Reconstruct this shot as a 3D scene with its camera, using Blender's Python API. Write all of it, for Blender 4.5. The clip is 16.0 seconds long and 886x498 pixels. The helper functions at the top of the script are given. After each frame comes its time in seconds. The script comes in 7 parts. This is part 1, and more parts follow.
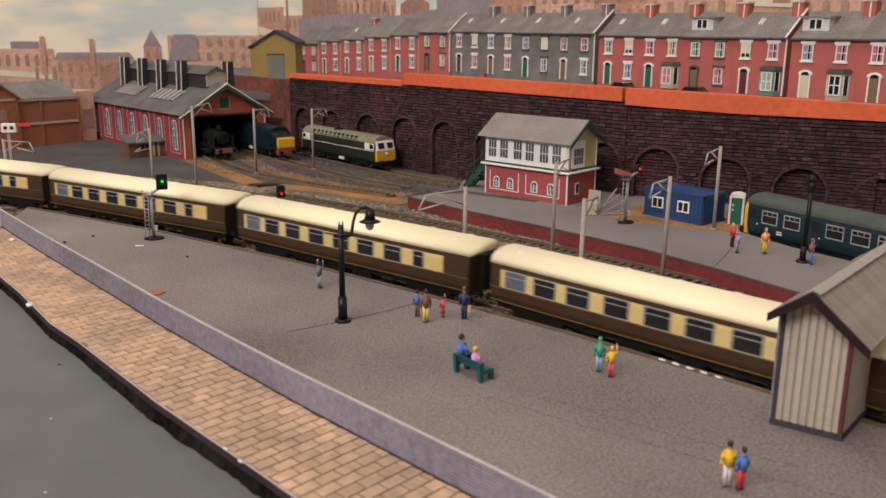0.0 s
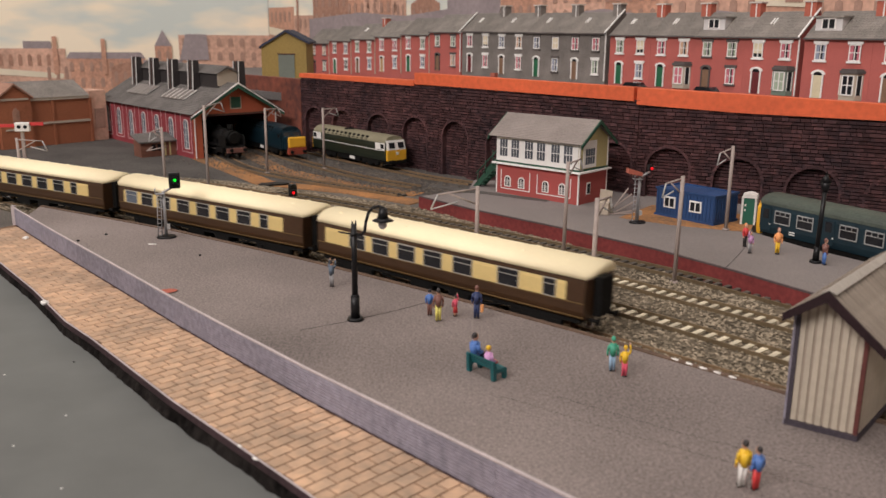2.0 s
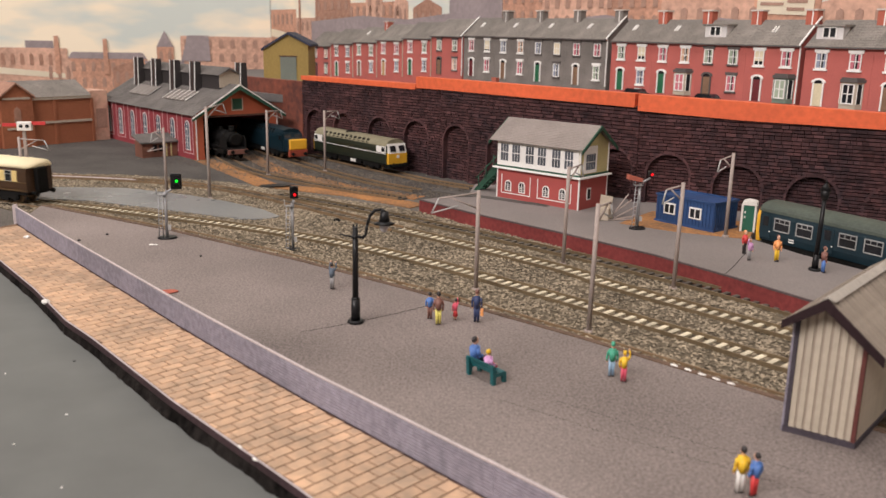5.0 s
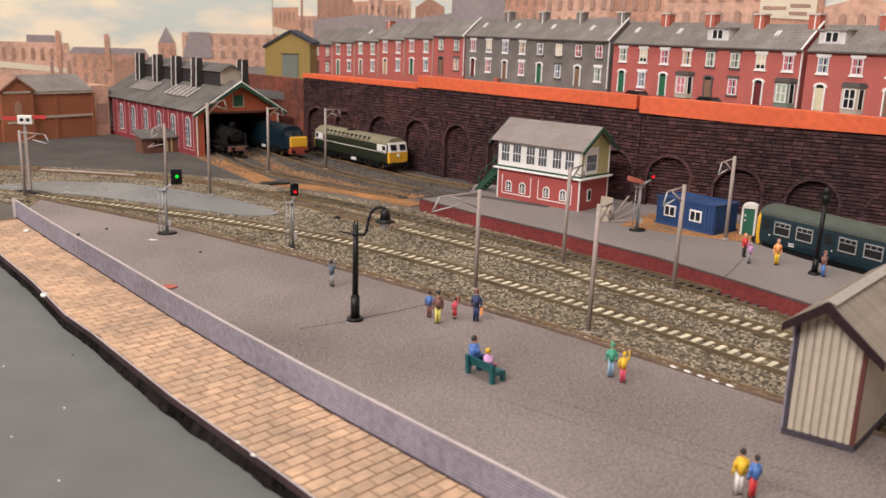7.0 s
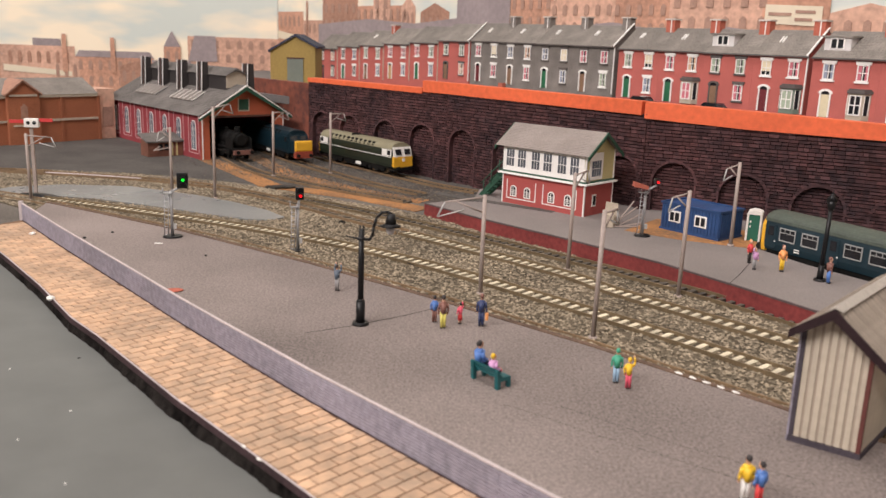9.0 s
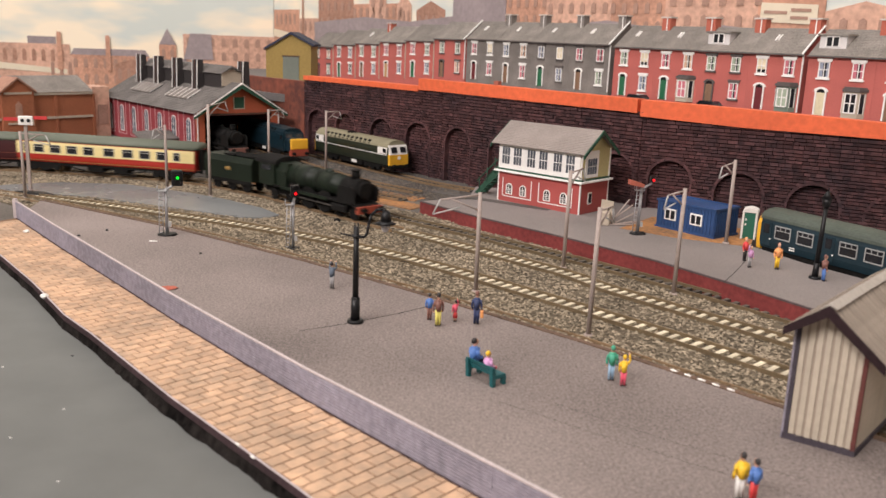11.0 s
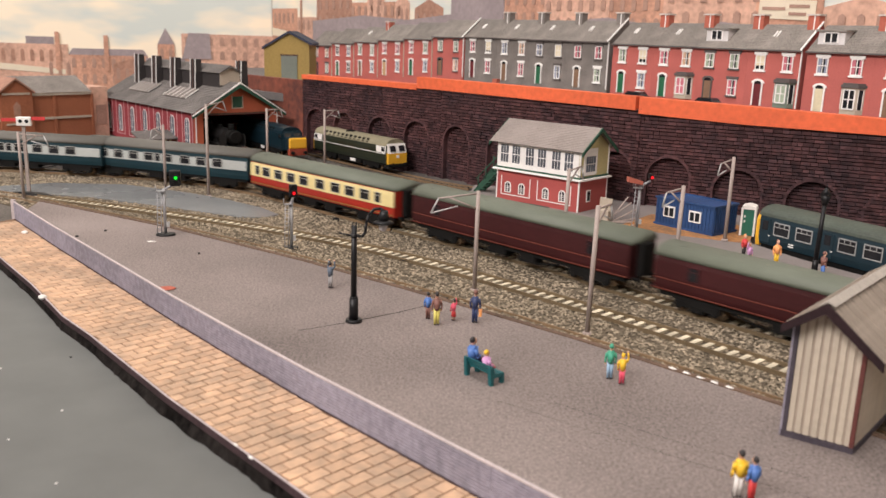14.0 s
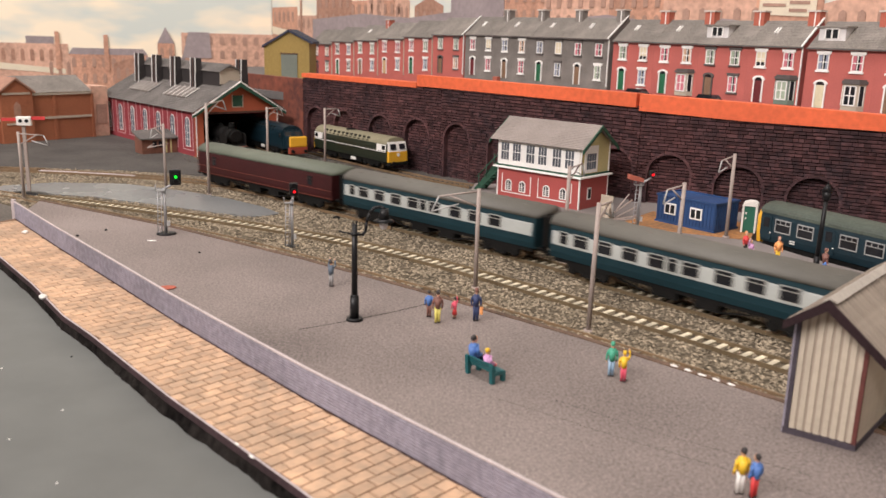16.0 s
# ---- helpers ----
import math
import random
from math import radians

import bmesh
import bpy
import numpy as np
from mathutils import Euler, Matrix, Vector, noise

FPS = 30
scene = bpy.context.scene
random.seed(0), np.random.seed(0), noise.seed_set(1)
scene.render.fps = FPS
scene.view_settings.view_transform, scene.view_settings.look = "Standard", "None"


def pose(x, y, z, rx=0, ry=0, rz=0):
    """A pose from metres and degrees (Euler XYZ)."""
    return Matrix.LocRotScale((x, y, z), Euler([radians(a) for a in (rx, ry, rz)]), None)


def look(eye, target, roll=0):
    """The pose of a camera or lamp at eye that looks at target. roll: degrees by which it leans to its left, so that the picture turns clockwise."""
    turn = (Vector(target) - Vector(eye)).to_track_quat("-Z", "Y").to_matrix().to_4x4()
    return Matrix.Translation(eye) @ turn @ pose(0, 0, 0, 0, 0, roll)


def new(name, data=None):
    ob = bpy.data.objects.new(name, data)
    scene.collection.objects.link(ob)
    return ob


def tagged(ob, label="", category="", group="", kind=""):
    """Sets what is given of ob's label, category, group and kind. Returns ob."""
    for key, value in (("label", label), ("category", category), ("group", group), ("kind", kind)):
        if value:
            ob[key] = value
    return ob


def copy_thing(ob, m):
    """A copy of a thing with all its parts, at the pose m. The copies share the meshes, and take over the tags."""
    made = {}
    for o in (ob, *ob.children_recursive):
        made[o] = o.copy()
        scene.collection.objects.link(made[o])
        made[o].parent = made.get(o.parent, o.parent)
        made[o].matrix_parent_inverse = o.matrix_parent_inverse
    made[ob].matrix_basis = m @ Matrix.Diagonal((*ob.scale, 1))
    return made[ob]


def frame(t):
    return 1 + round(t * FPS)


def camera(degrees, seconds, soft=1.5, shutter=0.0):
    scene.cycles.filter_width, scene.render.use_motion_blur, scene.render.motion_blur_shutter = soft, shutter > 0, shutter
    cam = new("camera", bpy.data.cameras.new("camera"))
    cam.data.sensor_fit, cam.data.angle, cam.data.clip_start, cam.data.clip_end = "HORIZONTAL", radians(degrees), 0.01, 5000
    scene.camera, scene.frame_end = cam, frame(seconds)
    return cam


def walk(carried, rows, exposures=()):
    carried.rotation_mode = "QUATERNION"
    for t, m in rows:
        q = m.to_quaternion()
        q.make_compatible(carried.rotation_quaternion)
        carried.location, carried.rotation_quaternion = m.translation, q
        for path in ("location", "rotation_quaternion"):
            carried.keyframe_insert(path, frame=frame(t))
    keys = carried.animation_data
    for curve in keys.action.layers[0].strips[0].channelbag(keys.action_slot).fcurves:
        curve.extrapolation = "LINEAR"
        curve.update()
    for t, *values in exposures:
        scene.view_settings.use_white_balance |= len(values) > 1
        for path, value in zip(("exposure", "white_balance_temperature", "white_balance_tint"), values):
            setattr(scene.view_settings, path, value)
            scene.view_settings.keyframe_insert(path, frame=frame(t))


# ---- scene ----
# A model railway in 1:148, in true model size (metres); the builders below work in millimetres.
cam = camera(54.82, 16.0, soft=1.5, shutter=0.5)
cam.data.dof.use_dof, cam.data.dof.focus_distance, cam.data.dof.aperture_fstop = True, 0.42, 34.0
walk(cam, [
    (0, pose(0.00261, 0.00096, 0.10041, 75.757, -0.420, -0.315)),
    (0.5, pose(0.00248, 0.00130, 0.10005, 75.737, -0.463, -0.332)),
    (1, pose(0.00232, 0.00092, 0.10009, 75.765, -0.577, -0.261)),
    (1.5, pose(0.00182, 0.00088, 0.09984, 75.795, -0.649, -0.041)),
    (2, pose(0.00125, 0.00077, 0.10006, 75.763, -0.437, 0.284)),
    (2.5, pose(0.00149, 0.00089, 0.10050, 75.837, -0.309, 0.266)),
    (3, pose(0.00135, 0.00061, 0.10022, 75.803, -0.434, 0.217)),
    (3.5, pose(0.00113, 0.00034, 0.10004, 75.941, -0.603, 0.093)),
    (4, pose(0.00101, 0.00014, 0.10032, 75.982, -0.699, 0.176)),
    (6.5, pose(0.00005, -0.00029, 0.09990, 76.044, -1.710, 0.456)),
    (7, pose(0.00000, -0.00000, 0.09961, 76.030, -1.837, 0.457)),
    (7.5, pose(-0.00015, -0.00006, 0.09963, 76.125, -1.915, 0.452)),
    (8, pose(-0.00016, -0.00006, 0.09960, 76.123, -1.924, 0.453)),
    (8.5, pose(-0.00029, -0.00007, 0.09960, 76.146, -1.962, 0.539)),
    (9, pose(-0.00073, -0.00022, 0.09988, 76.307, -2.043, 0.740)),
    (11.5, pose(-0.00021, 0.00034, 0.09936, 76.185, -2.099, 0.477)),
    (12, pose(-0.00074, 0.00041, 0.09940, 76.157, -2.064, 0.531)),
    (12.5, pose(-0.00007, 0.00031, 0.09959, 76.213, -1.982, 0.511)),
    (13, pose(-0.00009, 0.00020, 0.09991, 76.165, -1.866, 0.517)),
    (13.5, pose(0.00048, 0.00032, 0.10011, 76.152, -1.811, 0.446)),
    (14, pose(0.00042, 0.00057, 0.09968, 76.089, -1.779, 0.437)),
    (14.5, pose(0.00046, 0.00069, 0.09972, 76.020, -1.735, 0.417)),
    (15, pose(0.00039, 0.00083, 0.09956, 75.981, -1.656, 0.500)),
    (15.5, pose(0.00041, 0.00107, 0.09958, 75.972, -1.603, 0.474)),
    (16, pose(0.00053, 0.00103, 0.09952, 75.967, -1.545, 0.448)),
], exposures=[(0, 0.0), (1.5, 0.02), (4.0, 0.28), (7.0, 0.46), (12.5, 0.57), (16.0, 0.60)])

# ---- light: a room with two unseen, assumed ceiling lamps, warm, placed to suit the house fronts ----
world = bpy.data.worlds.new("room_air")
scene.world = world
world.use_nodes = True
world.node_tree.nodes["Background"].inputs[0].default_value = (1.0, 0.93, 0.85, 1)
world.node_tree.nodes["Background"].inputs[1].default_value = 0.35


def area_lamp(x, y, z, sx, sy, watts, colour, target):
    data = bpy.data.lights.new("ceiling_tube_light", "AREA")
    data.shape, data.size, data.size_y, data.energy, data.color = "RECTANGLE", sx, sy, watts, colour
    ob = new("ceiling_tube_light", data)
    ob.matrix_basis = look((x, y, z), target)
    return ob


area_lamp(-1.15, -0.95, 1.3, 1.5, 0.3, 33.5, (1.0, 0.913, 0.89), (0.0, 0.6, 0.05))
area_lamp(-0.2, 0.35, 1.38, 1.5, 0.3, 9, (1.0, 0.913, 0.89), (0.0, 0.5, 0))

# ---- materials ----
def material(name, colour, rough=0.6, metal=0.0, vary=0.12, fine=900.0, coarse=60.0, bump=0.0, island=0.0, colour2=None, spec=0.5, across=False):
    """A surface with grain at two scales. fine, coarse: noise scales per metre; island: how far single pieces differ; across: stains run on from piece to piece."""
    m = bpy.data.materials.new(name)
    m.use_nodes = True
    t = m.node_tree
    n, l = t.nodes, t.links
    b = n["Principled BSDF"]
    b.inputs["Roughness"].default_value, b.inputs["Metallic"].default_value = rough, metal
    b.inputs["Specular IOR Level"].default_value = spec
    co = n.new("ShaderNodeTexCoord")
    n1, n2 = n.new("ShaderNodeTexNoise"), n.new("ShaderNodeTexNoise")
    n1.inputs["Scale"].default_value, n2.inputs["Scale"].default_value = fine, coarse
    n1.inputs["Detail"].default_value, n2.inputs["Detail"].default_value = 3, 4
    place = n.new("ShaderNodeNewGeometry").outputs["Position"] if across else co.outputs["Object"]
    for k in (n1, n2):
        l.new(place, k.inputs["Vector"])
    add = n.new("ShaderNodeMath")
    add.operation = "ADD"
    l.new(n1.outputs["Fac"], add.inputs[0])
    l.new(n2.outputs["Fac"], add.inputs[1])
    ramp = n.new("ShaderNodeMapRange")
    ramp.inputs["From Min"].default_value, ramp.inputs["From Max"].default_value = 0.7, 1.3
    l.new(add.outputs[0], ramp.inputs["Value"])
    mix = n.new("ShaderNodeMix")
    mix.data_type = "RGBA"
    c2 = colour2 or tuple(min(1, c * (1 + vary)) for c in colour)
    c1 = colour if colour2 else tuple(c * (1 - vary) for c in colour)
    mix.inputs["A"].default_value, mix.inputs["B"].default_value = (*c1, 1), (*c2, 1)
    l.new(ramp.outputs["Result"], mix.inputs["Factor"])
    out = mix.outputs["Result"]
    if island:
        geo, inf, sm = n.new("ShaderNodeNewGeometry"), n.new("ShaderNodeObjectInfo"), n.new("ShaderNodeMath")
        sm.operation = "ADD"
        l.new(geo.outputs["Random Per Island"], sm.inputs[0])
        l.new(inf.outputs["Random"], sm.inputs[1])
        fr = n.new("ShaderNodeMath")
        fr.operation = "FRACT"
        l.new(sm.outputs[0], fr.inputs[0])
        mr = n.new("ShaderNodeMapRange")
        mr.inputs["To Min"].default_value, mr.inputs["To Max"].default_value = 1 - island, 1 + island
        l.new(fr.outputs[0], mr.inputs["Value"])
        hs = n.new("ShaderNodeHueSaturation")
        l.new(mr.outputs["Result"], hs.inputs["Value"])
        l.new(out, hs.inputs["Color"])
        out = hs.outputs["Color"]
    l.new(out, b.inputs["Base Color"])
    rr = n.new("ShaderNodeMapRange")
    rr.inputs["To Min"].default_value, rr.inputs["To Max"].default_value = max(0.02, rough - 0.08), min(1, rough + 0.08)
    l.new(n2.outputs["Fac"], rr.inputs["Value"])
    l.new(rr.outputs["Result"], b.inputs["Roughness"])
    if bump:
        bp = n.new("ShaderNodeBump")
        bp.inputs["Strength"].default_value, bp.inputs["Distance"].default_value = bump, 0.0006
        l.new(n1.outputs["Fac"], bp.inputs["Height"])
        l.new(bp.outputs["Normal"], b.inputs["Normal"])
    return m


def glow(name, colour, strength):
    m = bpy.data.materials.new(name)
    m.use_nodes = True
    b = m.node_tree.nodes["Principled BSDF"]
    b.inputs["Base Color"].default_value = (*[0.2 * c for c in colour], 1)
    b.inputs["Emission Color"].default_value = (*colour, 1)
    b.inputs["Emission Strength"].default_value = strength
    return m


BALLAST = material("ballast_bed", (0.12, 0.097, 0.068), 0.95, vary=0.5, fine=700, coarse=40, bump=1.0, spec=0.2)
CHIP = material("ballast_chip", (0.25, 0.208, 0.15), 0.9, vary=0.3, fine=500, coarse=20, island=0.55, spec=0.2)
YARD = material("yard_dirt", (0.12, 0.105, 0.09), 0.95, vary=0.35, fine=900, coarse=25, bump=0.6)
ASH = material("dark_ash", (0.075, 0.068, 0.062), 0.95, vary=0.4, fine=1200, coarse=30, bump=0.6)
RUSTY = material("rusty_ochre_earth", (0.15, 0.085, 0.045), 0.95, fine=500, coarse=45, bump=0.8, colour2=(0.47, 0.215, 0.07))
TARMAC = material("platform_tarmac", (0.215, 0.181, 0.167), 0.9, vary=0.5, fine=1300, coarse=9, bump=0.4, spec=0.3)
TARMAC_FAR = material("far_platform_tarmac", (0.20, 0.176, 0.166), 0.9, vary=0.25, fine=1500, coarse=14, bump=0.3)
BROWN_EDGE = material("dark_plum_coping", (0.085, 0.06, 0.06), 0.85, vary=0.35, fine=700, coarse=50)
EDGE = material("platform_edging", (0.12, 0.075, 0.05), 0.9, vary=0.4, fine=900, coarse=90)
ROADM = material("grey_painted_road", (0.13, 0.136, 0.128), 0.6, vary=0.12, fine=60, coarse=9)
SLAB = material("grey_hardstanding", (0.20, 0.21, 0.212), 0.28, vary=0.18, fine=600, coarse=18, bump=0.15)
KERB = material("stone_kerb", (0.05, 0.03, 0.033), 0.9, vary=0.4, fine=800, coarse=60, bump=0.4, spec=0.2)
CUT = material("torn_card_edge_and_shadow", (0.014, 0.012, 0.011), 0.95, vary=0.8, fine=420, coarse=70, bump=1.0, spec=0.05)
PAVER = material("buff_paving_brick", (0.35, 0.255, 0.18), 0.85, fine=300, coarse=48, island=0.12, colour2=(0.62, 0.405, 0.26), spec=0.25, across=True)
GROUT = material("paving_joint", (0.19, 0.115, 0.07), 0.95, vary=0.25, fine=420, coarse=42, spec=0.2)
FENCE = material("lilac_grey_corrugated", (0.225, 0.208, 0.25), 0.7, vary=0.32, fine=500, coarse=32, across=True)
FENCE_TOP = material("pale_fence_rail", (0.48, 0.42, 0.42), 0.75, vary=0.15)
BRICKWALL = material("dark_engineering_brick", (0.040, 0.025, 0.029), 0.9, fine=240, coarse=26, bump=0.8, island=0.34, colour2=(0.110, 0.049, 0.049), spec=0.25, across=True)
MORTAR = material("sooty_mortar", (0.020, 0.0115, 0.0125), 0.95, vary=0.4, fine=400, coarse=30, spec=0.2)
ORANGE = material("bright_orange_card", (0.70, 0.128, 0.045), 0.75, vary=0.16, fine=300, coarse=22)
RED_FACE = material("platform_red_brick_face", (0.185, 0.036, 0.034), 0.85, vary=0.3, fine=500, coarse=30, spec=0.3)
RAIL = material("nickel_rail", (0.20, 0.15, 0.09), 0.4, metal=0.3, vary=0.2)
RAIL_SIDE = material("weathered_rail", (0.20, 0.13, 0.07), 0.7, vary=0.3)
SLEEPER = material("sleeper_light", (0.56, 0.50, 0.37), 0.7, vary=0.25, island=0.25)
SLEEPER_DUSTY = material("sleeper_dusty", (0.15, 0.125, 0.095), 0.85, vary=0.3, island=0.3, spec=0.2)
SLEEPER_DARK = material("sleeper_dark", (0.085, 0.072, 0.058), 0.8, vary=0.3, island=0.3)
MAST = material("mast_grey_brown", (0.34, 0.28, 0.25), 0.7, vary=0.12)
BLACK = material("black_plastic", (0.010, 0.010, 0.011), 0.42, vary=0.2, spec=0.3)
SOOT = material("underframe_black", (0.010, 0.0095, 0.009), 0.8, vary=0.4, spec=0.12)
WHITE = material("white_plastic", (0.78, 0.76, 0.72), 0.5, vary=0.05)
GREYP = material("grey_plastic", (0.42, 0.41, 0.40), 0.55, vary=0.1)
GLASS_DARK = material("window_dark", (0.017, 0.018, 0.021), 0.12, vary=0.3, spec=0.4)
GLASS_BLUE = material("window_bluish", (0.13, 0.155, 0.19), 0.12, vary=0.25, spec=0.7)
GLASS_MID = material("window_grey", (0.10, 0.108, 0.125), 0.15, vary=0.3, spec=0.4)
SLATE = material("roof_slate", (0.205, 0.185, 0.165), 0.9, vary=0.4, fine=1100, coarse=50, island=0.12, bump=0.4)


# ---- building blocks, in millimetres ----
def bm_new():
    return bmesh.new()


def face(bm, pts):
    try:
        return bm.faces.new([bm.verts.new(p) for p in pts])
    except ValueError:
        return None


def box(bm, x0, x1, y0, y1, z0, z1):
    v = [bm.verts.new((x, y, z)) for z in (z0, z1) for x, y in ((x0, y0), (x1, y0), (x1, y1), (x0, y1))]
    for f in ((3, 2, 1, 0), (4, 5, 6, 7), (0, 1, 5, 4), (1, 2, 6, 5), (2, 3, 7, 6), (3, 0, 4, 7)):
        bm.faces.new([v[i] for i in f])


def soft_box(bm, x0, x1, y0, y1, z0, z1, r):
    """A box whose edges are chamfered by r."""
    other = bmesh.new()
    box(other, x0, x1, y0, y1, z0, z1)
    bmesh.ops.bevel(other, geom=other.edges[:], offset=r, segments=2, affect="EDGES", profile=0.5)
    merge(bm, other)


def merge(bm, other, m=None):
    vs = {}
    for v in other.verts:
        vs[v] = bm.verts.new(m @ v.co if m else v.co)
    for f in other.faces:
        bm.faces.new([vs[v] for v in f.verts]).smooth = f.smooth
    other.free()


def prism(bm, outline, a, b, axis="x"):
    """Extrudes an outline: for axis x the points are (y, z), for y (x, z), for z (x, y)."""
    def at(p, s):
        return {"x": (s, p[0], p[1]), "y": (p[0], s, p[1]), "z": (p[0], p[1], s)}[axis]
    lo, hi = [bm.verts.new(at(p, a)) for p in outline], [bm.verts.new(at(p, b)) for p in outline]
    n = len(outline)
    bm.faces.new(lo)
    bm.faces.new(hi[::-1])
    for i in range(n):
        bm.faces.new((lo[i], hi[i], hi[(i + 1) % n], lo[(i + 1) % n]))


def rod(bm, p, q, r, r2=None, seg=8, smooth=True):
    """A round bar from p to q."""
    p, q = Vector(p), Vector(q)
    r2 = r if r2 is None else r2
    d = (q - p).normalized()
    u = d.orthogonal().normalized()
    w = d.cross(u)
    ring = [[bm.verts.new(c + k * (math.cos(a) * u + math.sin(a) * w)) for a in [2 * math.pi * i / seg for i in range(seg)]] for c, k in ((p, r), (q, r2))]
    for i in range(seg):
        bm.faces.new((ring[0][i], ring[0][(i + 1) % seg], ring[1][(i + 1) % seg], ring[1][i])).smooth = smooth
    bm.faces.new(ring[0][::-1])
    bm.faces.new(ring[1])


def ball(bm, c, rx, ry=None, rz=None, seg=10, rings=7):
    ry, rz = ry or rx, rz or rx
    other = bmesh.new()
    bmesh.ops.create_uvsphere(other, u_segments=seg, v_segments=rings, radius=1)
    for f in other.faces:
        f.smooth = True
    merge(bm, other, Matrix.Translation(c) @ Matrix.Diagonal((rx, ry, rz, 1)))


def tube(bm, pts, r, seg=8):
    for a, b in zip(pts, pts[1:]):
        rod(bm, a, b, r, seg=seg)
        ball(bm, b, r, seg=8, rings=5)


def saw_roof(bm, mid, half, z, rise, n, lip, x0, x1):
    """A ridged roof along x whose courses of slates overlap in small steps."""
    up = []
    for i in range(n):
        for f, lift in ((i / n, lip), ((i + 1) / n, lip * 0.4)):
            up.append((half * (1 - f), z + rise * f + lift))
    left = [(mid - a, b) for a, b in up]
    right = [(mid + a, b) for a, b in up[::-1]]
    prism(bm, [(mid - half, z)] + left + right + [(mid + half, z), (mid, z + rise)], x0, x1)


def finish(bm):
    bmesh.ops.recalc_face_normals(bm, faces=bm.faces[:])
    bmesh.ops.scale(bm, vec=(0.001, 0.001, 0.001), verts=bm.verts[:])


def part(name, bm, mat, parent=None, label=""):
    """Links a bmesh drawn in millimetres as one mesh object, under parent if one is given."""
    finish(bm)
    me = bpy.data.meshes.new(name)
    bm.to_mesh(me)
    bm.free()
    for m in mat if isinstance(mat, (list, tuple)) else [mat]:
        me.materials.append(m)
    ob = new(name, me)
    if parent:
        ob.parent = parent
    if label:
        ob["label"] = label
    return ob


def thing(name, x, y, z, rz=0, label="", category="", group="", kind=""):
    ob = new(name)
    ob.empty_display_size = 0.005
    ob.matrix_basis = pose(x / 1000, y / 1000, z / 1000, 0, 0, rz)
    return tagged(ob, label, category, group, kind)


def same(ob, name, parent, x=0, y=0, z=0, rx=0, ry=0, rz=0):
    """Another object on the same mesh, at a place in millimetres."""
    o = new(name, ob.data)
    o.parent = parent
    o.matrix_basis = pose(x / 1000, y / 1000, z / 1000, rx, ry, rz)
    return o


class Track:
    """A smooth line through points, walked by its length in millimetres."""

    def __init__(self, pts, step=3.0):
        p = [Vector(q) for q in pts]
        p = [2 * p[0] - p[1]] + p + [2 * p[-1] - p[-2]]
        fine = []
        for i in range(1, len(p) - 2):
            a, b, c, d = p[i - 1], p[i], p[i + 1], p[i + 2]
            n = max(4, int((c - b).length / step))
            for k in range(n):
                t = k / n
                fine.append(0.5 * (2 * b + (c - a) * t + (2 * a - 5 * b + 4 * c - d) * t * t + (3 * b - a - 3 * c + d) * t ** 3))
        fine.append(p[-2])
        self.p = np.array([tuple(q) for q in fine])
        self.s = np.r_[0, np.cumsum(np.linalg.norm(np.diff(self.p, axis=0), axis=1))]

    def at(self, s):
        if s < 0:
            d = self.p[1] - self.p[0]
            return self.p[0] + d / np.linalg.norm(d) * s
        if s > self.s[-1]:
            d = self.p[-1] - self.p[-2]
            return self.p[-1] + d / np.linalg.norm(d) * (s - self.s[-1])
        return np.array([np.interp(s, self.s, self.p[:, 0]), np.interp(s, self.s, self.p[:, 1])])

    def way(self, s):
        d = self.at(s + 2) - self.at(s - 2)
        return d / np.linalg.norm(d)

    def near(self, x, y):
        return float(self.s[np.argmin((self.p[:, 0] - x) ** 2 + (self.p[:, 1] - y) ** 2)])


# The four running lines, from the near end leftwards into the distance.
T1 = Track([(420, -95), (240, 88), (98.6, 230.7), (28.5, 299), (-35, 353), (-91, 397), (-138.5, 430), (-203, 469), (-253, 501), (-320, 532), (-400, 550), (-520, 556), (-1700, 556)])
TM = Track([(400, -50), (200, 163), (110, 261), (82, 292), (41, 334), (-7, 380), (-52, 414), (-104, 444), (-153, 467), (-203, 488), (-253, 506)])
T2 = Track([(470, -92), (300, 95), (200, 205), (130, 284), (73, 347), (49, 378.5), (-41, 464), (-92, 514), (-131, 548), (-175, 574), (-238, 590), (-310, 598), (-420, 603), (-1740, 606)])
T4 = Track([(420, -80), (320, 60), (200, 228), (135, 317), (111, 347), (92, 368), (59, 402), (10, 448), (-50, 500), (-110, 545)])


# ---- the large structure ----
PLATFORM_FRONT = [(-222, 461), (-134, 407), (-59, 352), (-9, 311), (46, 263), (84, 226), (94, 216), (200, 111), (360, -52)]
FENCE_LINE = [(-214, 417), (-171, 366), (-119, 306), (-89, 271), (-64, 243), (-35, 211), (12, 162), (70, 101), (210, -52)]
KERB_LINE = [(-228, 394), (-184, 343), (-153, 306), (-126, 271), (-110, 254), (-71, 209), (-42, 178), (-29, 164), (12, 118), (150, -40)]
HARD = [(-290, 522), (-282, 540), (-256, 556), (-212, 558), (-164, 537), (-134, 518), (-108, 496), (-94, 478), (-99, 470), (-114, 468), (-160, 489), (-217, 512)]
FAR_EDGE = [(-14, 501), (17, 463), (58, 421), (97, 377), (121, 342), (142, 308), (203, 214), (320, 38)]


def resample(pts, step):
    out = []
    for a, b in zip(pts, pts[1:]):
        a, b = Vector(a), Vector(b)
        n = max(1, round((b - a).length / step))
        out += [tuple(a.lerp(b, k / n)) for k in range(n)]
    return out + [tuple(pts[-1])]


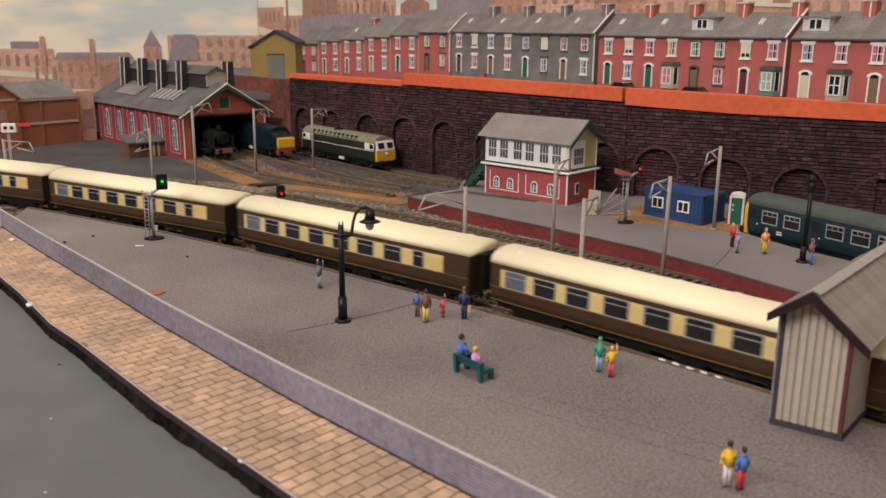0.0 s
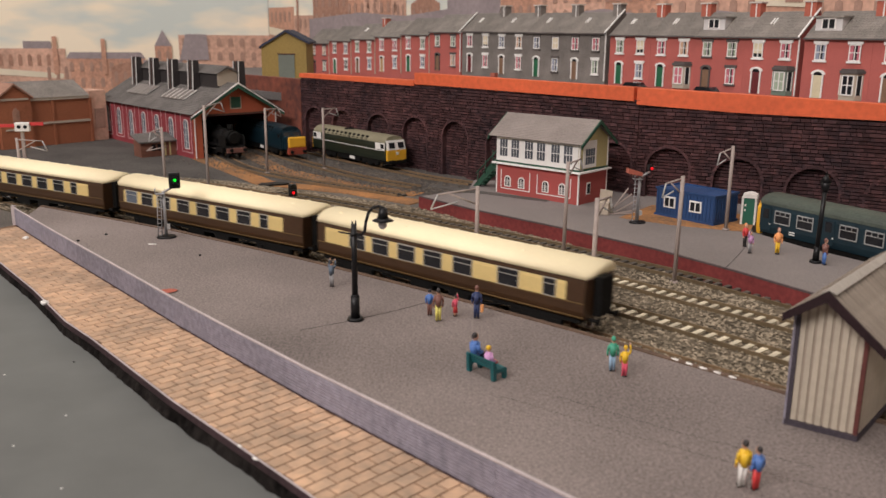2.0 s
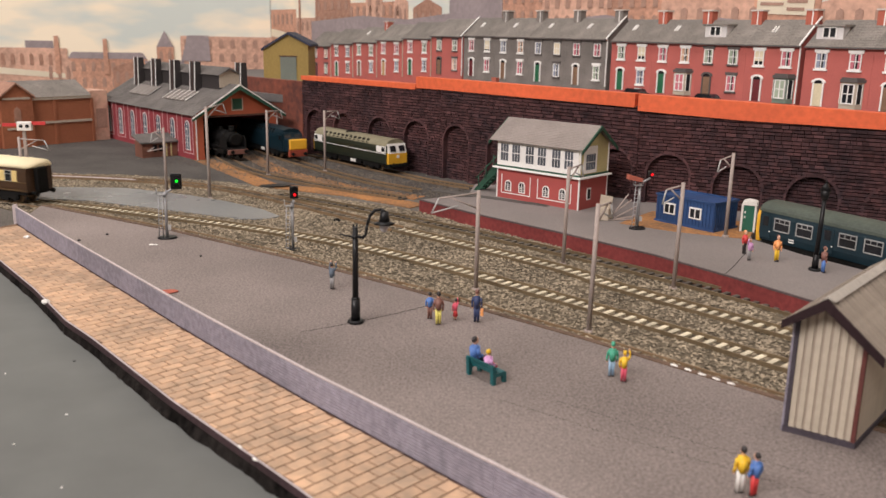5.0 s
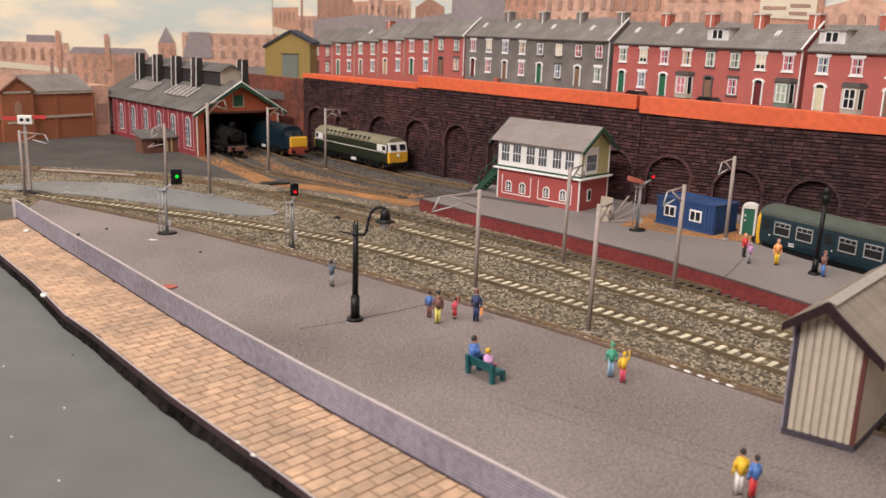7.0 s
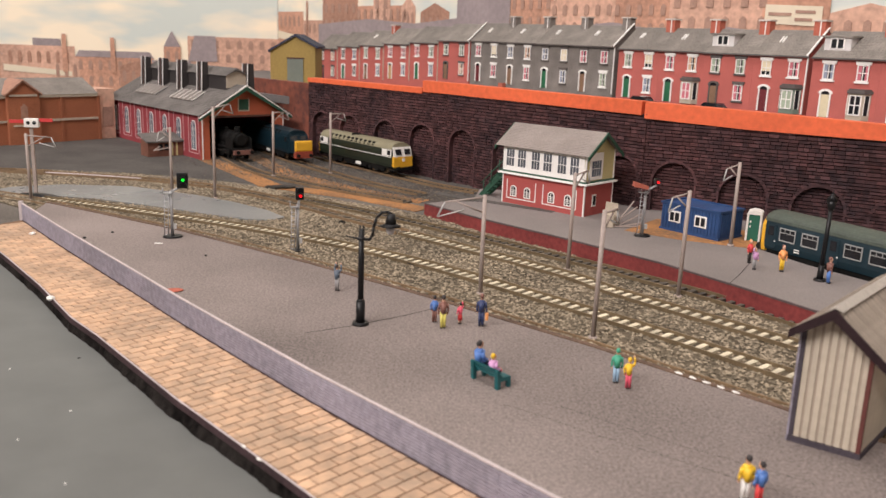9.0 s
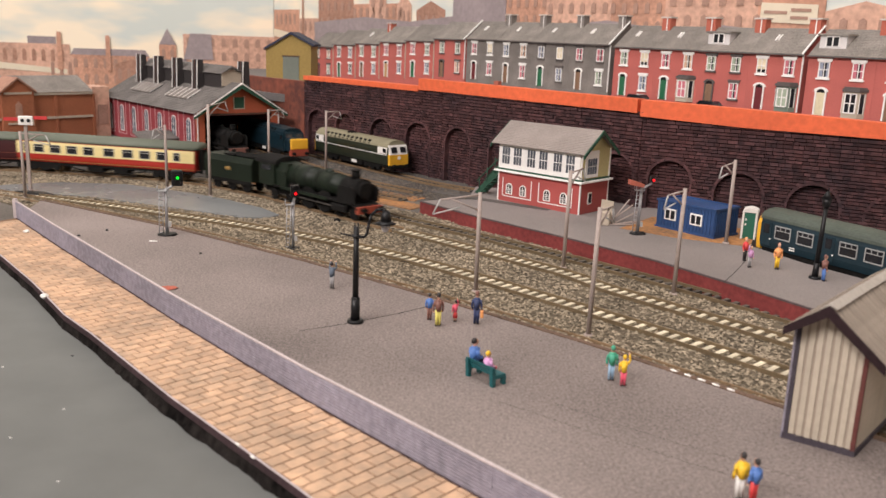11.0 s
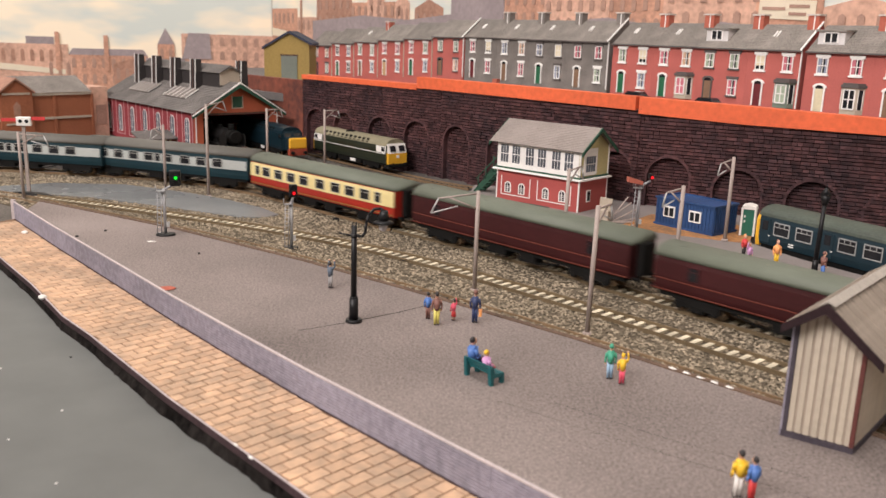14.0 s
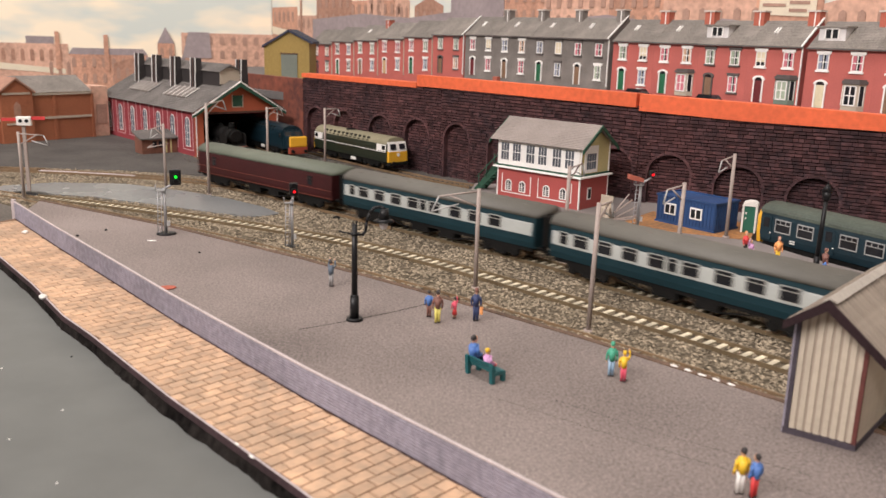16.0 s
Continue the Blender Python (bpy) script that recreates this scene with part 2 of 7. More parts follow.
def offset(pts, d):
    """A line moved sideways by d, to the left of its way."""
    out = []
    for i, p in enumerate(pts):
        a, b = Vector(pts[max(0, i - 1)]), Vector(pts[min(len(pts) - 1, i + 1)])
        t = (b - a).normalized()
        out.append((p[0] - t.y * d, p[1] + t.x * d))
    return out


def structure(name, bm, mat, label, category):
    return tagged(part(name, bm, mat), label, category, kind="structure")


def ribbon(bm, line, d0, d1, z0, z1):
    """A bar of rectangular section along a line, between two sideways offsets."""
    a, b = offset(line, d0), offset(line, d1)
    ring = [[bm.verts.new((*p, z)) for p, z in ((a[i], z0), (b[i], z0), (b[i], z1), (a[i], z1))] for i in range(len(line))]
    for u, v in zip(ring, ring[1:]):
        for k in range(4):
            bm.faces.new((u[k], u[(k + 1) % 4], v[(k + 1) % 4], v[k]))
    bm.faces.new(ring[0])
    bm.faces.new(ring[-1][::-1])


def base_boards():
    bm = bm_new()
    box(bm, -1780, 700, -245, 1480, -40, -2.6)
    structure("ground", bm, YARD, "dusty grey-brown model yard ground on a baseboard", "ground")
    bm = bm_new()
    prism(bm, PLATFORM_FRONT + FENCE_LINE[::-1], -2.5, 5.5, "z")
    structure("platform_near", bm, TARMAC, "grey speckled tarmac station platform", "platform")
    bm = bm_new()
    ribbon(bm, PLATFORM_FRONT, -0.4, 1.6, 3.0, 5.9)
    structure("platform_edge_near", bm, EDGE, "worn brown edging strip along the platform", "trim")
    bm = bm_new()
    prism(bm, FENCE_LINE + KERB_LINE[::-1], -2.5, 5.0, "z")
    structure("pavement", bm, GROUT, "pavement bed with dark joints", "pavement")
    bm = bm_new()
    ribbon(bm, KERB_LINE, -0.1, 0.4, 1.2, 5.45)
    structure("kerb", bm, KERB, "thin pinkish stone kerb at the pavement edge", "kerb")
    bm = bm_new()
    ribbon(bm, KERB_LINE, 0.05, 0.5, 5.45, 5.6)
    structure("kerb_lip", bm, FENCE_TOP, "thin pale lip along the pavement kerb", "kerb")
    # torn card edge; its uneven black band also draws the shadow below the kerb
    bm = bm_new()
    rng = random.Random(3)
    line = resample(KERB_LINE, 2.5)
    inner, outer, swell = offset(line, -0.1), [], 0.6
    for (x, y), (xn, yn) in zip(offset(line, -0.2), offset(line, -1.2)):
        swell = min(1.3, max(0.1, swell + rng.uniform(-0.4, 0.4)))
        wide = swell * min(1.0, max(0.15, (300 - y) / 90)) + 2.4 * min(1.0, max(0.0, (166 - y) / 25)) + rng.uniform(0, 0.35)
        outer.append((x + (xn - x) * wide, y + (yn - y) * wide))
    for i in range(len(line) - 1):
        face(bm, [(*inner[i], 3.6), (*inner[i + 1], 3.6), (*outer[i + 1], 0.75), (*outer[i], 0.75)])
    structure("pavement_cut_edge", bm, CUT, "torn black card edge and its painted shadow under the pavement kerb", "trim")
    bm = bm_new()
    prism(bm, KERB_LINE + [(150, -240), (-900, -240), (-900, 394)], -2.5, 0.6, "z")
    structure("road", bm, ROADM, "plain grey painted road surface", "road")
    bm = bm_new()
    prism(bm, FAR_EDGE + [(372, 38), (187, 350), (166, 383), (153, 413), (160, 440), (230, 440), (130, 528), (88, 552), (20, 560), (16, 530), (26, 514), (-2, 510)], -2.5, 5.5, "z")
    structure("platform_far", bm, TARMAC_FAR, "pale grey tarmac island platform", "platform")
    bm = bm_new()
    ribbon(bm, FAR_EDGE, -0.7, -0.1, -2.4, 5.0)
    ribbon(bm, [(-14.5, 500.5), (-2, 511)], -0.1, 0.6, -2.4, 5.0)
    structure("platform_far_face", bm, RED_FACE, "dark red brick platform face", "wall")
    bm = bm_new()
    ribbon(bm, FAR_EDGE, -0.85, 0.3, 5.0, 5.7)
    structure("platform_edge_far", bm, BROWN_EDGE, "thin dark coping along the platform edge", "trim")
    bm = bm_new()
    prism(bm, HARD, -2.55, -1.2, "z")
    structure("hardstanding", bm, SLAB, "smooth grey painted hardstanding between the tracks", "pavement")
    # the bright glare along the far curve, laid down as a pale strip
    bm = bm_new()
    ribbon(bm, [(-520, 600), (-400, 601.5), (-317, 600.5), (-261, 597), (-216, 590)], -1.6, 1.6, -1.9, -0.7)
    structure("pale_edge_strip", bm, FENCE_TOP, "pale strip beside the far curve, glare put into its colour", "trim")
    bm = bm_new()
    ribbon(bm, resample([(-8, 537), (25, 512.5), (48, 497), (61, 489)], 5), -3.0, 3.4, 5.2, 5.75)
    structure("ash_strip", bm, ASH, "dark ash strip in front of the signal box", "ground")
    bm = bm_new()
    prism(bm, [(-620, 620), (-200, 615), (-120, 585), (-20, 545), (30, 520), (20, 640), (-90, 730), (-200, 830), (-330, 880), (-620, 900)], -2.55, -2.2, "z")
    structure("yard_ground", bm, ASH, "dark ash ground of the locomotive yard", "ground")
    bm = bm_new()
    for strip, w in (([(-200, 700), (-184, 676), (-125, 587), (-60, 556), (-16, 520)], 8), ([(-172, 735), (-123, 642), (-60, 577), (-16, 548)], 7), ([(106, 462), (128, 446), (160, 432)], 22)):
        z = 5.6 if strip[0][0] > 0 else -2.1
        ribbon(bm, resample(strip, 12), -w, w, z - 0.5, z)
    structure("rust_coloured_ground", bm, RUSTY, "orange-brown rusty earth strips", "ground")


def ballast():
    """Loose stones round the sleepers of the running lines."""
    rng = np.random.default_rng(5)
    bm = bm_new()
    outline = [(360, -60), (94, 217), (46, 264), (-9, 312), (-59, 353), (-134, 408), (-222, 462), (-300, 520), (-600, 545), (-600, 625), (-230, 612), (-160, 592), (-100, 560), (-14, 500), (58, 420), (142, 307), (320, 40)]
    prism(bm, outline, -2.5, -1.9, "z")
    structure("ballast_bed", bm, BALLAST, "brown-grey ballast bed under the running lines", "ground")
    poly = np.array(outline)
    n = 150000
    p = np.c_[rng.uniform(-420, 190, n), rng.uniform(170, 625, n)]
    inside = np.zeros(n, bool)
    for a, b in zip(poly, np.roll(poly, -1, axis=0)):
        with np.errstate(divide="ignore", invalid="ignore"):
            cross = (a[1] > p[:, 1]) != (b[1] > p[:, 1])
            inside ^= cross & (p[:, 0] < (b[0] - a[0]) * (p[:, 1] - a[1]) / (b[1] - a[1]) + a[0])
    p = p[inside]
    keep = np.ones(len(p), bool)
    z = np.full(len(p), -1.75)
    for line in (TM, T2, T4):
        d = np.min(np.linalg.norm(p[:, None, :] - line.p[None, ::3, :], axis=2), axis=1)
        keep &= (d > 5.4) | (rng.random(len(p)) < 0.25)
        z = np.where(d < 5.4, -1.95, z)
    z = np.where(np.min(np.linalg.norm(p[:, None, :] - T1.p[None, ::3, :], axis=2), axis=1) < 8, -1.0, z)
    hard = np.zeros(len(p), bool)
    slab = np.array(HARD)
    for a, b in zip(slab, np.roll(slab, -1, axis=0)):
        with np.errstate(divide="ignore", invalid="ignore"):
            hard ^= ((a[1] > p[:, 1]) != (b[1] > p[:, 1])) & (p[:, 0] < (b[0] - a[0]) * (p[:, 1] - a[1]) / (b[1] - a[1]) + a[0])
    p, z = p[keep & ~hard], z[keep & ~hard]
    oct_v = np.array([(1, 0, 0), (0, 1, 0), (-1, 0, 0), (0, -1, 0), (0.1, 0.1, 0.8), (0, 0, -0.8)])
    oct_f = np.array([(0, 1, 4), (1, 2, 4), (2, 3, 4), (3, 0, 4)])
    k = len(p)
    size = rng.uniform(0.45, 1.1, (k, 1, 3)) * np.array([1.25, 0.8, 0.8])
    ang = rng.uniform(0, 6.3, k)
    v = oct_v[None] * size + rng.normal(0, 0.12, (k, 6, 3))
    x = v[:, :, 0] * np.cos(ang)[:, None] - v[:, :, 1] * np.sin(ang)[:, None]
    y = v[:, :, 0] * np.sin(ang)[:, None] + v[:, :, 1] * np.cos(ang)[:, None]
    v = np.stack([x + p[:, :1], y + p[:, 1:], v[:, :, 2] + (z + rng.uniform(-0.1, 0.25, k))[:, None]], 2) / 1000
    f = (oct_f[None] + 6 * np.arange(k)[:, None, None]).reshape(-1, 3)
    me = bpy.data.meshes.new("ballast_stones")
    me.from_pydata(v.reshape(-1, 3).tolist(), [], f.tolist())
    me.materials.append(CHIP)
    tagged(new("ballast_stones", me), "loose tan and grey ballast chippings", "ballast", kind="stuff")


def lay_track(name, line, s0, s1, mat, label, top=0.0, rail=None):
    """Two rails on sleepers, between two lengths along a line."""
    t = tagged(new(name), label, "track")
    t.empty_display_size = 0.01
    ss = np.arange(s0, s1, 4.0)
    pts = [tuple(line.at(s)) for s in ss]
    for side in (-4.5, 4.5):
        bm = bm_new()
        ribbon(bm, pts, side - 0.3, side + 0.3, top - 0.5, top)
        ribbon(bm, pts, side - 0.16, side + 0.16, top - 1.6, top - 0.5)
        part("rail", bm, rail or RAIL, t)
    bm = bm_new()
    s, made = s0 + 2.0, 0
    box(bm, -1.0, 1.0, -4.3, 4.3, -0.8, 0.9)
    first = part("sleeper", bm, mat, t)
    rest = bm_new()
    while s < s1:
        (x, y), d = line.at(s), line.way(s)
        a = math.degrees(math.atan2(d[1], d[0]))
        if made == 0:
            first.matrix_basis = pose(x / 1000, y / 1000, (top - 2.0) / 1000, 0, 0, a)
        elif made < 290:
            same(first, "sleeper", t, x, y, top - 2.0, 0, 0, a)
        else:
            o = bmesh.new()
            box(o, -1.0, 1.0, -4.3, 4.3, -0.8, 0.9)
            merge(rest, o, pose(x, y, top - 2.0, 0, 0, a))
        made += 1
        s += 4.75
    if len(rest.verts):
        tagged(part("sleepers_beyond", rest, mat, t), "further sleepers", kind="stuff")
    return t


def yard_litter():
    """Dark ash and coal crumbs strewn over the locomotive yard."""
    rng = np.random.default_rng(9)
    n = 9000
    s, w = rng.random(n), rng.normal(0, 1, n)
    p = np.c_[-215 + 225 * s + 22 * w, 765 - 225 * s + 26 * rng.normal(0, 1, n)]
    p = p[(p[:, 1] > 600 - 0.42 * (p[:, 0] + 140)) & (p[:, 1] < 655 - 0.92 * (p[:, 0] + 22)) & (p[:, 0] < 14)]
    k = len(p)
    tet = np.array([(1, 0, 0), (-0.5, 0.9, 0), (-0.5, -0.9, 0), (0, 0, 0.9)])
    f = np.array([(0, 1, 3), (1, 2, 3), (2, 0, 3)])
    v = tet[None] * rng.uniform(0.3, 1.0, (k, 1, 3)) + rng.normal(0, 0.12, (k, 4, 3))
    v[:, :, :2] += p[:, None, :]
    v[:, :, 2] -= 2.1
    me = bpy.data.meshes.new("yard_litter")
    me.from_pydata((v / 1000).reshape(-1, 3).tolist(), [], (f[None] + 4 * np.arange(k)[:, None, None]).reshape(-1, 3).tolist())
    me.materials.append(LITTER)
    tagged(new("yard_litter", me), "scattered dark ash and stone crumbs in the yard", "ash", kind="stuff")


LITTER = material("ash_and_stone_crumbs", (0.13, 0.11, 0.09), 0.9, vary=0.3, island=0.6)
base_boards()
ballast()
yard_litter()
lay_track("railway_track", TM, 60, TM.s[-1] - 4, SLEEPER, "middle railway track on pale sleepers in ballast")
JOIN = T2.near(-25, 449)
lay_track("railway_track", T2, 60, JOIN, SLEEPER, "main railway track on pale sleepers in ballast")
lay_track("railway_track", T2, JOIN, T2.near(-1735, 606), SLEEPER_DUSTY, "main railway track with dusty sleepers curving into the distance", rail=RAIL_SIDE)
lay_track("railway_track", T1, 60, T1.near(-1640, 556), SLEEPER_DARK, "railway track close along the platform edge", rail=RAIL_SIDE)
lay_track("railway_track", T4, 60, T4.s[-1] - 2, SLEEPER_DARK, "dark platform track beside a red brick platform face")
for points in ([(-250, 800), (-196, 725), (-150, 645), (-95, 590), (-25, 540)], [(-205, 830), (-157, 746), (-118, 685), (-62, 610), (-15, 566)], [(-150, 778), (-70, 680), (-14, 613), (22, 582)]):
    y = Track(points)
    lay_track("railway_track", y, 2, y.s[-1] - 2, SLEEPER_DARK, "grimy yard track leading to the engine shed", -0.4, RAIL_SIDE)
BAY = Track([(165, 413), (195, 361), (290, 197), (380, 40)])
lay_track("railway_track", BAY, 0, 380, SLEEPER_DARK, "bay platform track below the retaining wall")


# ---- retaining wall: rows of rough brick courses with recessed arches ----
WALL_A = [(-124, 745), (-4, 634)]
WALL_B = [(-4, 631), (114.5, 508)]
WALL_C = [(115, 509), (236, 448), (420, 350)]


def stone_block(bm, u0, u1, z0, z1, k, back, rng):
    """A rough-hewn block whose uneven face stands at k."""
    j = [rng.uniform(-0.22, 0.22) for _ in range(4)]
    v = [bm.verts.new(p) for p in ((u0, back, z0), (u1, back, z0), (u1, back, z1), (u0, back, z1), (u0 + 0.12, k + 0.25 + j[0], z0 + 0.3), (u1 - 0.12, k + 0.25 + j[1], z0 + 0.3), (u1 - 0.12, k + j[2], z1 - 0.16), (u0 + 0.12, k + j[3], z1 - 0.16))]
    for f in ((4, 5, 6, 7), (0, 1, 5, 4), (1, 2, 6, 5), (2, 3, 7, 6), (3, 0, 4, 7)):
        bm.faces.new([v[i] for i in f])


def arch_span(z, c, w, h):
    """From where to where an arch is open at height z."""
    rise = z - (h - w)
    if rise >= w:
        return None
    r = w if rise <= 0 else math.sqrt(w * w - rise * rise)
    return c - r, c + r


def retaining_wall(name, a, b, height, arches, label, seed, single=None):
    """A wall in its own frame: x along, -y to the front. Blocks stand proud unevenly; inside the arches they are set back. single: the stretch whose blocks are pieces of their own."""
    a, b = Vector(a), Vector(b)
    length = (b - a).length
    t = thing(name, a.x, a.y, -2.5, math.degrees(math.atan2(b.y - a.y, b.x - a.x)), label, "retaining wall", kind="structure")
    bm = bm_new()
    box(bm, 0, length, 5.2, 10, 0, height)
    part("wall_core", bm, MORTAR, t)
    rng = random.Random(seed)
    shapes = []
    for i in range(6 if single else 0):
        bm = bm_new()
        stone_block(bm, -2, 2, -1, 1, 0.0, 3.4, rng)
        shapes.append(part("stone_block", bm, BRICKWALL, t))
    outer, loose, z = bm_new(), 0, 0.0
    while z < height - 0.4:
        top = min(height, z + rng.uniform(1.7, 2.35))
        open_spans = [q for q in (arch_span((z + top) / 2, *k) for k in arches) if q]
        u = -rng.uniform(0, 3)
        while u < length:
            w = rng.uniform(2.4, 6.2)
            pieces = [(max(0, u), min(length, u + w - 0.05), 0.0)]
            for lo, hi in open_spans:
                cut = []
                for p, q, d in pieces:
                    for r0, r1, dd in ((p, min(q, lo), d), (max(p, lo), min(q, hi), 3.6), (max(p, hi), q, d)):
                        if r1 - r0 > 0.25:
                            cut.append((r0, r1, dd if dd else d))
                pieces = cut
            for p, q, d in pieces:
                k = rng.uniform(-1.0, -0.2) + d
                if single and not d and single[0] < p and q < single[1] and loose < 290 and z > 6:
                    o = shapes[loose] if loose < 6 else same(shapes[loose % 6], "stone_block", t)
                    o.matrix_basis = pose((p + q) / 2000, k / 1000, (z + top - 0.05) / 2000) @ Matrix.Diagonal(((q - p) / 4, 1, (top - z - 0.05) / 2, 1))
                    loose += 1
                else:
                    stone_block(outer, p, q, z, top - 0.05, k, 5.3 if d else 2.4, rng)
            u += w
        z = top
    tagged(part("brick_courses", outer, BRICKWALL, t), "uneven dark red-black stone courses", kind="stuff")
    for c, w, h in arches:
        ring, n = bm_new(), 17
        for i in range(n):
            a0, a1 = math.pi * i / n, math.pi * (i + 0.96) / n
            quad = [(c + r * math.cos(q), h - w + r * math.sin(q)) for r, q in ((w - 0.5, a0), (w + 1.1, a0), (w + 1.1, a1), (w - 0.5, a1))]
            prism(ring, quad, -0.75 + rng.uniform(-0.15, 0.15), 3.6, "y")
        for side in (-1, 1):
            box(ring, *sorted((c + side * (w - 0.5), c + side * (w + 0.6))), -0.7, 3.6, 0, h - w)
        part("arch_ring", ring, BRICKWALL, t, "plain dark arch edge")
    return t


retaining_wall("wall_1", *WALL_A, 64.0, [(17.6, 12.5, 40.4), (54, 12.5, 40.2), (97.4, 13, 40), (138.3, 13, 40.5)], "dark red-black stone retaining wall with blind arches", 1)
retaining_wall("wall_2", *WALL_B, 65.0, [(16.8, 13.2, 40.8), (61, 13.2, 40), (105, 13.2, 39.5), (154.6, 13.2, 38.8)], "sooty stone retaining wall with blind arches", 2)
retaining_wall("wall_3", WALL_C[0], WALL_C[1], 62.5, [(18.5, 12.8, 38.2), (58, 13.6, 34.8), (98, 13.8, 32.4)], "sooty stone retaining wall with large blind arches", 4, (8, 112))
retaining_wall("wall_4", WALL_C[1], WALL_C[2], 60, [(2.5, 14, 30), (42, 14.5, 29)], "sooty stone retaining wall with large blind arches", 5)


def parapet(line, tops, bottoms, thick, label):
    """A bar of painted card along the top of a wall; its height may change on the way."""
    bm = bm_new()
    a, b = offset(line, -1.6), offset(line, thick)
    ring = [[bm.verts.new((*p, z)) for p, z in ((a[i], bottoms[i]), (b[i], bottoms[i]), (b[i], tops[i]), (a[i], tops[i]))] for i in range(len(line))]
    for u, v in zip(ring, ring[1:]):
        for k in range(4):
            bm.faces.new((u[k], u[(k + 1) % 4], v[(k + 1) % 4], v[k]))
    bm.faces.new(ring[0])
    bm.faces.new(ring[-1][::-1])
    structure("parapet", bm, ORANGE, label, "parapet")


parapet([(-124, 745), (-22.5, 651.1)], (65.3, 65.0), (61.8, 61.0), 8, "thin orange card coping on the retaining wall")
parapet([(-22, 650.6), (-4, 632), (112, 510.2)], (70.6, 70.5, 69.6), (62.3, 62.4, 61.6), 6, "bright orange painted card parapet")
parapet([(113.4, 509.8), (166, 483.3), (236, 448), (420, 350)], (69.3, 67.8, 65.2, 63), (59.8, 57.6, 57.0, 55), 8, "bright orange painted card parapet, thick topped")


# ---- upper level, backdrop and room ----
def terrace_point(k, back):
    """A point of the terrace's street: k along it from the end of the near block, back behind the house fronts."""
    return (237 - 0.611 * k + 0.791 * back, 570 + 0.791 * k + 0.611 * back)


SKY = material("printed_pale_sky", (0.60, 0.65, 0.61), 0.9, fine=16, coarse=5, colour2=(0.92, 0.81, 0.63))
# flat-bottomed printed clouds: the noise is drawn out sideways and its edge is tightened
for node in SKY.node_tree.nodes:
    if node.bl_idname == "ShaderNodeMapRange":
        node.inputs["From Min"].default_value, node.inputs["From Max"].default_value = 0.9, 1.12
clouds = SKY.node_tree.nodes.new("ShaderNodeMapping")
clouds.inputs["Scale"].default_value = (0.5, 1.0, 1.5)
clouds.inputs["Location"].default_value = (0.13, 0.0, 0.0)
for link in list(SKY.node_tree.links):
    if link.from_node.bl_idname == "ShaderNodeTexCoord" and link.to_node.bl_idname == "ShaderNodeTexNoise":
        SKY.node_tree.links.new(clouds.outputs["Vector"], link.to_socket)
coords = next(k for k in SKY.node_tree.nodes if k.bl_idname == "ShaderNodeTexCoord")
SKY.node_tree.links.new(coords.outputs["Object"], clouds.inputs["Vector"])
PRINT_BRICK = material("printed_faded_brick", (0.50, 0.275, 0.19), 0.9, vary=0.32, fine=260, coarse=18)
PRINT_PALE = material("printed_pale_brick", (0.57, 0.35, 0.26), 0.9, vary=0.28, fine=220, coarse=14)
PRINT_SHADE = material("printed_brown_shade", (0.37, 0.205, 0.145), 0.9, vary=0.25, fine=260, coarse=18)
PRINT_ROOF = material("printed_lilac_roof", (0.31, 0.26, 0.265), 0.9, vary=0.15, fine=200, coarse=16)
PRINT_WINDOW = material("printed_window", (0.38, 0.235, 0.18), 0.9, vary=0.2)
PRINT_SIGN = material("printed_cream_sign", (0.70, 0.62, 0.48), 0.9, vary=0.06)
ROOM_PAINT = material("room_wall_paint", (0.62, 0.60, 0.56), 0.9, vary=0.05, fine=30, coarse=2)
CARPET = material("room_carpet", (0.12, 0.11, 0.12), 0.95, vary=0.2, fine=300, coarse=4)
DECK = material("upper_street_grey", (0.16, 0.15, 0.145), 0.9, vary=0.2, fine=700, coarse=20)

bm = bm_new()
prism(bm, [(-20, 661), (120, 512), (238, 453), (430, 355), (470, 380)] + [terrace_point(k, 62) for k in (-250, 359)] + [terrace_point(359, -60)], 46, 54, "z")
structure("upper_street", bm, DECK, "grey street above the retaining wall", "road")
bm = bm_new()
prism(bm, [(-124, 752), (-20, 661), terrace_point(359, -60), terrace_point(359, 62), terrace_point(900, 62), (-420, 1200), (-300, 900)], 40, 47, "z")
structure("upper_street", bm, DECK, "lower end of the grey street", "road")


def board(name, a, b, label, before=0):
    """A backdrop board with printed paper on it: x along from a to b, front -y; it begins a little before a. Returns the board, to which prints are fixed."""
    a, b = Vector(a), Vector(b)
    t = thing(name, a.x, a.y, -2.6, math.degrees(math.atan2(b.y - a.y, b.x - a.x)), label, "backdrop", kind="structure")
    bm = bm_new()
    box(bm, -before, (b - a).length, 0, 6, 0, 420)
    part("board", bm, SKY, t)
    return t


def print_shape(t, name, mat, outline, layer):
    """A printed shape, a paper's thickness in front of the board."""
    bm = bm_new()
    prism(bm, outline, -0.35 * layer, -0.35 * layer + 0.3, "y")
    return part(name, bm, mat, t)


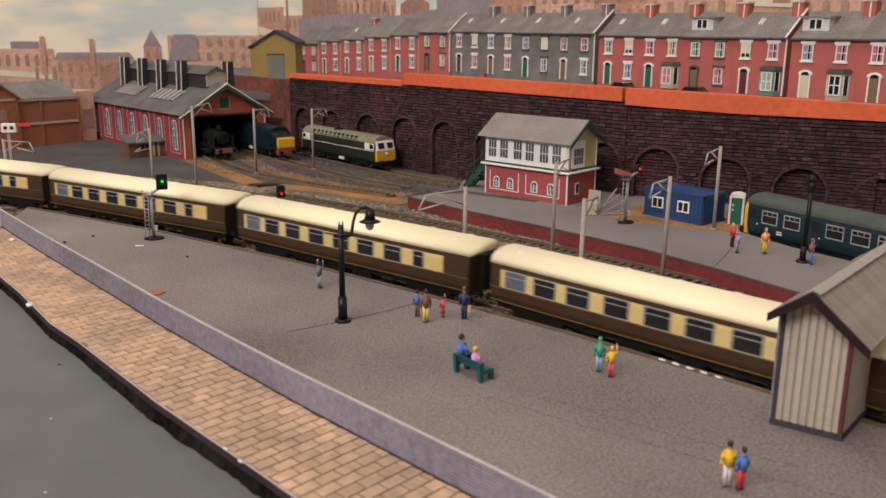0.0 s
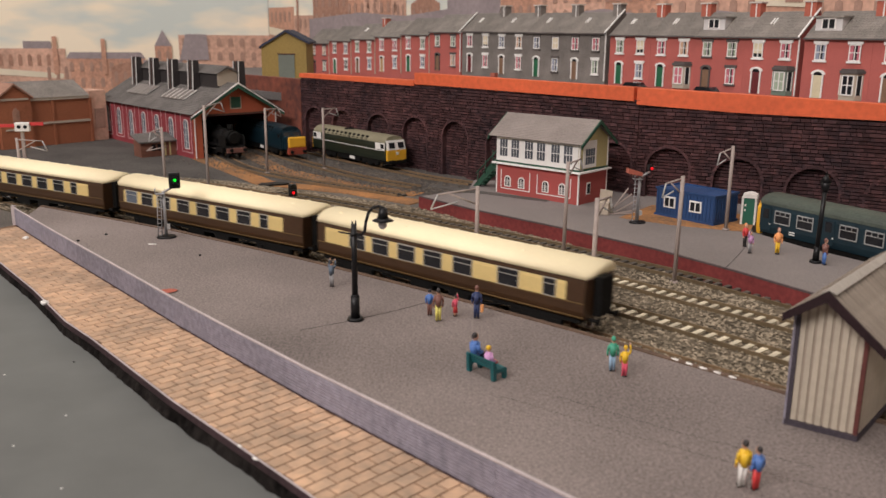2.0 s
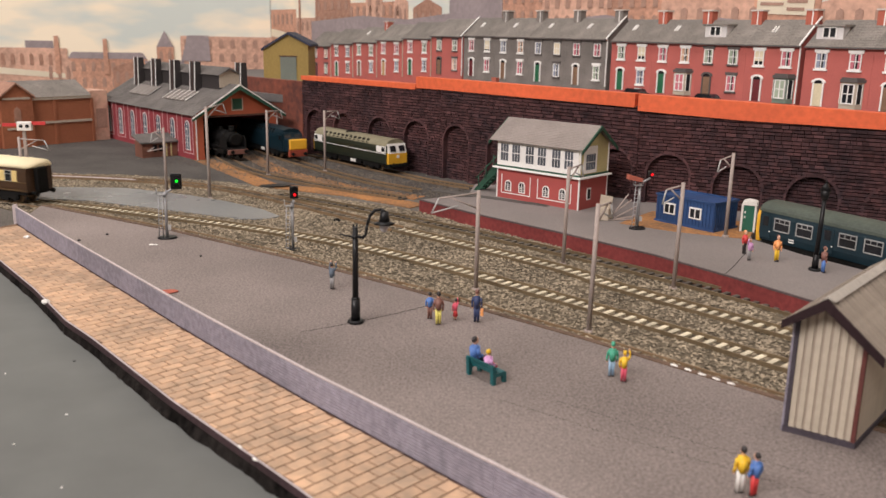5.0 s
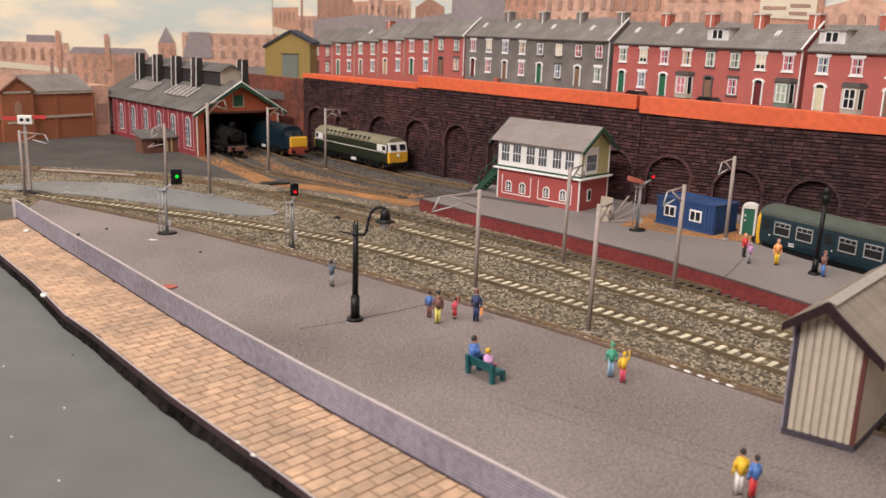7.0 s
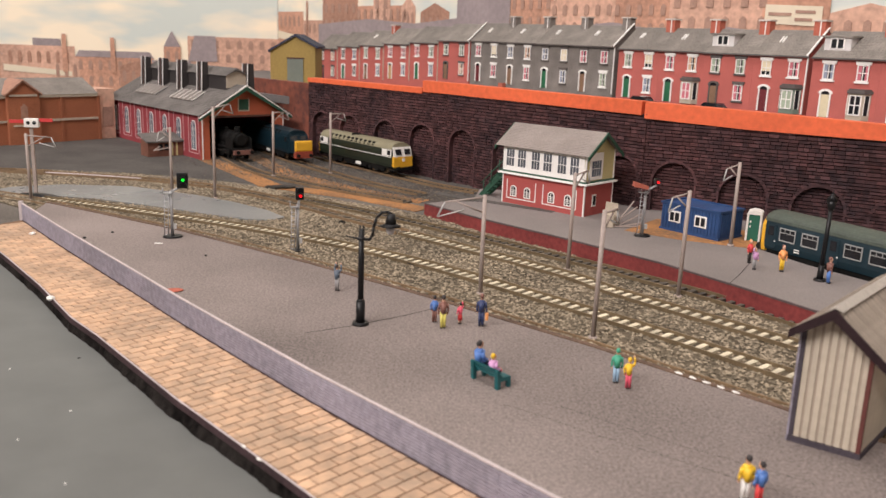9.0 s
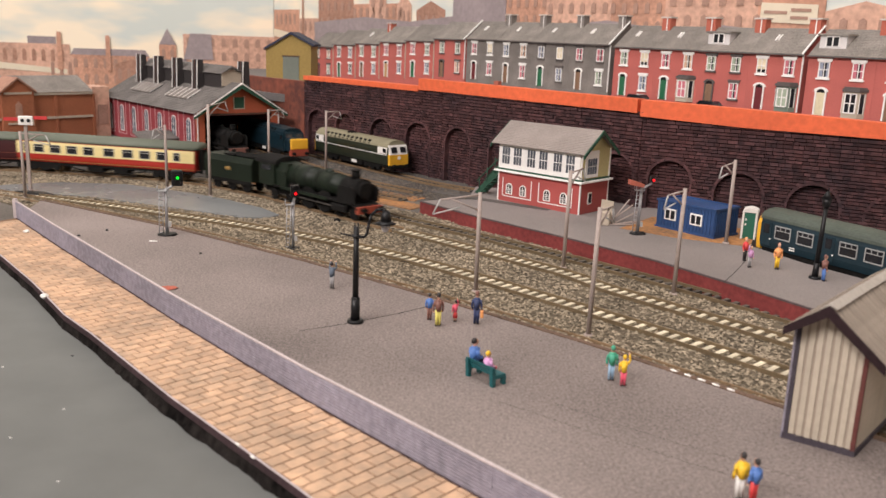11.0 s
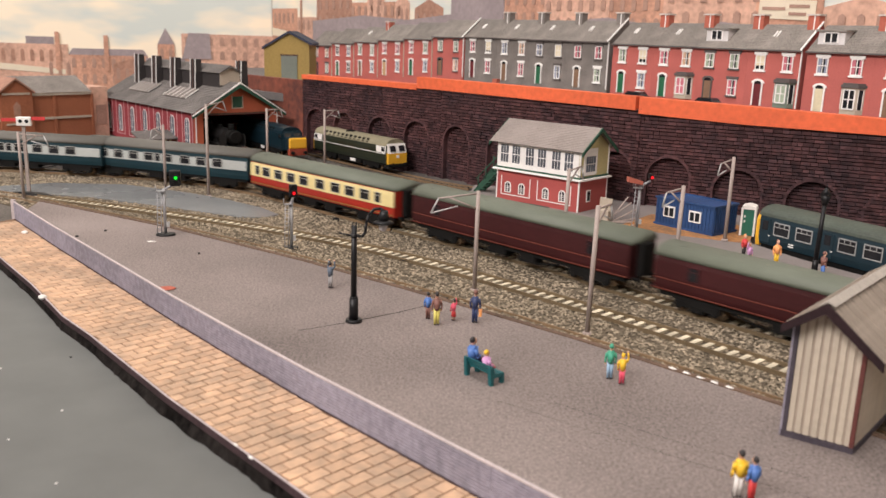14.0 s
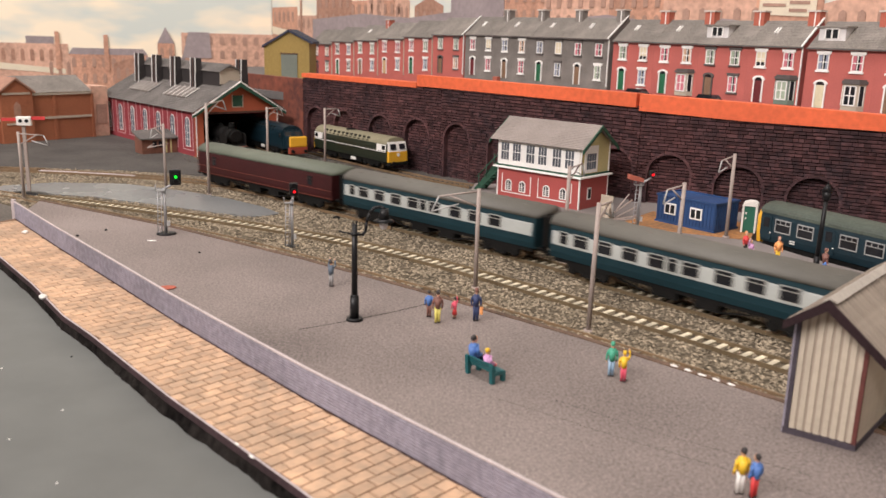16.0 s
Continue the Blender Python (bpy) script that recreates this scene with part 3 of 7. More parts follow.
def print_block(t, x0, x1, z0, z1, mat, layer, rows=0, cols=0, gable=0.0, roof=None):
    outline = [(x0, z0), (x1, z0), (x1, z1), ((x0 + x1) / 2, z1 + gable), (x0, z1)]
    b = print_shape(t, "printed_building", mat, outline, layer)
    if roof:
        print_shape(t, "printed_roof", roof, [(x0, z1), (x1, z1), (x1 - 6, z1 + 9), (x0 + 6, z1 + 9)], layer + 1)
    for r in range(rows):
        for c in range(cols):
            w, h = (x1 - x0) / cols, (z1 - z0) / rows
            cx, cz = x0 + (c + 0.5) * w, z0 + (r + 0.5) * h
            print_shape(b, "printed_window", PRINT_WINDOW, [(cx - 0.2 * w, cz - 0.3 * h), (cx + 0.2 * w, cz - 0.3 * h), (cx + 0.2 * w, cz + 0.2 * h), (cx, cz + 0.32 * h), (cx - 0.2 * w, cz + 0.2 * h)], layer + 2)
    return b


CORNER = terrace_point(903, 62)
RIGHT = board("backdrop_right", terrace_point(875, 62), terrace_point(-420, 62), "backdrop board with a printed hazy brick factory town", 28)
LEFT = board("backdrop_left", (CORNER[0] - 900, CORNER[1] - 225), (CORNER[0] - 1, CORNER[1] - 1), "backdrop board with printed sky, mills and chimneys")

# printed town: right board
print_block(RIGHT, -27, 52, 60, 136, PRINT_BRICK, 1, 0, 0, 0)
for i in range(5):
    print_shape(RIGHT, "printed_window", PRINT_WINDOW, [(-20 + i * 14, 116), (-14 + i * 14, 115), (-14 + i * 14, 128), (-17 + i * 14, 130), (-20 + i * 14, 129)], 3)
print_shape(RIGHT, "printed_sign", PRINT_SIGN, [(-27, 98), (52, 92), (52, 101), (-27, 109)], 3)
print_block(RIGHT, 52, 118, 60, 124, PRINT_PALE, 1, 3, 5, 0)
for x, z in ((64, 150), (112, 156)):
    print_shape(RIGHT, "printed_chimney", PRINT_SHADE, [(x - 3, 80), (x + 3, 80), (x + 2.2, z), (x - 2.2, z)], 4)
print_block(RIGHT, 110, 200, 70, 150, PRINT_SHADE, 2, 4, 5, 8)
print_block(RIGHT, 196, 316, 80, 142, PRINT_BRICK, 1, 3, 8, 0)
print_block(RIGHT, 238, 276, 90, 156, PRINT_PALE, 3, 3, 2, 10)
print_shape(RIGHT, "printed_roof", PRINT_ROOF, [(100, 60), (480, 60), (480, 122), (420, 128), (330, 121), (230, 126), (100, 119)], 6)
print_block(RIGHT, 410, 498, 90, 190, PRINT_ROOF, 4, 0, 0, 0)
print_block(RIGHT, 300, 330, 80, 140, PRINT_PALE, 3, 2, 3, 12)
print_block(RIGHT, 340, 395, 80, 134, PRINT_SHADE, 2, 2, 4, 10)
print_block(RIGHT, 498, 560, 80, 150, PRINT_BRICK, 2, 4, 5, 10)
print_block(RIGHT, 556, 640, 80, 143, PRINT_PALE, 3, 4, 6, 9)
print_block(RIGHT, 636, 700, 80, 158, PRINT_BRICK, 2, 5, 5, 14)
print_block(RIGHT, 700, 796, 80, 150, PRINT_PALE, 3, 4, 6, 0)
print_shape(RIGHT, "printed_roof", PRINT_ROOF, [(470, 60), (800, 60), (800, 117), (760, 121), (700, 117), (640, 124), (560, 119), (470, 123)], 7)
print_block(RIGHT, 788, 842, 80, 142, PRINT_BRICK, 4, 0, 0, 0)
s = print_shape(RIGHT, "printed_sign", PRINT_SIGN, [(791, 124), (837, 122), (837, 136), (791, 138)], 6)
for i, (a, b, z) in enumerate(((794, 813, 131), (816, 832, 132.5), (816, 830, 127))):
    print_shape(s, "lettering_bar", PRINT_WINDOW, [(a, z - 1.2), (b, z - 1.6), (b, z + 0.6), (a, z + 1.2)], 7)
print_block(RIGHT, 836, 905, 80, 130, PRINT_PALE, 3, 3, 5, 8)
print_block(RIGHT, 900, 1290, 60, 138, PRINT_BRICK, 2, 4, 16, 12)
# left board
print_block(LEFT, 540, 640, -5, 76, PRINT_PALE, 4, 0, 0, 0)
for i in range(7):
    x = 552 + i * 12.5
    print_shape(LEFT, "printed_window", PRINT_SHADE, [(x, 52), (x + 5, 52), (x + 5, 66), (x + 2.5, 69), (x, 66)], 6)
s = print_shape(LEFT, "printed_sign", PRINT_SIGN, [(545, 40), (635, 34), (635, 41), (545, 49)], 6)
print_block(LEFT, 585, 622, 70, 86, PRINT_ROOF, 3)
for x, z in ((626.5, 93), (691.5, 90)):
    print_shape(LEFT, "printed_chimney", PRINT_BRICK, [(x - 3.6, 40), (x + 3.6, 40), (x + 2.8, z), (x - 2.8, z)], 9)
print_block(LEFT, 640, 748, -5, 62, PRINT_BRICK, 4, 3, 8, 0, PRINT_ROOF)
print_block(LEFT, 610, 645, -5, 58, PRINT_PALE, 5, 2, 3, 10)
print_block(LEFT, 700, 750, -5, 50, PRINT_SHADE, 7, 2, 4, 8)
print_block(LEFT, 745, 800, -5, 60, PRINT_ROOF, 5)
print_block(LEFT, 762, 786, -5, 80, PRINT_BRICK, 6, 3, 2, 0)
print_shape(LEFT, "printed_spire", PRINT_ROOF, [(762, 80), (786, 80), (774, 103)], 7)
print_block(LEFT, 796, 928, -5, 96, PRINT_PALE, 4, 5, 8, 0)
print_shape(LEFT, "printed_roof", PRINT_ROOF, [(796, 60), (838, 60), (836, 97), (806, 97)], 8)
print_block(LEFT, 300, 545, -5, 62, PRINT_BRICK, 3, 3, 14, 8, PRINT_ROOF)
print_block(LEFT, 0, 305, -5, 70, PRINT_PALE, 3, 3, 14, 8)


def room():
    def slab(name, x0, x1, y0, y1, z0, z1, mat, label, cat):
        bm = bm_new()
        box(bm, x0, x1, y0, y1, z0, z1)
        structure(name, bm, mat, label, cat)
    slab("floor", -2100, 1300, -1750, 1800, -1050, -1000, CARPET, "dark carpeted room floor", "floor")
    slab("ceiling", -2100, 1300, -1750, 1800, 1450, 1500, ROOM_PAINT, "plain pale ceiling", "ceiling")
    slab("wall_north", -2100, 1300, 1800, 1850, -1000, 1450, ROOM_PAINT, "plain pale room wall", "wall")
    slab("wall_south", -2100, 1300, -1800, -1750, -1000, 1450, ROOM_PAINT, "plain pale room wall", "wall")
    slab("wall_west", -2150, -2100, -1750, 1800, -1000, 1450, ROOM_PAINT, "plain pale room wall", "wall")
    slab("wall_east", 1300, 1350, -1750, 1800, -1000, 1450, ROOM_PAINT, "plain pale room wall", "wall")


room()

# ---- the terraces above the wall ----
RED_BRICK = material("terrace_red_brick", (0.44, 0.115, 0.097), 0.85, vary=0.18, fine=1400, coarse=40)
GREY_STONE = material("terrace_grey_stone", (0.185, 0.165, 0.15), 0.9, vary=0.35, fine=1100, coarse=60, bump=0.3)
STONE_WHITE = material("white_painted_stone", (0.82, 0.80, 0.77), 0.7, vary=0.06)
STONE_DARK = material("dark_stone_lintel", (0.10, 0.085, 0.08), 0.85, vary=0.2)
BEIGE = material("beige_stone", (0.46, 0.39, 0.31), 0.8, vary=0.12)
PALE_CAP = material("pale_chimney_cap", (0.55, 0.48, 0.43), 0.8, vary=0.15)
DORMER = material("pale_dormer_boards", (0.62, 0.60, 0.59), 0.7, vary=0.1)
SAGE = material("dark_sage_paint", (0.16, 0.20, 0.16), 0.7, vary=0.12)
POT = material("orange_red_brick", (0.42, 0.115, 0.075), 0.85, vary=0.2, fine=900)
CURTAINS = {
    "dark": GLASS_DARK,
    "pink": material("pink_curtain", (0.55, 0.16, 0.20), 0.6, vary=0.2),
    "green": material("sage_curtain", (0.34, 0.40, 0.30), 0.6, vary=0.2),
    "cream": material("cream_blind", (0.72, 0.63, 0.45), 0.6, vary=0.08),
    "blue": material("blue_grey_curtain", (0.27, 0.30, 0.38), 0.6, vary=0.2),
    "peach": material("peach_curtain", (0.62, 0.40, 0.27), 0.6, vary=0.15),
}
DOORS = {
    "green": material("green_door", (0.02, 0.13, 0.06), 0.5, vary=0.1), "maroon": material("maroon_door", (0.14, 0.02, 0.025), 0.5, vary=0.1),
    "brown": material("brown_door", (0.22, 0.13, 0.08), 0.5, vary=0.15), "cream": material("cream_door", (0.66, 0.58, 0.40), 0.5, vary=0.08),
    "tan": material("tan_door", (0.48, 0.30, 0.14), 0.5, vary=0.1),
}


def sash_window(parent, x, z, w, h, curtain, lintel, frame_mat):
    """A sash window with curtains, glazing bars, lintel and sill. x, z: its lower middle."""
    bm = bm_new()
    box(bm, x - w / 2, x + w / 2, -0.25, 0.2, z, z + h)
    pane = part("window", bm, GLASS_DARK, parent)
    if curtain != "dark":
        bm = bm_new()
        if curtain == "cream":
            box(bm, x - w / 2 + 0.4, x + w / 2 - 0.4, -0.38, -0.2, z + h * 0.1 * random.randint(0, 4), z + h)
        else:
            box(bm, x - w / 2 + 0.4, x - w * 0.12, -0.38, -0.2, z, z + h)
            box(bm, x + w * 0.2, x + w / 2 - 0.4, -0.38, -0.2, z, z + h)
        part("curtain", bm, CURTAINS[curtain], pane)
    bm = bm_new()
    for a, b, c, d in ((-w / 2, -w / 2 + 0.7, 0, h), (w / 2 - 0.7, w / 2, 0, h), (-w / 2, w / 2, 0, 0.7), (-w / 2, w / 2, h - 0.6, h), (-w / 2, w / 2, h * 0.48, h * 0.48 + 0.55), (-0.25, 0.25, 0, h)):
        box(bm, x + a, x + b, -0.65, 0.0, z + c, z + d)
    part("window_frame", bm, frame_mat, pane)
    bm = bm_new()
    prism(bm, [(x - w / 2 - 1, z + h), (x + w / 2 + 1, z + h), (x + w / 2 + 1.3, z + h + 2.1), (x - w / 2 - 1.3, z + h + 2.1)], -0.9, 0.1, "y")
    part("lintel", bm, lintel, pane)
    bm = bm_new()
    box(bm, x - w / 2 - 0.8, x + w / 2 + 0.8, -1.1, 0.1, z - 1.2, z)
    part("window_sill", bm, lintel, pane)


def front_door(parent, x, h, mat, lintel):
    bm = bm_new()
    box(bm, x - 2.9, x + 2.9, -0.3, 0.2, 0, h)
    for a in (-1.5, 1.5):
        box(bm, x + a - 0.9, x + a + 0.9, -0.5, -0.2, 1.2, h * 0.45)
        box(bm, x + a - 0.9, x + a + 0.9, -0.5, -0.2, h * 0.52, h * 0.9)
    d = part("front_door", bm, mat, parent)
    bm = bm_new()
    prism(bm, [(x - 2.9, h), (x + 2.9, h), (x + 2.6, h + 1.4), (x + 1.2, h + 2.3), (x - 1.2, h + 2.3), (x - 2.6, h + 1.4)], -0.35, 0.1, "y")
    part("fanlight", bm, GLASS_DARK, d)
    bm = bm_new()
    for sgn in (-1, 1):
        box(bm, min(x + sgn * 2.9, x + sgn * 3.9), max(x + sgn * 2.9, x + sgn * 3.9), -0.8, 0.1, 0, h + 0.6)
    n = 8
    for i in range(n):
        a0, a1 = math.pi * i / n, math.pi * (i + 1) / n
        prism(bm, [(x + r * math.cos(q), h + 0.5 + 0.62 * r * math.sin(q)) for r, q in ((2.9, a0), (4.9, a0), (4.9, a1), (2.9, a1))], -0.9, 0.1, "y")
    part("door_surround", bm, lintel, d)


def bay_window(parent, x, h, mat, curtain):
    bm = bm_new()
    prism(bm, [(x - 7.5, 0), (x - 5, -4.5), (x + 5, -4.5), (x + 7.5, 0)], 0, h, "z")
    b = part("bay_window", bm, mat, parent)
    bm = bm_new()
    prism(bm, [(x - 8.6, 0.1), (x - 5.6, -5.6), (x + 5.6, -5.6), (x + 8.6, 0.1)], h, h + 1.8, "z")
    prism(bm, [(x - 7.6, 0.1), (x - 4.8, -4.6), (x + 4.8, -4.6), (x + 7.6, 0.1)], h + 1.8, h + 2.8, "z")
    part("bay_roof", bm, STONE_DARK, b)
    bm = bm_new()
    box(bm, x - 3.6, x + 3.6, -4.8, -4.4, 3.2, h - 1.2)
    part("window", bm, CURTAINS.get(curtain, GLASS_DARK), b)
    bm = bm_new()
    for a, c, d, e in ((-4, -3.2, 3, h - 1), (3.2, 4, 3, h - 1), (-4, 4, 3, 3.8), (-4, 4, h - 1.6, h - 1), (-0.35, 0.35, 3, h - 1), (-4, 4, h * 0.55, h * 0.55 + 0.6)):
        box(bm, x + a, x + c, -5.1, -4.6, d, e)
    for sgn in (-1, 1):
        prism(bm, [(x + sgn * 5.4, -4.2), (x + sgn * 5.7, -3.9), (x + sgn * 5.3, -3.6), (x + sgn * 5.1, -3.9)], 3, h - 1, "z")
        prism(bm, [(x + sgn * 7.0, -1.4), (x + sgn * 7.3, -1.1), (x + sgn * 6.9, -0.8), (x + sgn * 6.7, -1.1)], 3, h - 1, "z")
    part("window_frame", bm, STONE_WHITE, b)
    bm = bm_new()
    for sgn in (-1, 1):
        prism(bm, [(x + sgn * 5.55, -3.75), (x + sgn * 6.95, -1.35), (x + sgn * 6.6, -1.2), (x + sgn * 5.2, -3.6)], 3.2, h - 1.2, "z")
    part("side_pane", bm, GLASS_DARK, b)


def house(k, width, eave, wall, label, door, lower, upper, lintel=None, bay=None, chimney=True, dormer=False, lights=0, dark_lintels=(), pipe=False):
    """A two-storey terraced house whose right end lies k along the street. lower: the ground-floor curtain; upper: two curtains."""
    lintel = lintel or STONE_WHITE
    height = 38.5
    x0, y0 = terrace_point(k + 5.0 + width, 0)
    t = thing("terraced_house", x0, y0, eave - height, -52.3, label, "house", "terraced houses")
    bm = bm_new()
    box(bm, 0.05, width - 0.05, 0, 40, -8, height)
    prism(bm, [(0, height), (40, height), (20, height + 15.5)], 0.05, width - 0.05)
    w = part("wall", bm, wall, t)
    roof = bm_new()
    saw_roof(roof, 20, 22, height - 1.6, 17.8, 18, 0.4, 0, width)
    rf = part("roof", roof, SLATE, t)
    bm = bm_new()
    box(bm, 0, width, -2.6, -1.6, height - 1.7, height - 0.7)
    part("gutter", bm, STONE_DARK, t)
    if chimney:
        bm = bm_new()
        box(bm, width - 8.6, width - 0.6, 15.5, 22, height + 10, height + 22.0)
        c = part("chimney", bm, wall if wall is GREY_STONE else POT, rf)
        bm = bm_new()
        box(bm, width - 9.4, width + 0.2, 14.7, 22.8, height + 22.0, height + 23.1)
        part("chimney_cap", bm, PALE_CAP, c)
        bm = bm_new()
        box(bm, width - 4.2, width - 3.4, 15.2, 15.6, height + 10, height + 22.0)
        part("chimney_pipe", bm, STONE_WHITE, c)
    for i in range(lights):
        bm = bm_new()
        x = width * (0.3 + 0.12 * i)
        for s in (0, 4.2):
            prism(bm, [(9.0, height + 7.6), (13.5, height + 11.2), (13.2, height + 12.0), (8.7, height + 8.4)], x + s * 0.5, x + s * 0.5 + 0.9)
        part("skylight", bm, STONE_WHITE, rf)
    if dormer:
        bm = bm_new()
        x = width * 0.28
        box(bm, x - 9, x + 9, 4.5, 18, height + 3.4, height + 12)
        d = part("dormer", bm, DORMER, rf)
        bm = bm_new()
        box(bm, x - 10.4, x + 10.4, 3.0, 20, height + 12, height + 13.2)
        part("dormer_roof", bm, SLATE, d)
        bm = bm_new()
        box(bm, x - 4, x + 4, 4.2, 4.7, height + 5.5, height + 11)
        part("pane", bm, GLASS_DARK, d)
        bm = bm_new()
        for a, b in ((-4.8, -4), (4, 4.8), (-0.4, 0.4)):
            box(bm, x + a, x + b, 3.8, 4.4, height + 5, height + 11.4)
        box(bm, x - 4.8, x + 4.8, 3.8, 4.4, height + 11, height + 11.8)
        part("window_frame", bm, STONE_WHITE, d)
    xs = (width * 0.26, width * 0.76)
    for i in (0, 1):
        sash_window(w, xs[i], height - 14.6, 7.6, 10.2, upper[i], STONE_DARK if i in dark_lintels else lintel, STONE_WHITE)
    front_door(w, xs[0], 14.5, DOORS[door], STONE_DARK if 2 in dark_lintels else lintel)
    if bay:
        bay_window(w, xs[1], 16.5, bay, lower)
    else:
        sash_window(w, xs[1], 5.2, 7.4, 11.2, lower, STONE_DARK if 3 in dark_lintels else lintel, STONE_WHITE)
    if pipe:
        bm = bm_new()
        box(bm, width - 0.9, width - 0.1, -0.9, 0, 0, height - 1)
        part("downpipe", bm, BEIGE if pipe == "plain" else STONE_WHITE, w)
    if pipe and pipe != "plain":
        bm = bm_new()
        prism(bm, [(-2.8, height - 0.8), (20, height + 17.6), (20, height + 18.6), (-2.8, height + 0.3)], width - 0.6, width + 0.6)
        part("verge_board", bm, STONE_WHITE, rf)
    return t


RB = "red brick terraced house"
house(-90, 45, 99, RED_BRICK, RB + " and a brown door", "brown", "pink", ("pink", "pink"), lights=1)
house(-45, 45, 99, RED_BRICK, RB + ", beige bay window and cream door", "cream", "dark", ("blue", "pink"), bay=BEIGE, dormer=True)
house(3, 41, 99.3, RED_BRICK, RB + ", dark green bay window and maroon door", "maroon", "green", ("cream", "pink"), bay=SAGE, lights=1, pipe=True)
house(44, 41, 99.3, RED_BRICK, RB + " and a roof dormer", "brown", "pink", ("green", "green"), dormer=True, dark_lintels=(0, 1, 2, 3))
house(85, 41, 99.6, RED_BRICK, RB + ", beige bay window and green door", "green", "pink", ("pink", "peach"), bay=BEIGE, lights=1)
house(126, 41, 99.8, RED_BRICK, RB + " and a green door", "green", "blue", ("green", "cream"), lights=1)
GS = "grey stone terraced house, white lintels"
house(171, 46.5, 101, GREY_STONE, GS + " and a brown door", "brown", "green", ("pink", "pink"), lights=1, dark_lintels=(0, 1), pipe=True)
house(217.5, 46.5, 101.2, GREY_STONE, GS + " and a green door", "green", "blue", ("blue", "cream"), lights=1, dark_lintels=(0, 1, 3))
house(264, 46.5, 101.5, GREY_STONE, GS + " and a brown door", "brown", "pink", ("blue", "peach"), lights=1)
house(310.5, 46.5, 101.8, GREY_STONE, GS + " and a maroon door", "maroon", "pink", ("pink", "cream"), lights=1)
for k, e, d, lo, up, dk, ch in ((359, 101, "brown", "peach", ("green", "green"), (0, 1, 2, 3), False), (410, 98, "green", "blue", ("pink", "green"), (), False), (461, 95.5, "tan", "blue", ("pink", "pink"), (), False), (512, 92.5, "brown", "blue", ("green", "green"), (), True), (563, 90, "green", "dark", ("dark", "blue"), (), False), (614, 86.5, "maroon", "green", ("peach", "peach"), (0, 1, 2, 3), False)):
    house(k, 51, e, RED_BRICK, "red brick terraced house at the lower end, %s door" % d, d, lo, up, dark_lintels=dk, chimney=ch, lights=1 if k == 512 else 0, pipe=True if k == 359 else "plain")


def parked_car(k, back, colour_mat, label):
    x, y = terrace_point(k, back)
    t = thing("parked_car", x, y, 54, -52.3, label, "car")
    bm = bm_new()
    prism(bm, [(-14, 2), (14, 2), (14.3, 5), (13, 6.4), (7, 7.0), (-10, 7.0), (-14, 6.2)], -5.6, 5.6, "y")
    part("body", bm, colour_mat, t)
    bm = bm_new()
    prism(bm, [(-9.5, 7), (7, 7), (3.5, 10.2), (-6, 10.4)], -4.9, 4.9, "y")
    part("cabin", bm, GLASS_DARK, t)
    for x in (-8.5, 8.5):
        for y in (-5.2, 5.2):
            bm = bm_new()
            rod(bm, (x, y - 0.8, 2.1), (x, y + 0.8, 2.1), 2.1, seg=14)
            part("wheel", bm, BLACK, t)


parked_car(65, -16, SOOT, "small black car parked in front of the terrace")
parked_car(130, -16, SOOT, "dark car parked by the kerb of the terrace")


def road_cone_wall():
    bm = bm_new()
    box(bm, 0, 6, 0, 4, 0, 5)
    t = thing("planter", *terrace_point(290, -25), 60, -52.3, "small orange-red box on the upper street", "planter")
    part("box", bm, POT, t)


road_cone_wall()


# ---- railway buildings ----
SHED_RED = material("engine_shed_red_brick", (0.27, 0.038, 0.048), 0.85, vary=0.14, fine=1300, coarse=40)
SHED_ORANGE = material("engine_shed_orange_brick", (0.47, 0.115, 0.055), 0.85, vary=0.14, fine=1300, coarse=40)
FACTORY = material("brown_factory_brick", (0.33, 0.115, 0.055), 0.85, vary=0.2, fine=900, coarse=24)
GREEN_WOOD = material("dark_green_timber", (0.02, 0.075, 0.045), 0.7, vary=0.2)
MUSTARD = material("mustard_render", (0.31, 0.215, 0.065), 0.85, vary=0.12, fine=500, coarse=30)
PALE_YELLOW = material("pale_yellow_boards", (0.52, 0.45, 0.22), 0.8, vary=0.1)
BOX_RED = material("signal_box_red_brick", (0.38, 0.078, 0.07), 0.85, vary=0.12, fine=1300, coarse=40)
ROOF_WARM = material("warm_grey_slates", (0.26, 0.225, 0.205), 0.85, vary=0.2, fine=1200, coarse=60, island=0.12)
BROWN_WOOD = material("dark_brown_timber", (0.085, 0.04, 0.03), 0.8, vary=0.25)
LOUVRE = material("black_louvre", (0.03, 0.025, 0.025), 0.8, vary=0.2)
SHED_SLATE = material("sooty_slate", (0.135, 0.124, 0.116), 0.9, vary=0.4, fine=900, coarse=45, island=0.12, bump=0.4, spec=0.3)
PANEL_LINE = material("faded_pink_line", (0.56, 0.36, 0.36), 0.8, vary=0.2)
HUT_BROWN = material("dark_brown_boards", (0.17, 0.07, 0.045), 0.85, vary=0.3, fine=700, coarse=60)
SKYLIGHT = material("dusty_skylight_glass", (0.19, 0.165, 0.15), 0.35, vary=0.4, fine=500, coarse=90)


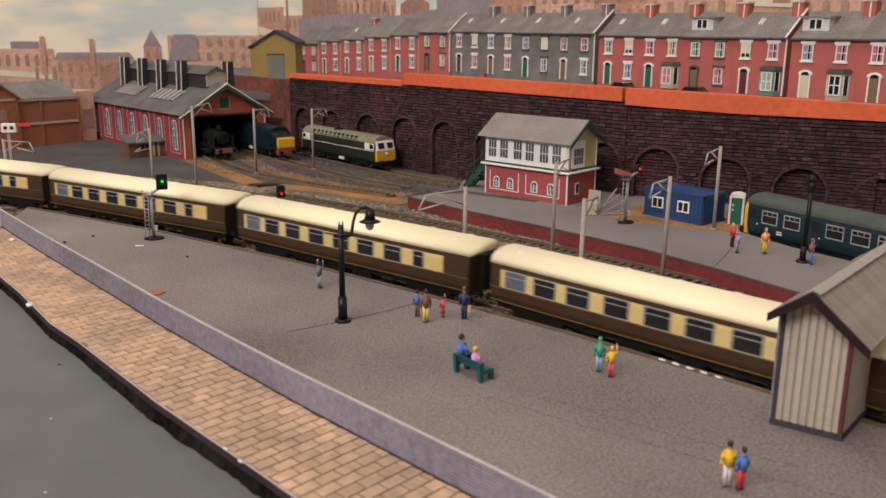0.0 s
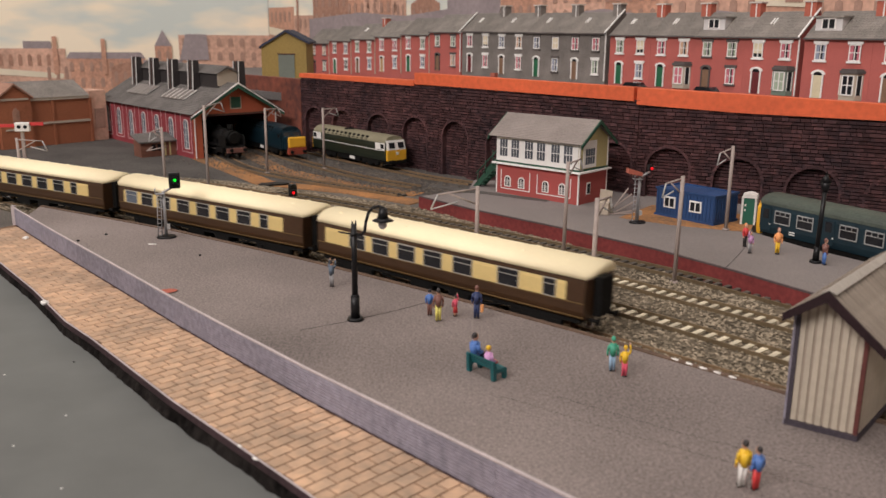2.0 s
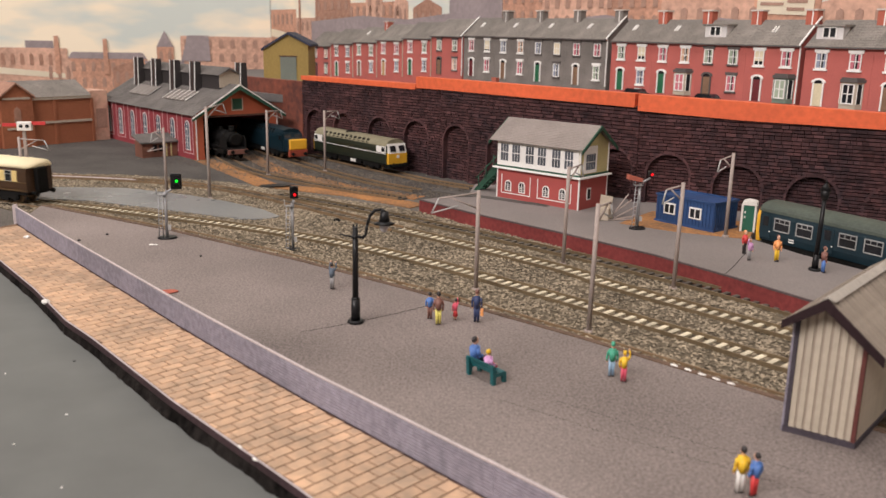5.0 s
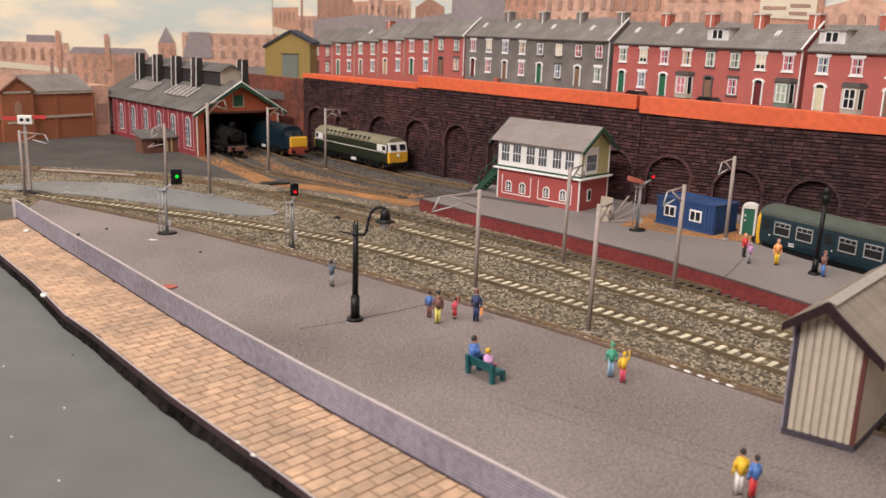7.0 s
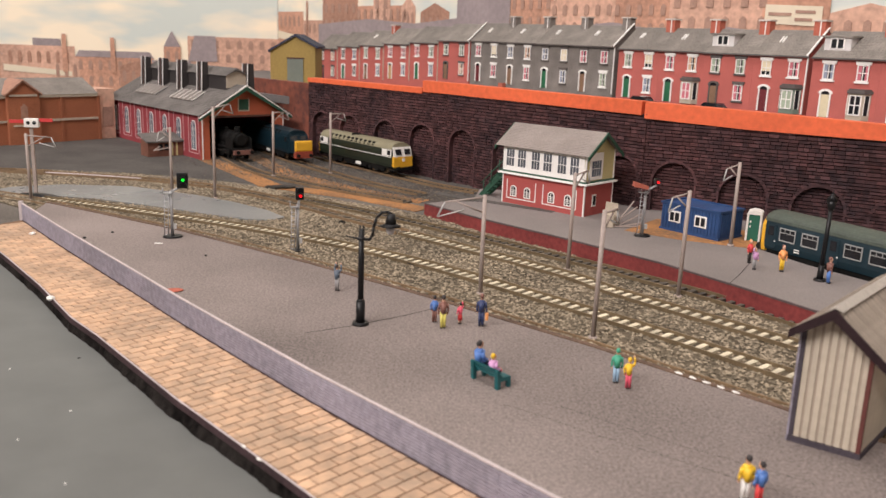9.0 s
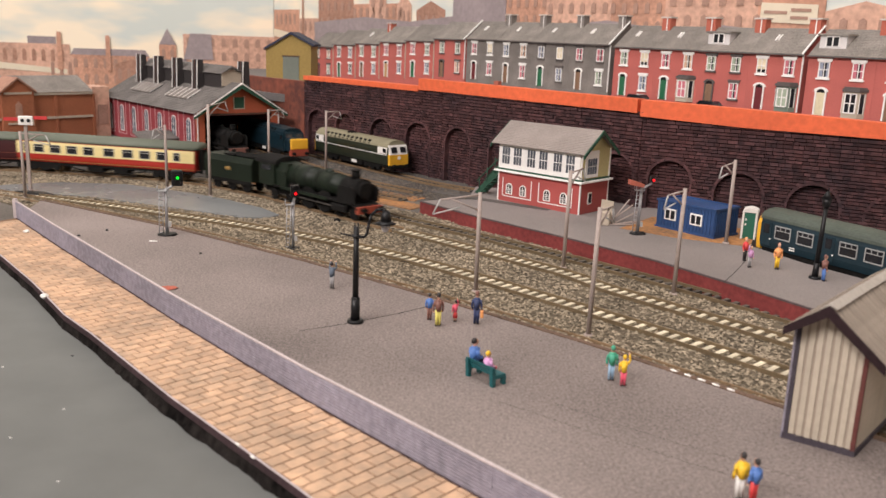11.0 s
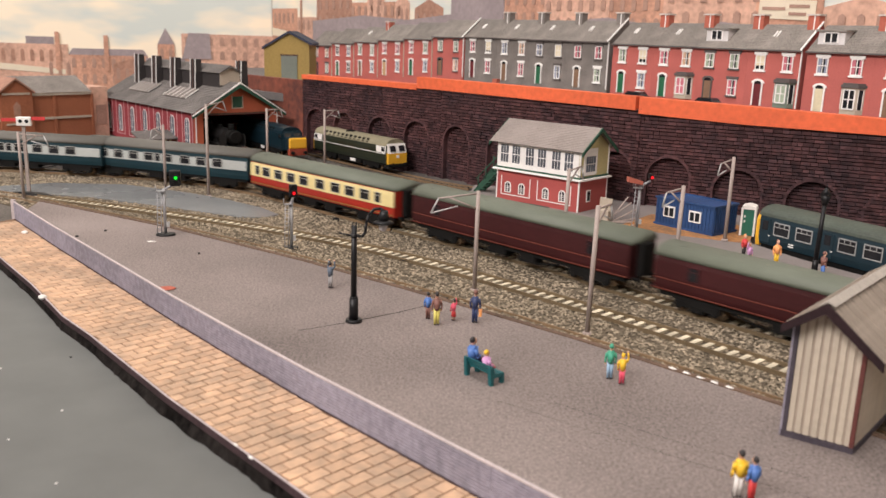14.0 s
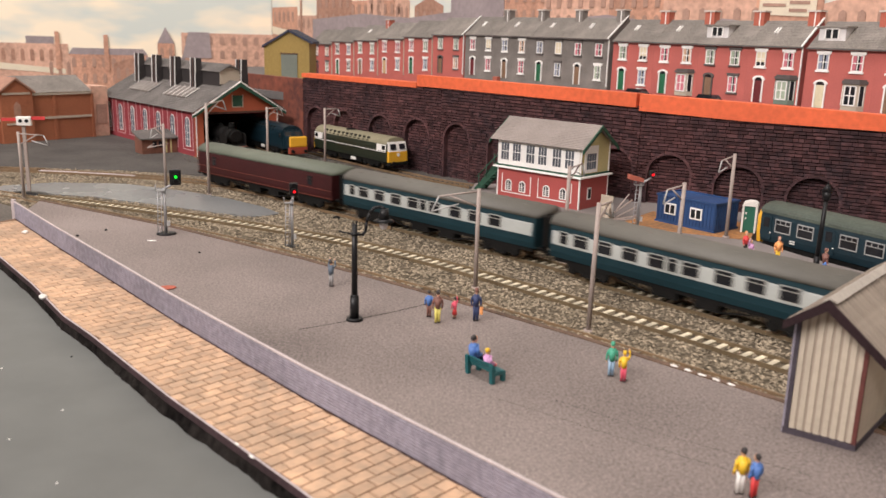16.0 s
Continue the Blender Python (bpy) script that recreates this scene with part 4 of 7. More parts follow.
def arched_window(parent, x, z, w, h, front, mat=None):
    """A round-headed window in a front that looks to -y, with white surround and glazing bars."""
    def head(r, grow=0.0):
        return [(x - r, z - grow)] + [(x - r * math.cos(math.pi * i / 8), z + h - w / 2 + r * math.sin(math.pi * i / 8)) for i in range(9)] + [(x + r, z - grow)]
    bm = bm_new()
    prism(bm, head(w / 2 + 0.7, 0.7), front - 0.35, front + 0.2, "y")
    f = part("window_surround", bm, STONE_WHITE, parent)
    bm = bm_new()
    prism(bm, head(w / 2), front - 0.5, front - 0.3, "y")
    part("pane", bm, mat or GLASS_BLUE, f)
    bm = bm_new()
    for i in range(1, 4):
        box(bm, x - w / 2, x + w / 2, front - 0.65, front - 0.45, z + (h - w / 2) * i / 3.5 - 0.15, z + (h - w / 2) * i / 3.5 + 0.15)
    box(bm, x - 0.2, x + 0.2, front - 0.65, front - 0.45, z, z + h - 0.4)
    part("glazing_bars", bm, STONE_WHITE, f)


def engine_shed():
    """Two-road shed. Local x runs along the long side from its far end to the doors, -y is the side with the windows."""
    L, W, H, R = 198, 77, 38.5, 21
    t = thing("engine_shed", -204 - 0.666 * L, 695 + 0.746 * L, -2.4, -48.2, "red brick two-road engine shed with slate roof and smoke vents", "engine shed")
    bm = bm_new()
    box(bm, 0, L, 0, 2.5, 0, H)
    side = part("side_wall", bm, SHED_RED, t)
    for i in range(7):
        x = 14 + i * 28.4
        arched_window(side, x, 8, 7.4, 23, 0)
        bm = bm_new()
        for a in (-9.5, 9.0):
            box(bm, x + a, x + a + 0.6, -0.3, 0.1, 5, H - 3)
        box(bm, x - 9.5, x + 9.6, -0.3, 0.1, 4.4, 5)
        part("panel_line", bm, PANEL_LINE, side)
    bm = bm_new()
    box(bm, 0, L, W - 2.5, W, 0, H)
    part("side_wall", bm, SHED_RED, t)
    bm = bm_new()
    prism(bm, [(0, 0), (W, 0), (W, H), (W / 2, H + R), (0, H)], 0, 2)
    part("end_wall", bm, SHED_ORANGE, t)
    bm = bm_new()
    prism(bm, [(0, 0), (7.5, 0), (7.5, H - 3), (W - 7.5, H - 3), (W - 7.5, 0), (W, 0), (W, H), (W / 2, H + R), (0, H)], L - 2.2, L + 0.1)
    gable = part("gable_wall", bm, SHED_ORANGE, t, "orange brick gable over the open doorway")
    bm = bm_new()
    box(bm, L - 0.5, L + 0.6, 7.5, W - 7.5, H - 4.2, H - 2.6)
    part("lintel_beam", bm, BROWN_WOOD, gable)
    bm = bm_new()
    box(bm, L, L + 0.5, W / 2 - 4.5, W / 2 + 4.5, H + 1.5, H + 10.5)
    part("vent_panel", bm, GREEN_WOOD, gable)
    bm = bm_new()
    for a, b, c, d in ((-5.2, -4.5, 1, 11), (4.5, 5.2, 1, 11), (-5.2, 5.2, 0.6, 1.5)):
        box(bm, L, L + 0.8, W / 2 + a, W / 2 + b, H + c, H + d)
    part("vent_frame", bm, BEIGE, gable)
    for y in (1.0, W - 1.0):
        bm = bm_new()
        box(bm, L - 0.2, L + 0.7, y - 0.4, y + 0.4, 0, H - 1)
        part("corner_line", bm, STONE_WHITE, gable)
    roof = bm_new()
    saw_roof(roof, W / 2, W / 2 + 4, H - 2, R + 3, 22, 0.5, -2, L + 6)
    rf = part("roof", roof, SHED_SLATE, t)
    for sgn in (-1, 1):
        bm = bm_new()
        prism(bm, [(W / 2 + sgn * (W / 2 + 4.4), H - 3.5), (W / 2, H + R + 0.4), (W / 2, H + R - 3), (W / 2 + sgn * (W / 2 + 4.4), H - 6.2)], L + 5.2, L + 6.6)
        part("barge_board", bm, GREEN_WOOD, rf)
        bm = bm_new()
        prism(bm, [(W / 2 + sgn * (W / 2 + 4.4), H - 3.4), (W / 2, H + R + 1.6), (W / 2, H + R + 0.5), (W / 2 + sgn * (W / 2 + 4.4), H - 4.2)], L + 5.4, L + 6.9)
        part("verge", bm, STONE_WHITE, rf)
    bm = bm_new()
    box(bm, 30, L - 12, W / 2 - 9, W / 2 + 9, H + R - 6, H + R + 9)
    v = part("ridge_vent", bm, LOUVRE, rf, "black louvred smoke vent")
    bm = bm_new()
    prism(bm, [(W / 2 - 11, H + R + 8), (W / 2, H + R + 14.5), (W / 2 + 11, H + R + 8), (W / 2, H + R + 12.5)], 27, L - 9)
    part("vent_roof", bm, SHED_SLATE, v)
    bm = bm_new()
    prism(bm, [(W / 2 - 9, H + R - 2), (W / 2 + 9, H + R - 2), (W / 2 + 9, H + R + 9), (W / 2, H + R + 13), (W / 2 - 9, H + R + 9)], L - 12.2, L - 11)
    part("vent_gable", bm, BEIGE, v)
    for i in range(5):
        x = 30 + i * 40 if i < 4 else L - 14
        y = W / 2 - 12 if i < 4 else W / 2 + 13
        bm = bm_new()
        prism(bm, [(y - 4, H + R - 9), (y + 3, H + R - 5), (y + 2.4, H + R + 18), (y - 3, H + R + 18)], x - 4.5, x + 4.5)
        c = part("smoke_chute", bm, LOUVRE, rf)
        for s in (-4.6, 0, 4.6):
            bm = bm_new()
            prism(bm, [(y - 4.5, H + R - 9), (y - 3.9, H + R - 9), (y - 2.9, H + R + 18.2), (y - 3.5, H + R + 18.2)], x + s - 0.35, x + s + 0.35)
            part("batten", bm, STONE_WHITE if s else BROWN_WOOD, c)
    for x0 in (42, 118):
        bm = bm_new()
        f = [(W / 2 - (W / 2 + 4) * (1 - q), H - 2 + (R + 3) * q + 1.15) for q in (0.32, 0.62)]
        prism(bm, [f[0], f[1], (f[1][0], f[1][1] + 0.5), (f[0][0], f[0][1] + 0.5)], x0, x0 + 44)
        s = part("skylight", bm, SKYLIGHT, rf)
        bm = bm_new()
        for i in range(6):
            x = x0 + i * 8.8
            prism(bm, [f[0], f[1], (f[1][0], f[1][1] + 0.9), (f[0][0], f[0][1] + 0.9)], x - 0.3, x + 0.3)
        part("glazing_bar", bm, STONE_WHITE if x0 > 100 else GREYP, s)


engine_shed()


def brown_hut():
    t = thing("lineside_hut", -250, 701, -2.4, 40, "small brown timber hut with a grey roof beside the engine shed", "hut")
    bm = bm_new()
    box(bm, 0, 30, 0, 16, 0, 13)
    w = part("wall", bm, HUT_BROWN, t)
    bm = bm_new()
    prism(bm, [(-2, 12), (18, 17), (18, 18.2), (-2, 13.2)], -2, 32)
    part("roof", bm, SHED_SLATE, t)
    for x in (9, 14):
        bm = bm_new()
        box(bm, x, x + 3.4, -0.4, 0.2, 5, 10.5)
        part("window", bm, GLASS_DARK, w)
    bm = bm_new()
    for x in (20, 24):
        box(bm, x, x + 1.2, -0.5, 0.2, 0.5, 12)
    part("yellow_strip", bm, PALE_YELLOW, w)
    bm = bm_new()
    rod(bm, (3, -4, 6), (9, -3, 9), 0.5)
    rod(bm, (3, -4, 6), (20, -5, 8.4), 0.5)
    part("handrail", bm, MAST, t)


brown_hut()


def factory():
    """Low-relief brick works on the left: two wings with piers, a gabled centre and a slate roof."""
    t = thing("brick_works", -470, 640, -2.4, 51, "low brown brick works with a gabled centre and slate roof", "factory")
    L, H = 216, 43
    bm = bm_new()
    box(bm, 0, L, 0, 30, 0, H)
    w = part("wall", bm, FACTORY, t)
    bm = bm_new()
    prism(bm, [(-2, H), (32, H), (32, H + 13), (26, H + 13)], -1, L + 1)
    part("roof", bm, SLATE, t)
    bm = bm_new()
    box(bm, 0, L, -1.6, 0.2, H - 2.5, H)
    box(bm, 0, L, -1.3, 0.2, H * 0.45, H * 0.45 + 2)
    part("cornice", bm, BEIGE, w)
    for i in range(7):
        bm = bm_new()
        x = i * 36
        box(bm, x, x + 2.5, -1.2, 0.2, 0, H - 2.5)
        part("pier", bm, FACTORY, w)
    bm = bm_new()
    prism(bm, [(132, 0), (160, 0), (160, H + 2), (146, H + 12), (132, H + 2)], -4, 20, "y")
    g = part("gabled_front", bm, FACTORY, t)
    bm = bm_new()
    prism(bm, [(130, H), (146, H + 12), (162, H), (162, H + 1.6), (146, H + 13.8), (130, H + 1.6)], -6, 22, "y")
    part("gable_coping", bm, PRINT_SHADE, g)
    bm = bm_new()
    box(bm, 134, 158, -4.8, -3.8, H - 1, H + 0.8)
    part("string_course", bm, BEIGE, g)
    bm = bm_new()
    box(bm, 136, 156, -4.8, -3.8, 16, 17.6)
    part("string_course", bm, BEIGE, g)
    bm = bm_new()
    prism(bm, [(143, 21), (149, 21), (149, 33), (146, 36), (143, 33)], -4.5, -3.8, "y")
    part("blind_arch", bm, PRINT_SHADE, g)
    bm = bm_new()
    box(bm, L + 1, L + 18, 1, 30, 0, 47)
    n = part("gate_pier", bm, PRINT_PALE, t, "tan brick gate pier")
    bm = bm_new()
    box(bm, L + 6, L + 16, 0.5, 2, 12, 30)
    part("doorway", bm, PRINT_WINDOW, n)


factory()

bm = bm_new()
prism(bm, [(-125, 748), (-296, 931), (-291, 935), (-120, 752)], -2.5, 60, "z")
structure("side_wall", bm, material("sooty_red_brick", (0.085, 0.028, 0.022), 0.9, fine=160, coarse=22, colour2=(0.27, 0.078, 0.045), bump=0.4), "rusty red brick wall beside the engine shed", "wall")


def yellow_shed():
    t = thing("corrugated_shed", -185.5, 880, 44, 2, "mustard yellow shed with a blue-black roof", "shed")
    bm = bm_new()
    prism(bm, [(0, 0), (45, 0), (45, 45), (25, 55), (0, 40)], 0, 60, "y")
    w = part("wall", bm, MUSTARD, t)
    bm = bm_new()
    prism(bm, [(-2, 38.7), (25, 55), (48, 43.5), (48, 45.8), (25, 57.4), (-2, 41)], -2, 62, "y")
    part("roof", bm, material("blue_black_felt", (0.03, 0.035, 0.06), 0.8, vary=0.2), t)
    bm = bm_new()
    box(bm, 17, 33, -0.8, 0.2, 0, 33)
    d = part("door", bm, material("grey_green_door", (0.16, 0.18, 0.15), 0.7, vary=0.1), w)
    bm = bm_new()
    box(bm, 16.2, 33.8, -1.1, 0.2, 33, 34.2)
    part("door_frame", bm, BROWN_WOOD, d)


yellow_shed()


def signal_box():
    """Brick base, glazed timber upper floor, slate roof. x along the front, -y to the track."""
    L, W, B, E = 59.5, 29, 18, 36.8
    t = thing("signal_box", 32, 517, 5.5, -42.5, "red brick signal box with white glazed upper floor, slate roof", "signal box")
    bm = bm_new()
    box(bm, 0, L, 0, W, 0, B)
    base = part("brick_base", bm, BOX_RED, t)
    for x in (8.8, 19.2, 36.8, 48.6):
        arched_window(base, x, 5.2, 3.4, 5.4, 0, GLASS_DARK)
    bm = bm_new()
    for x0, x1 in ((3.5, 25.5), (30.5, 54.5)):
        for a, b, c, d in ((x0, x1, 3, 3.5), (x0, x0 + 0.5, 3, 17), (x1 - 0.5, x1, 3, 17)):
            box(bm, a, b, -0.25, 0.1, c, min(d, 14.5))
    part("white_panel_line", bm, STONE_WHITE, base)
    for x, y in ((-0.2, -0.2), (L - 0.5, -0.2), (L - 0.5, W - 0.6)):
        bm = bm_new()
        box(bm, x, x + 0.8, y, y + 0.8, 0, E)
        part("corner_post", bm, STONE_WHITE, t)
    bm = bm_new()
    box(bm, L - 0.2, L + 0.3, 8, 12, 5, 12)
    f = part("end_window", bm, STONE_WHITE, base)
    bm = bm_new()
    box(bm, L + 0.2, L + 0.5, 8.7, 11.3, 5.8, 11.2)
    part("pane", bm, GLASS_DARK, f)
    bm = bm_new()
    box(bm, -2, L + 2.5, -2.5, W + 1, B, B + 0.9)
    part("walkway", bm, STONE_WHITE, t)
    bm = bm_new()
    box(bm, -0.5, L + 0.5, -0.5, W + 0.3, B + 0.9, B + 1.9)
    part("green_sill_band", bm, GREEN_WOOD, t)
    bm = bm_new()
    box(bm, 0.2, L - 0.2, 0.2, W - 0.2, B + 1.8, E)
    prism(bm, [(0.2, E), (W - 0.2, E), (W / 2, E + 9)], 0.3, L - 0.3)
    up = part("upper_floor", bm, PALE_YELLOW, t)
    bm = bm_new()
    box(bm, 0.8, L - 0.9, -0.3, 0.4, B + 1.95, E - 0.4)
    part("white_front_boarding", bm, STONE_WHITE, up)
    for g in range(3):
        for s in range(2):
            x = 1.5 + g * 18.9 + s * 8.7
            bm = bm_new()
            box(bm, x, x + 8.3, -0.5, 0.3, B + 2.1, E - 0.8)
            f = part("window_frame", bm, STONE_WHITE, up)
            bm = bm_new()
            for i in range(3):
                for j in range(2):
                    x0, z0 = x + 1.3 + i * 2.0, B + 4.9 + j * 5.3
                    box(bm, x0, x0 + 1.5, -0.75, -0.45, z0, z0 + 4.8)
            part("pane", bm, GLASS_MID, f)
    bm = bm_new()
    box(bm, L - 0.3, L + 0.4, 3.5, 16.5, B + 2.6, E - 1.0)
    f = part("window_frame", bm, STONE_WHITE, up)
    bm = bm_new()
    for i in range(4):
        for j in range(2):
            box(bm, L + 0.3, L + 0.6, 5.4 + i * 2.4, 7.2 + i * 2.4, B + 4.6 + j * 4.6, B + 8.8 + j * 4.6)
    part("pane", bm, GLASS_BLUE, f)
    roof = bm_new()
    saw_roof(roof, W / 2, W / 2 + 3.4, E - 2.2, 12.6, 16, 0.45, -4, L + 3.2)
    r = part("roof", roof, ROOF_WARM, t)
    for x, nm in ((L + 3.2, 1), (-4.6, -1)):
        for sgn in (-1, 1):
            bm = bm_new()
            prism(bm, [(W / 2 + sgn * (W / 2 + 3.8), E - 2.6), (W / 2, E + 10.6), (W / 2, E + 8.4), (W / 2 + sgn * (W / 2 + 3.8), E - 4.6)], x, x + 0.7)
            part("barge_board", bm, GREEN_WOOD, r)
    # outside stair at the far end
    bm = bm_new()
    for y in (6, 13):
        prism(bm, [(-26, -2), (-22, -2), (0, B + 1), (0, B + 4), (-3, B + 4)], y, y + 0.8, "y")
    for i in range(9):
        x = -23 + i * 2.6
        box(bm, x, x + 2, 6, 13.8, i * 2.4, i * 2.4 + 0.6)
    st = part("stair", bm, GREEN_WOOD, t, "dark green timber stair")
    bm = bm_new()
    for y in (6, 13.3):
        rod(bm, (-22, y, 8), (0, y, B + 11), 0.45)
        for i in range(4):
            x = -20 + i * 6
            rod(bm, (x, y, (x + 24) * 0.95 - 1), (x, y, (x + 22) * 1.16 + 8), 0.35)
    part("handrail", bm, GREEN_WOOD, st)


signal_box()


def site_cabin():
    t = thing("site_cabin", 114.5, 454, 5.6, -50.5, "blue ribbed steel site cabin with two white windows", "cabin")
    blue = material("cobalt_blue_paint", (0.019, 0.058, 0.165), 0.55, vary=0.2, fine=500, coarse=70)
    L, W, H = 36, 21, 14.5
    bm = bm_new()
    soft_box(bm, 0, L, 0, W, 0.6, H, 0.35)
    b = part("body", bm, blue, t)
    bm = bm_new()
    box(bm, -0.4, 0.4, -0.3, 0.3, 1.5, H - 1)
    rib = part("steel_rib", bm, blue, b)
    rib.location = (0.0012, 0, 0)
    for i in range(1, 18):
        same(rib, "steel_rib", b, 1.2 + i * 2, 0, 0)
    for i in range(10):
        same(rib, "steel_rib", b, L, 1.2 + i * 2, 0, 0, 0, 90)
    bm = bm_new()
    for x0, x1, y0, y1 in ((-0.5, L + 0.5, -0.5, 0.6), (-0.5, L + 0.5, W - 0.6, W + 0.5), (-0.5, 0.6, 0, W), (L - 0.6, L + 0.5, 0, W)):
        box(bm, x0, x1, y0, y1, H - 0.3, H + 0.7)
        box(bm, x0, x1, y0, y1, 0, 1)
    part("frame", bm, blue, t)
    for x in (9, 25):
        bm = bm_new()
        box(bm, x - 3.6, x + 3.6, -0.6, 0.1, 5, 11)
        f = part("window_frame", bm, STONE_WHITE, b)
        for s in (-1.6, 1.6):
            bm = bm_new()
            box(bm, x + s - 1.2, x + s + 1.2, -0.8, -0.5, 5.8, 10.2)
            part("pane", bm, GLASS_DARK, f)


site_cabin()


def portable_toilet():
    t = thing("portable_toilet", 153, 431, 5.6, -24, "green portable toilet cabin with a white frame", "toilet")
    g = material("toilet_green", (0.02, 0.13, 0.085), 0.5, vary=0.1)
    bm = bm_new()
    soft_box(bm, 0, 6.6, 0, 7, 0, 14.2, 0.4)
    b = part("body", bm, g, t)
    bm = bm_new()
    for x in (-0.4, 6.0):
        box(bm, x, x + 1, -0.5, 0.5, 0, 14)
    box(bm, 6.0, 7.0, 6.4, 7.4, 0, 14)
    prism(bm, [(-0.6, 13.8), (7.2, 13.8), (6.8, 15.2), (4.4, 16), (2.4, 16), (0, 15.2)], -0.8, 7.6, "y")
    part("white_frame", bm, WHITE, t)
    bm = bm_new()
    box(bm, 1.2, 1.9, -0.5, 0, 9.5, 10.6)
    box(bm, 1.2, 1.9, -0.5, 0, 7, 8)
    part("door_latch", bm, WHITE, b)


portable_toilet()


def shelter():
    """The near boarded shelter: gable end to the platform, ridge running back."""
    t = thing("platform_shelter", 87.7, 198.3, 5.5, -35, "cream boarded platform shelter with brown posts and grey roof", "shelter")
    W, L = 15.3, 62
    ridge, eaves = (7.0, 37.0), ((-2.4, 30.0), (20.6, 25.4))
    cream = material("cream_boards", (0.47, 0.41, 0.325), 0.75, vary=0.1, fine=400, coarse=60, island=0.05)
    gap = material("board_groove", (0.34, 0.28, 0.225), 0.9, vary=0.1)
    roofm = material("grey_tan_roof_sheet", (0.265, 0.222, 0.18), 0.8, vary=0.2, fine=500, coarse=40, island=0.09)
    rust = material("red_brown_corner_post", (0.11, 0.03, 0.025), 0.7, vary=0.2)
    barge = material("dark_plum_barge", (0.028, 0.016, 0.018), 0.85, vary=0.25, spec=0.15)
    slate_blue = material("dark_blue_grey_trim", (0.06, 0.05, 0.062), 0.75, vary=0.25, spec=0.25)

    def under(x, drop=0.9):
        """The underside of the roof above x."""
        e = eaves[0] if x < ridge[0] else eaves[1]
        return ridge[1] + (e[1] - ridge[1]) * (x - ridge[0]) / (e[0] - ridge[0]) - drop
    bm = bm_new()
    prism(bm, [(0, 0), (W, 0), (W, under(W)), (ridge[0], under(ridge[0])), (0, under(0))], 0, L, "y")
    core = part("wall", bm, gap, t)
    n = 8
    for i in range(n):
        bm = bm_new()
        a, b = i * W / n + 0.32, (i + 1) * W / n - 0.32
        prism(bm, [(a, 0.8), (b, 0.8), (b, under(b)), (a, under(a))], -0.3, 0.1, "y")
        part("gable_board", bm, cream, core)
    first = None
    for i in range(30):
        for x in (W + 0.1, -0.1):
            if first is None:
                bm = bm_new()
                box(bm, -0.3, 0.3, 0.2, L / 30 - 0.2, 0.8, 26.6)
                first = part("side_board", bm, cream, core)
                first.location.x = x / 1000
            else:
                same(first, "side_board", core, x, i * L / 30, 0)
    for x, m in ((-0.7, slate_blue), (W - 0.5, rust)):
        bm = bm_new()
        box(bm, x, x + 1.0, -0.7, 0.3, 0, under(x + 0.5) - 0.2)
        part("corner_post", bm, m, t)
    bm = bm_new()
    box(bm, -1.3, -0.75, -0.5, 1.0, 0, 29.2)
    part("edge_strip", bm, FENCE, t, "lilac-grey edge strip")
    bm = bm_new()
    box(bm, -0.9, W + 0.7, -0.9, 0.0, 0, 1.5)
    box(bm, W, W + 0.8, 0, L, 0, 1.5)
    part("plinth", bm, slate_blue, t)
    r = new("roof")
    r.parent = t
    step = (L + 7) / 28
    for e in eaves:
        roof = bm_new()
        prism(roof, [(e[0], e[1] - 0.65), (ridge[0], ridge[1] - 0.65), ridge, e], 0, step - 0.06, "y")
        sheet = part("roof_sheet", roof, roofm, r)
        sheet.location.y = -0.005
        for i in range(1, 28):
            same(sheet, "roof_sheet", r, 0, -5.0 + i * step, 0.18 * (i % 2))
        bm = bm_new()
        prism(bm, [(e[0], e[1] + 0.15), (ridge[0], ridge[1] + 0.15), (ridge[0], ridge[1] - 2.6), (e[0], e[1] - 2.0)], -5.6, -4.9, "y")
        part("barge_board", bm, barge, r)
    bm = bm_new()
    prism(bm, [(ridge[0] - 2.2, ridge[1] - 1.1), (ridge[0], ridge[1] + 0.75), (ridge[0] + 1.7, ridge[1] - 0.5), (ridge[0], ridge[1] + 0.2)], -5.0, L + 2, "y")
    part("ridge_cap", bm, material("pale_ridge_cap", (0.40, 0.365, 0.32), 0.75, vary=0.15), r)
    # it stands a little out of square
    skew = Matrix(((1, 0.11, 0, 0), (0, 1, 0, 0), (0, 0, 1, 0), (0, 0, 0, 1)))
    for me in {ob.data for ob in t.children_recursive if ob.data}:
        me.transform(skew)
    for ob in t.children_recursive:
        ob.location.x += 0.11 * ob.location.y


shelter()


# ---- trains ----
def enlarge(t, k):
    """Makes every part of a thing k times as large."""
    for ob in [t] + list(t.children_recursive):
        if ob.data:
            ob.data.transform(Matrix.Diagonal((k, 1 + (k - 1) * 0.4, 1 + (k - 1) * 0.5, 1)))
    return t


COACH_L, COACH_W = 132.8, 9.4


def arc_roof(w, z0, z1, n=10):
    return [(w * math.cos(math.pi * i / n), z0 + (z1 - z0) * math.sin(math.pi * i / n) ** 0.8) for i in range(n + 1)]


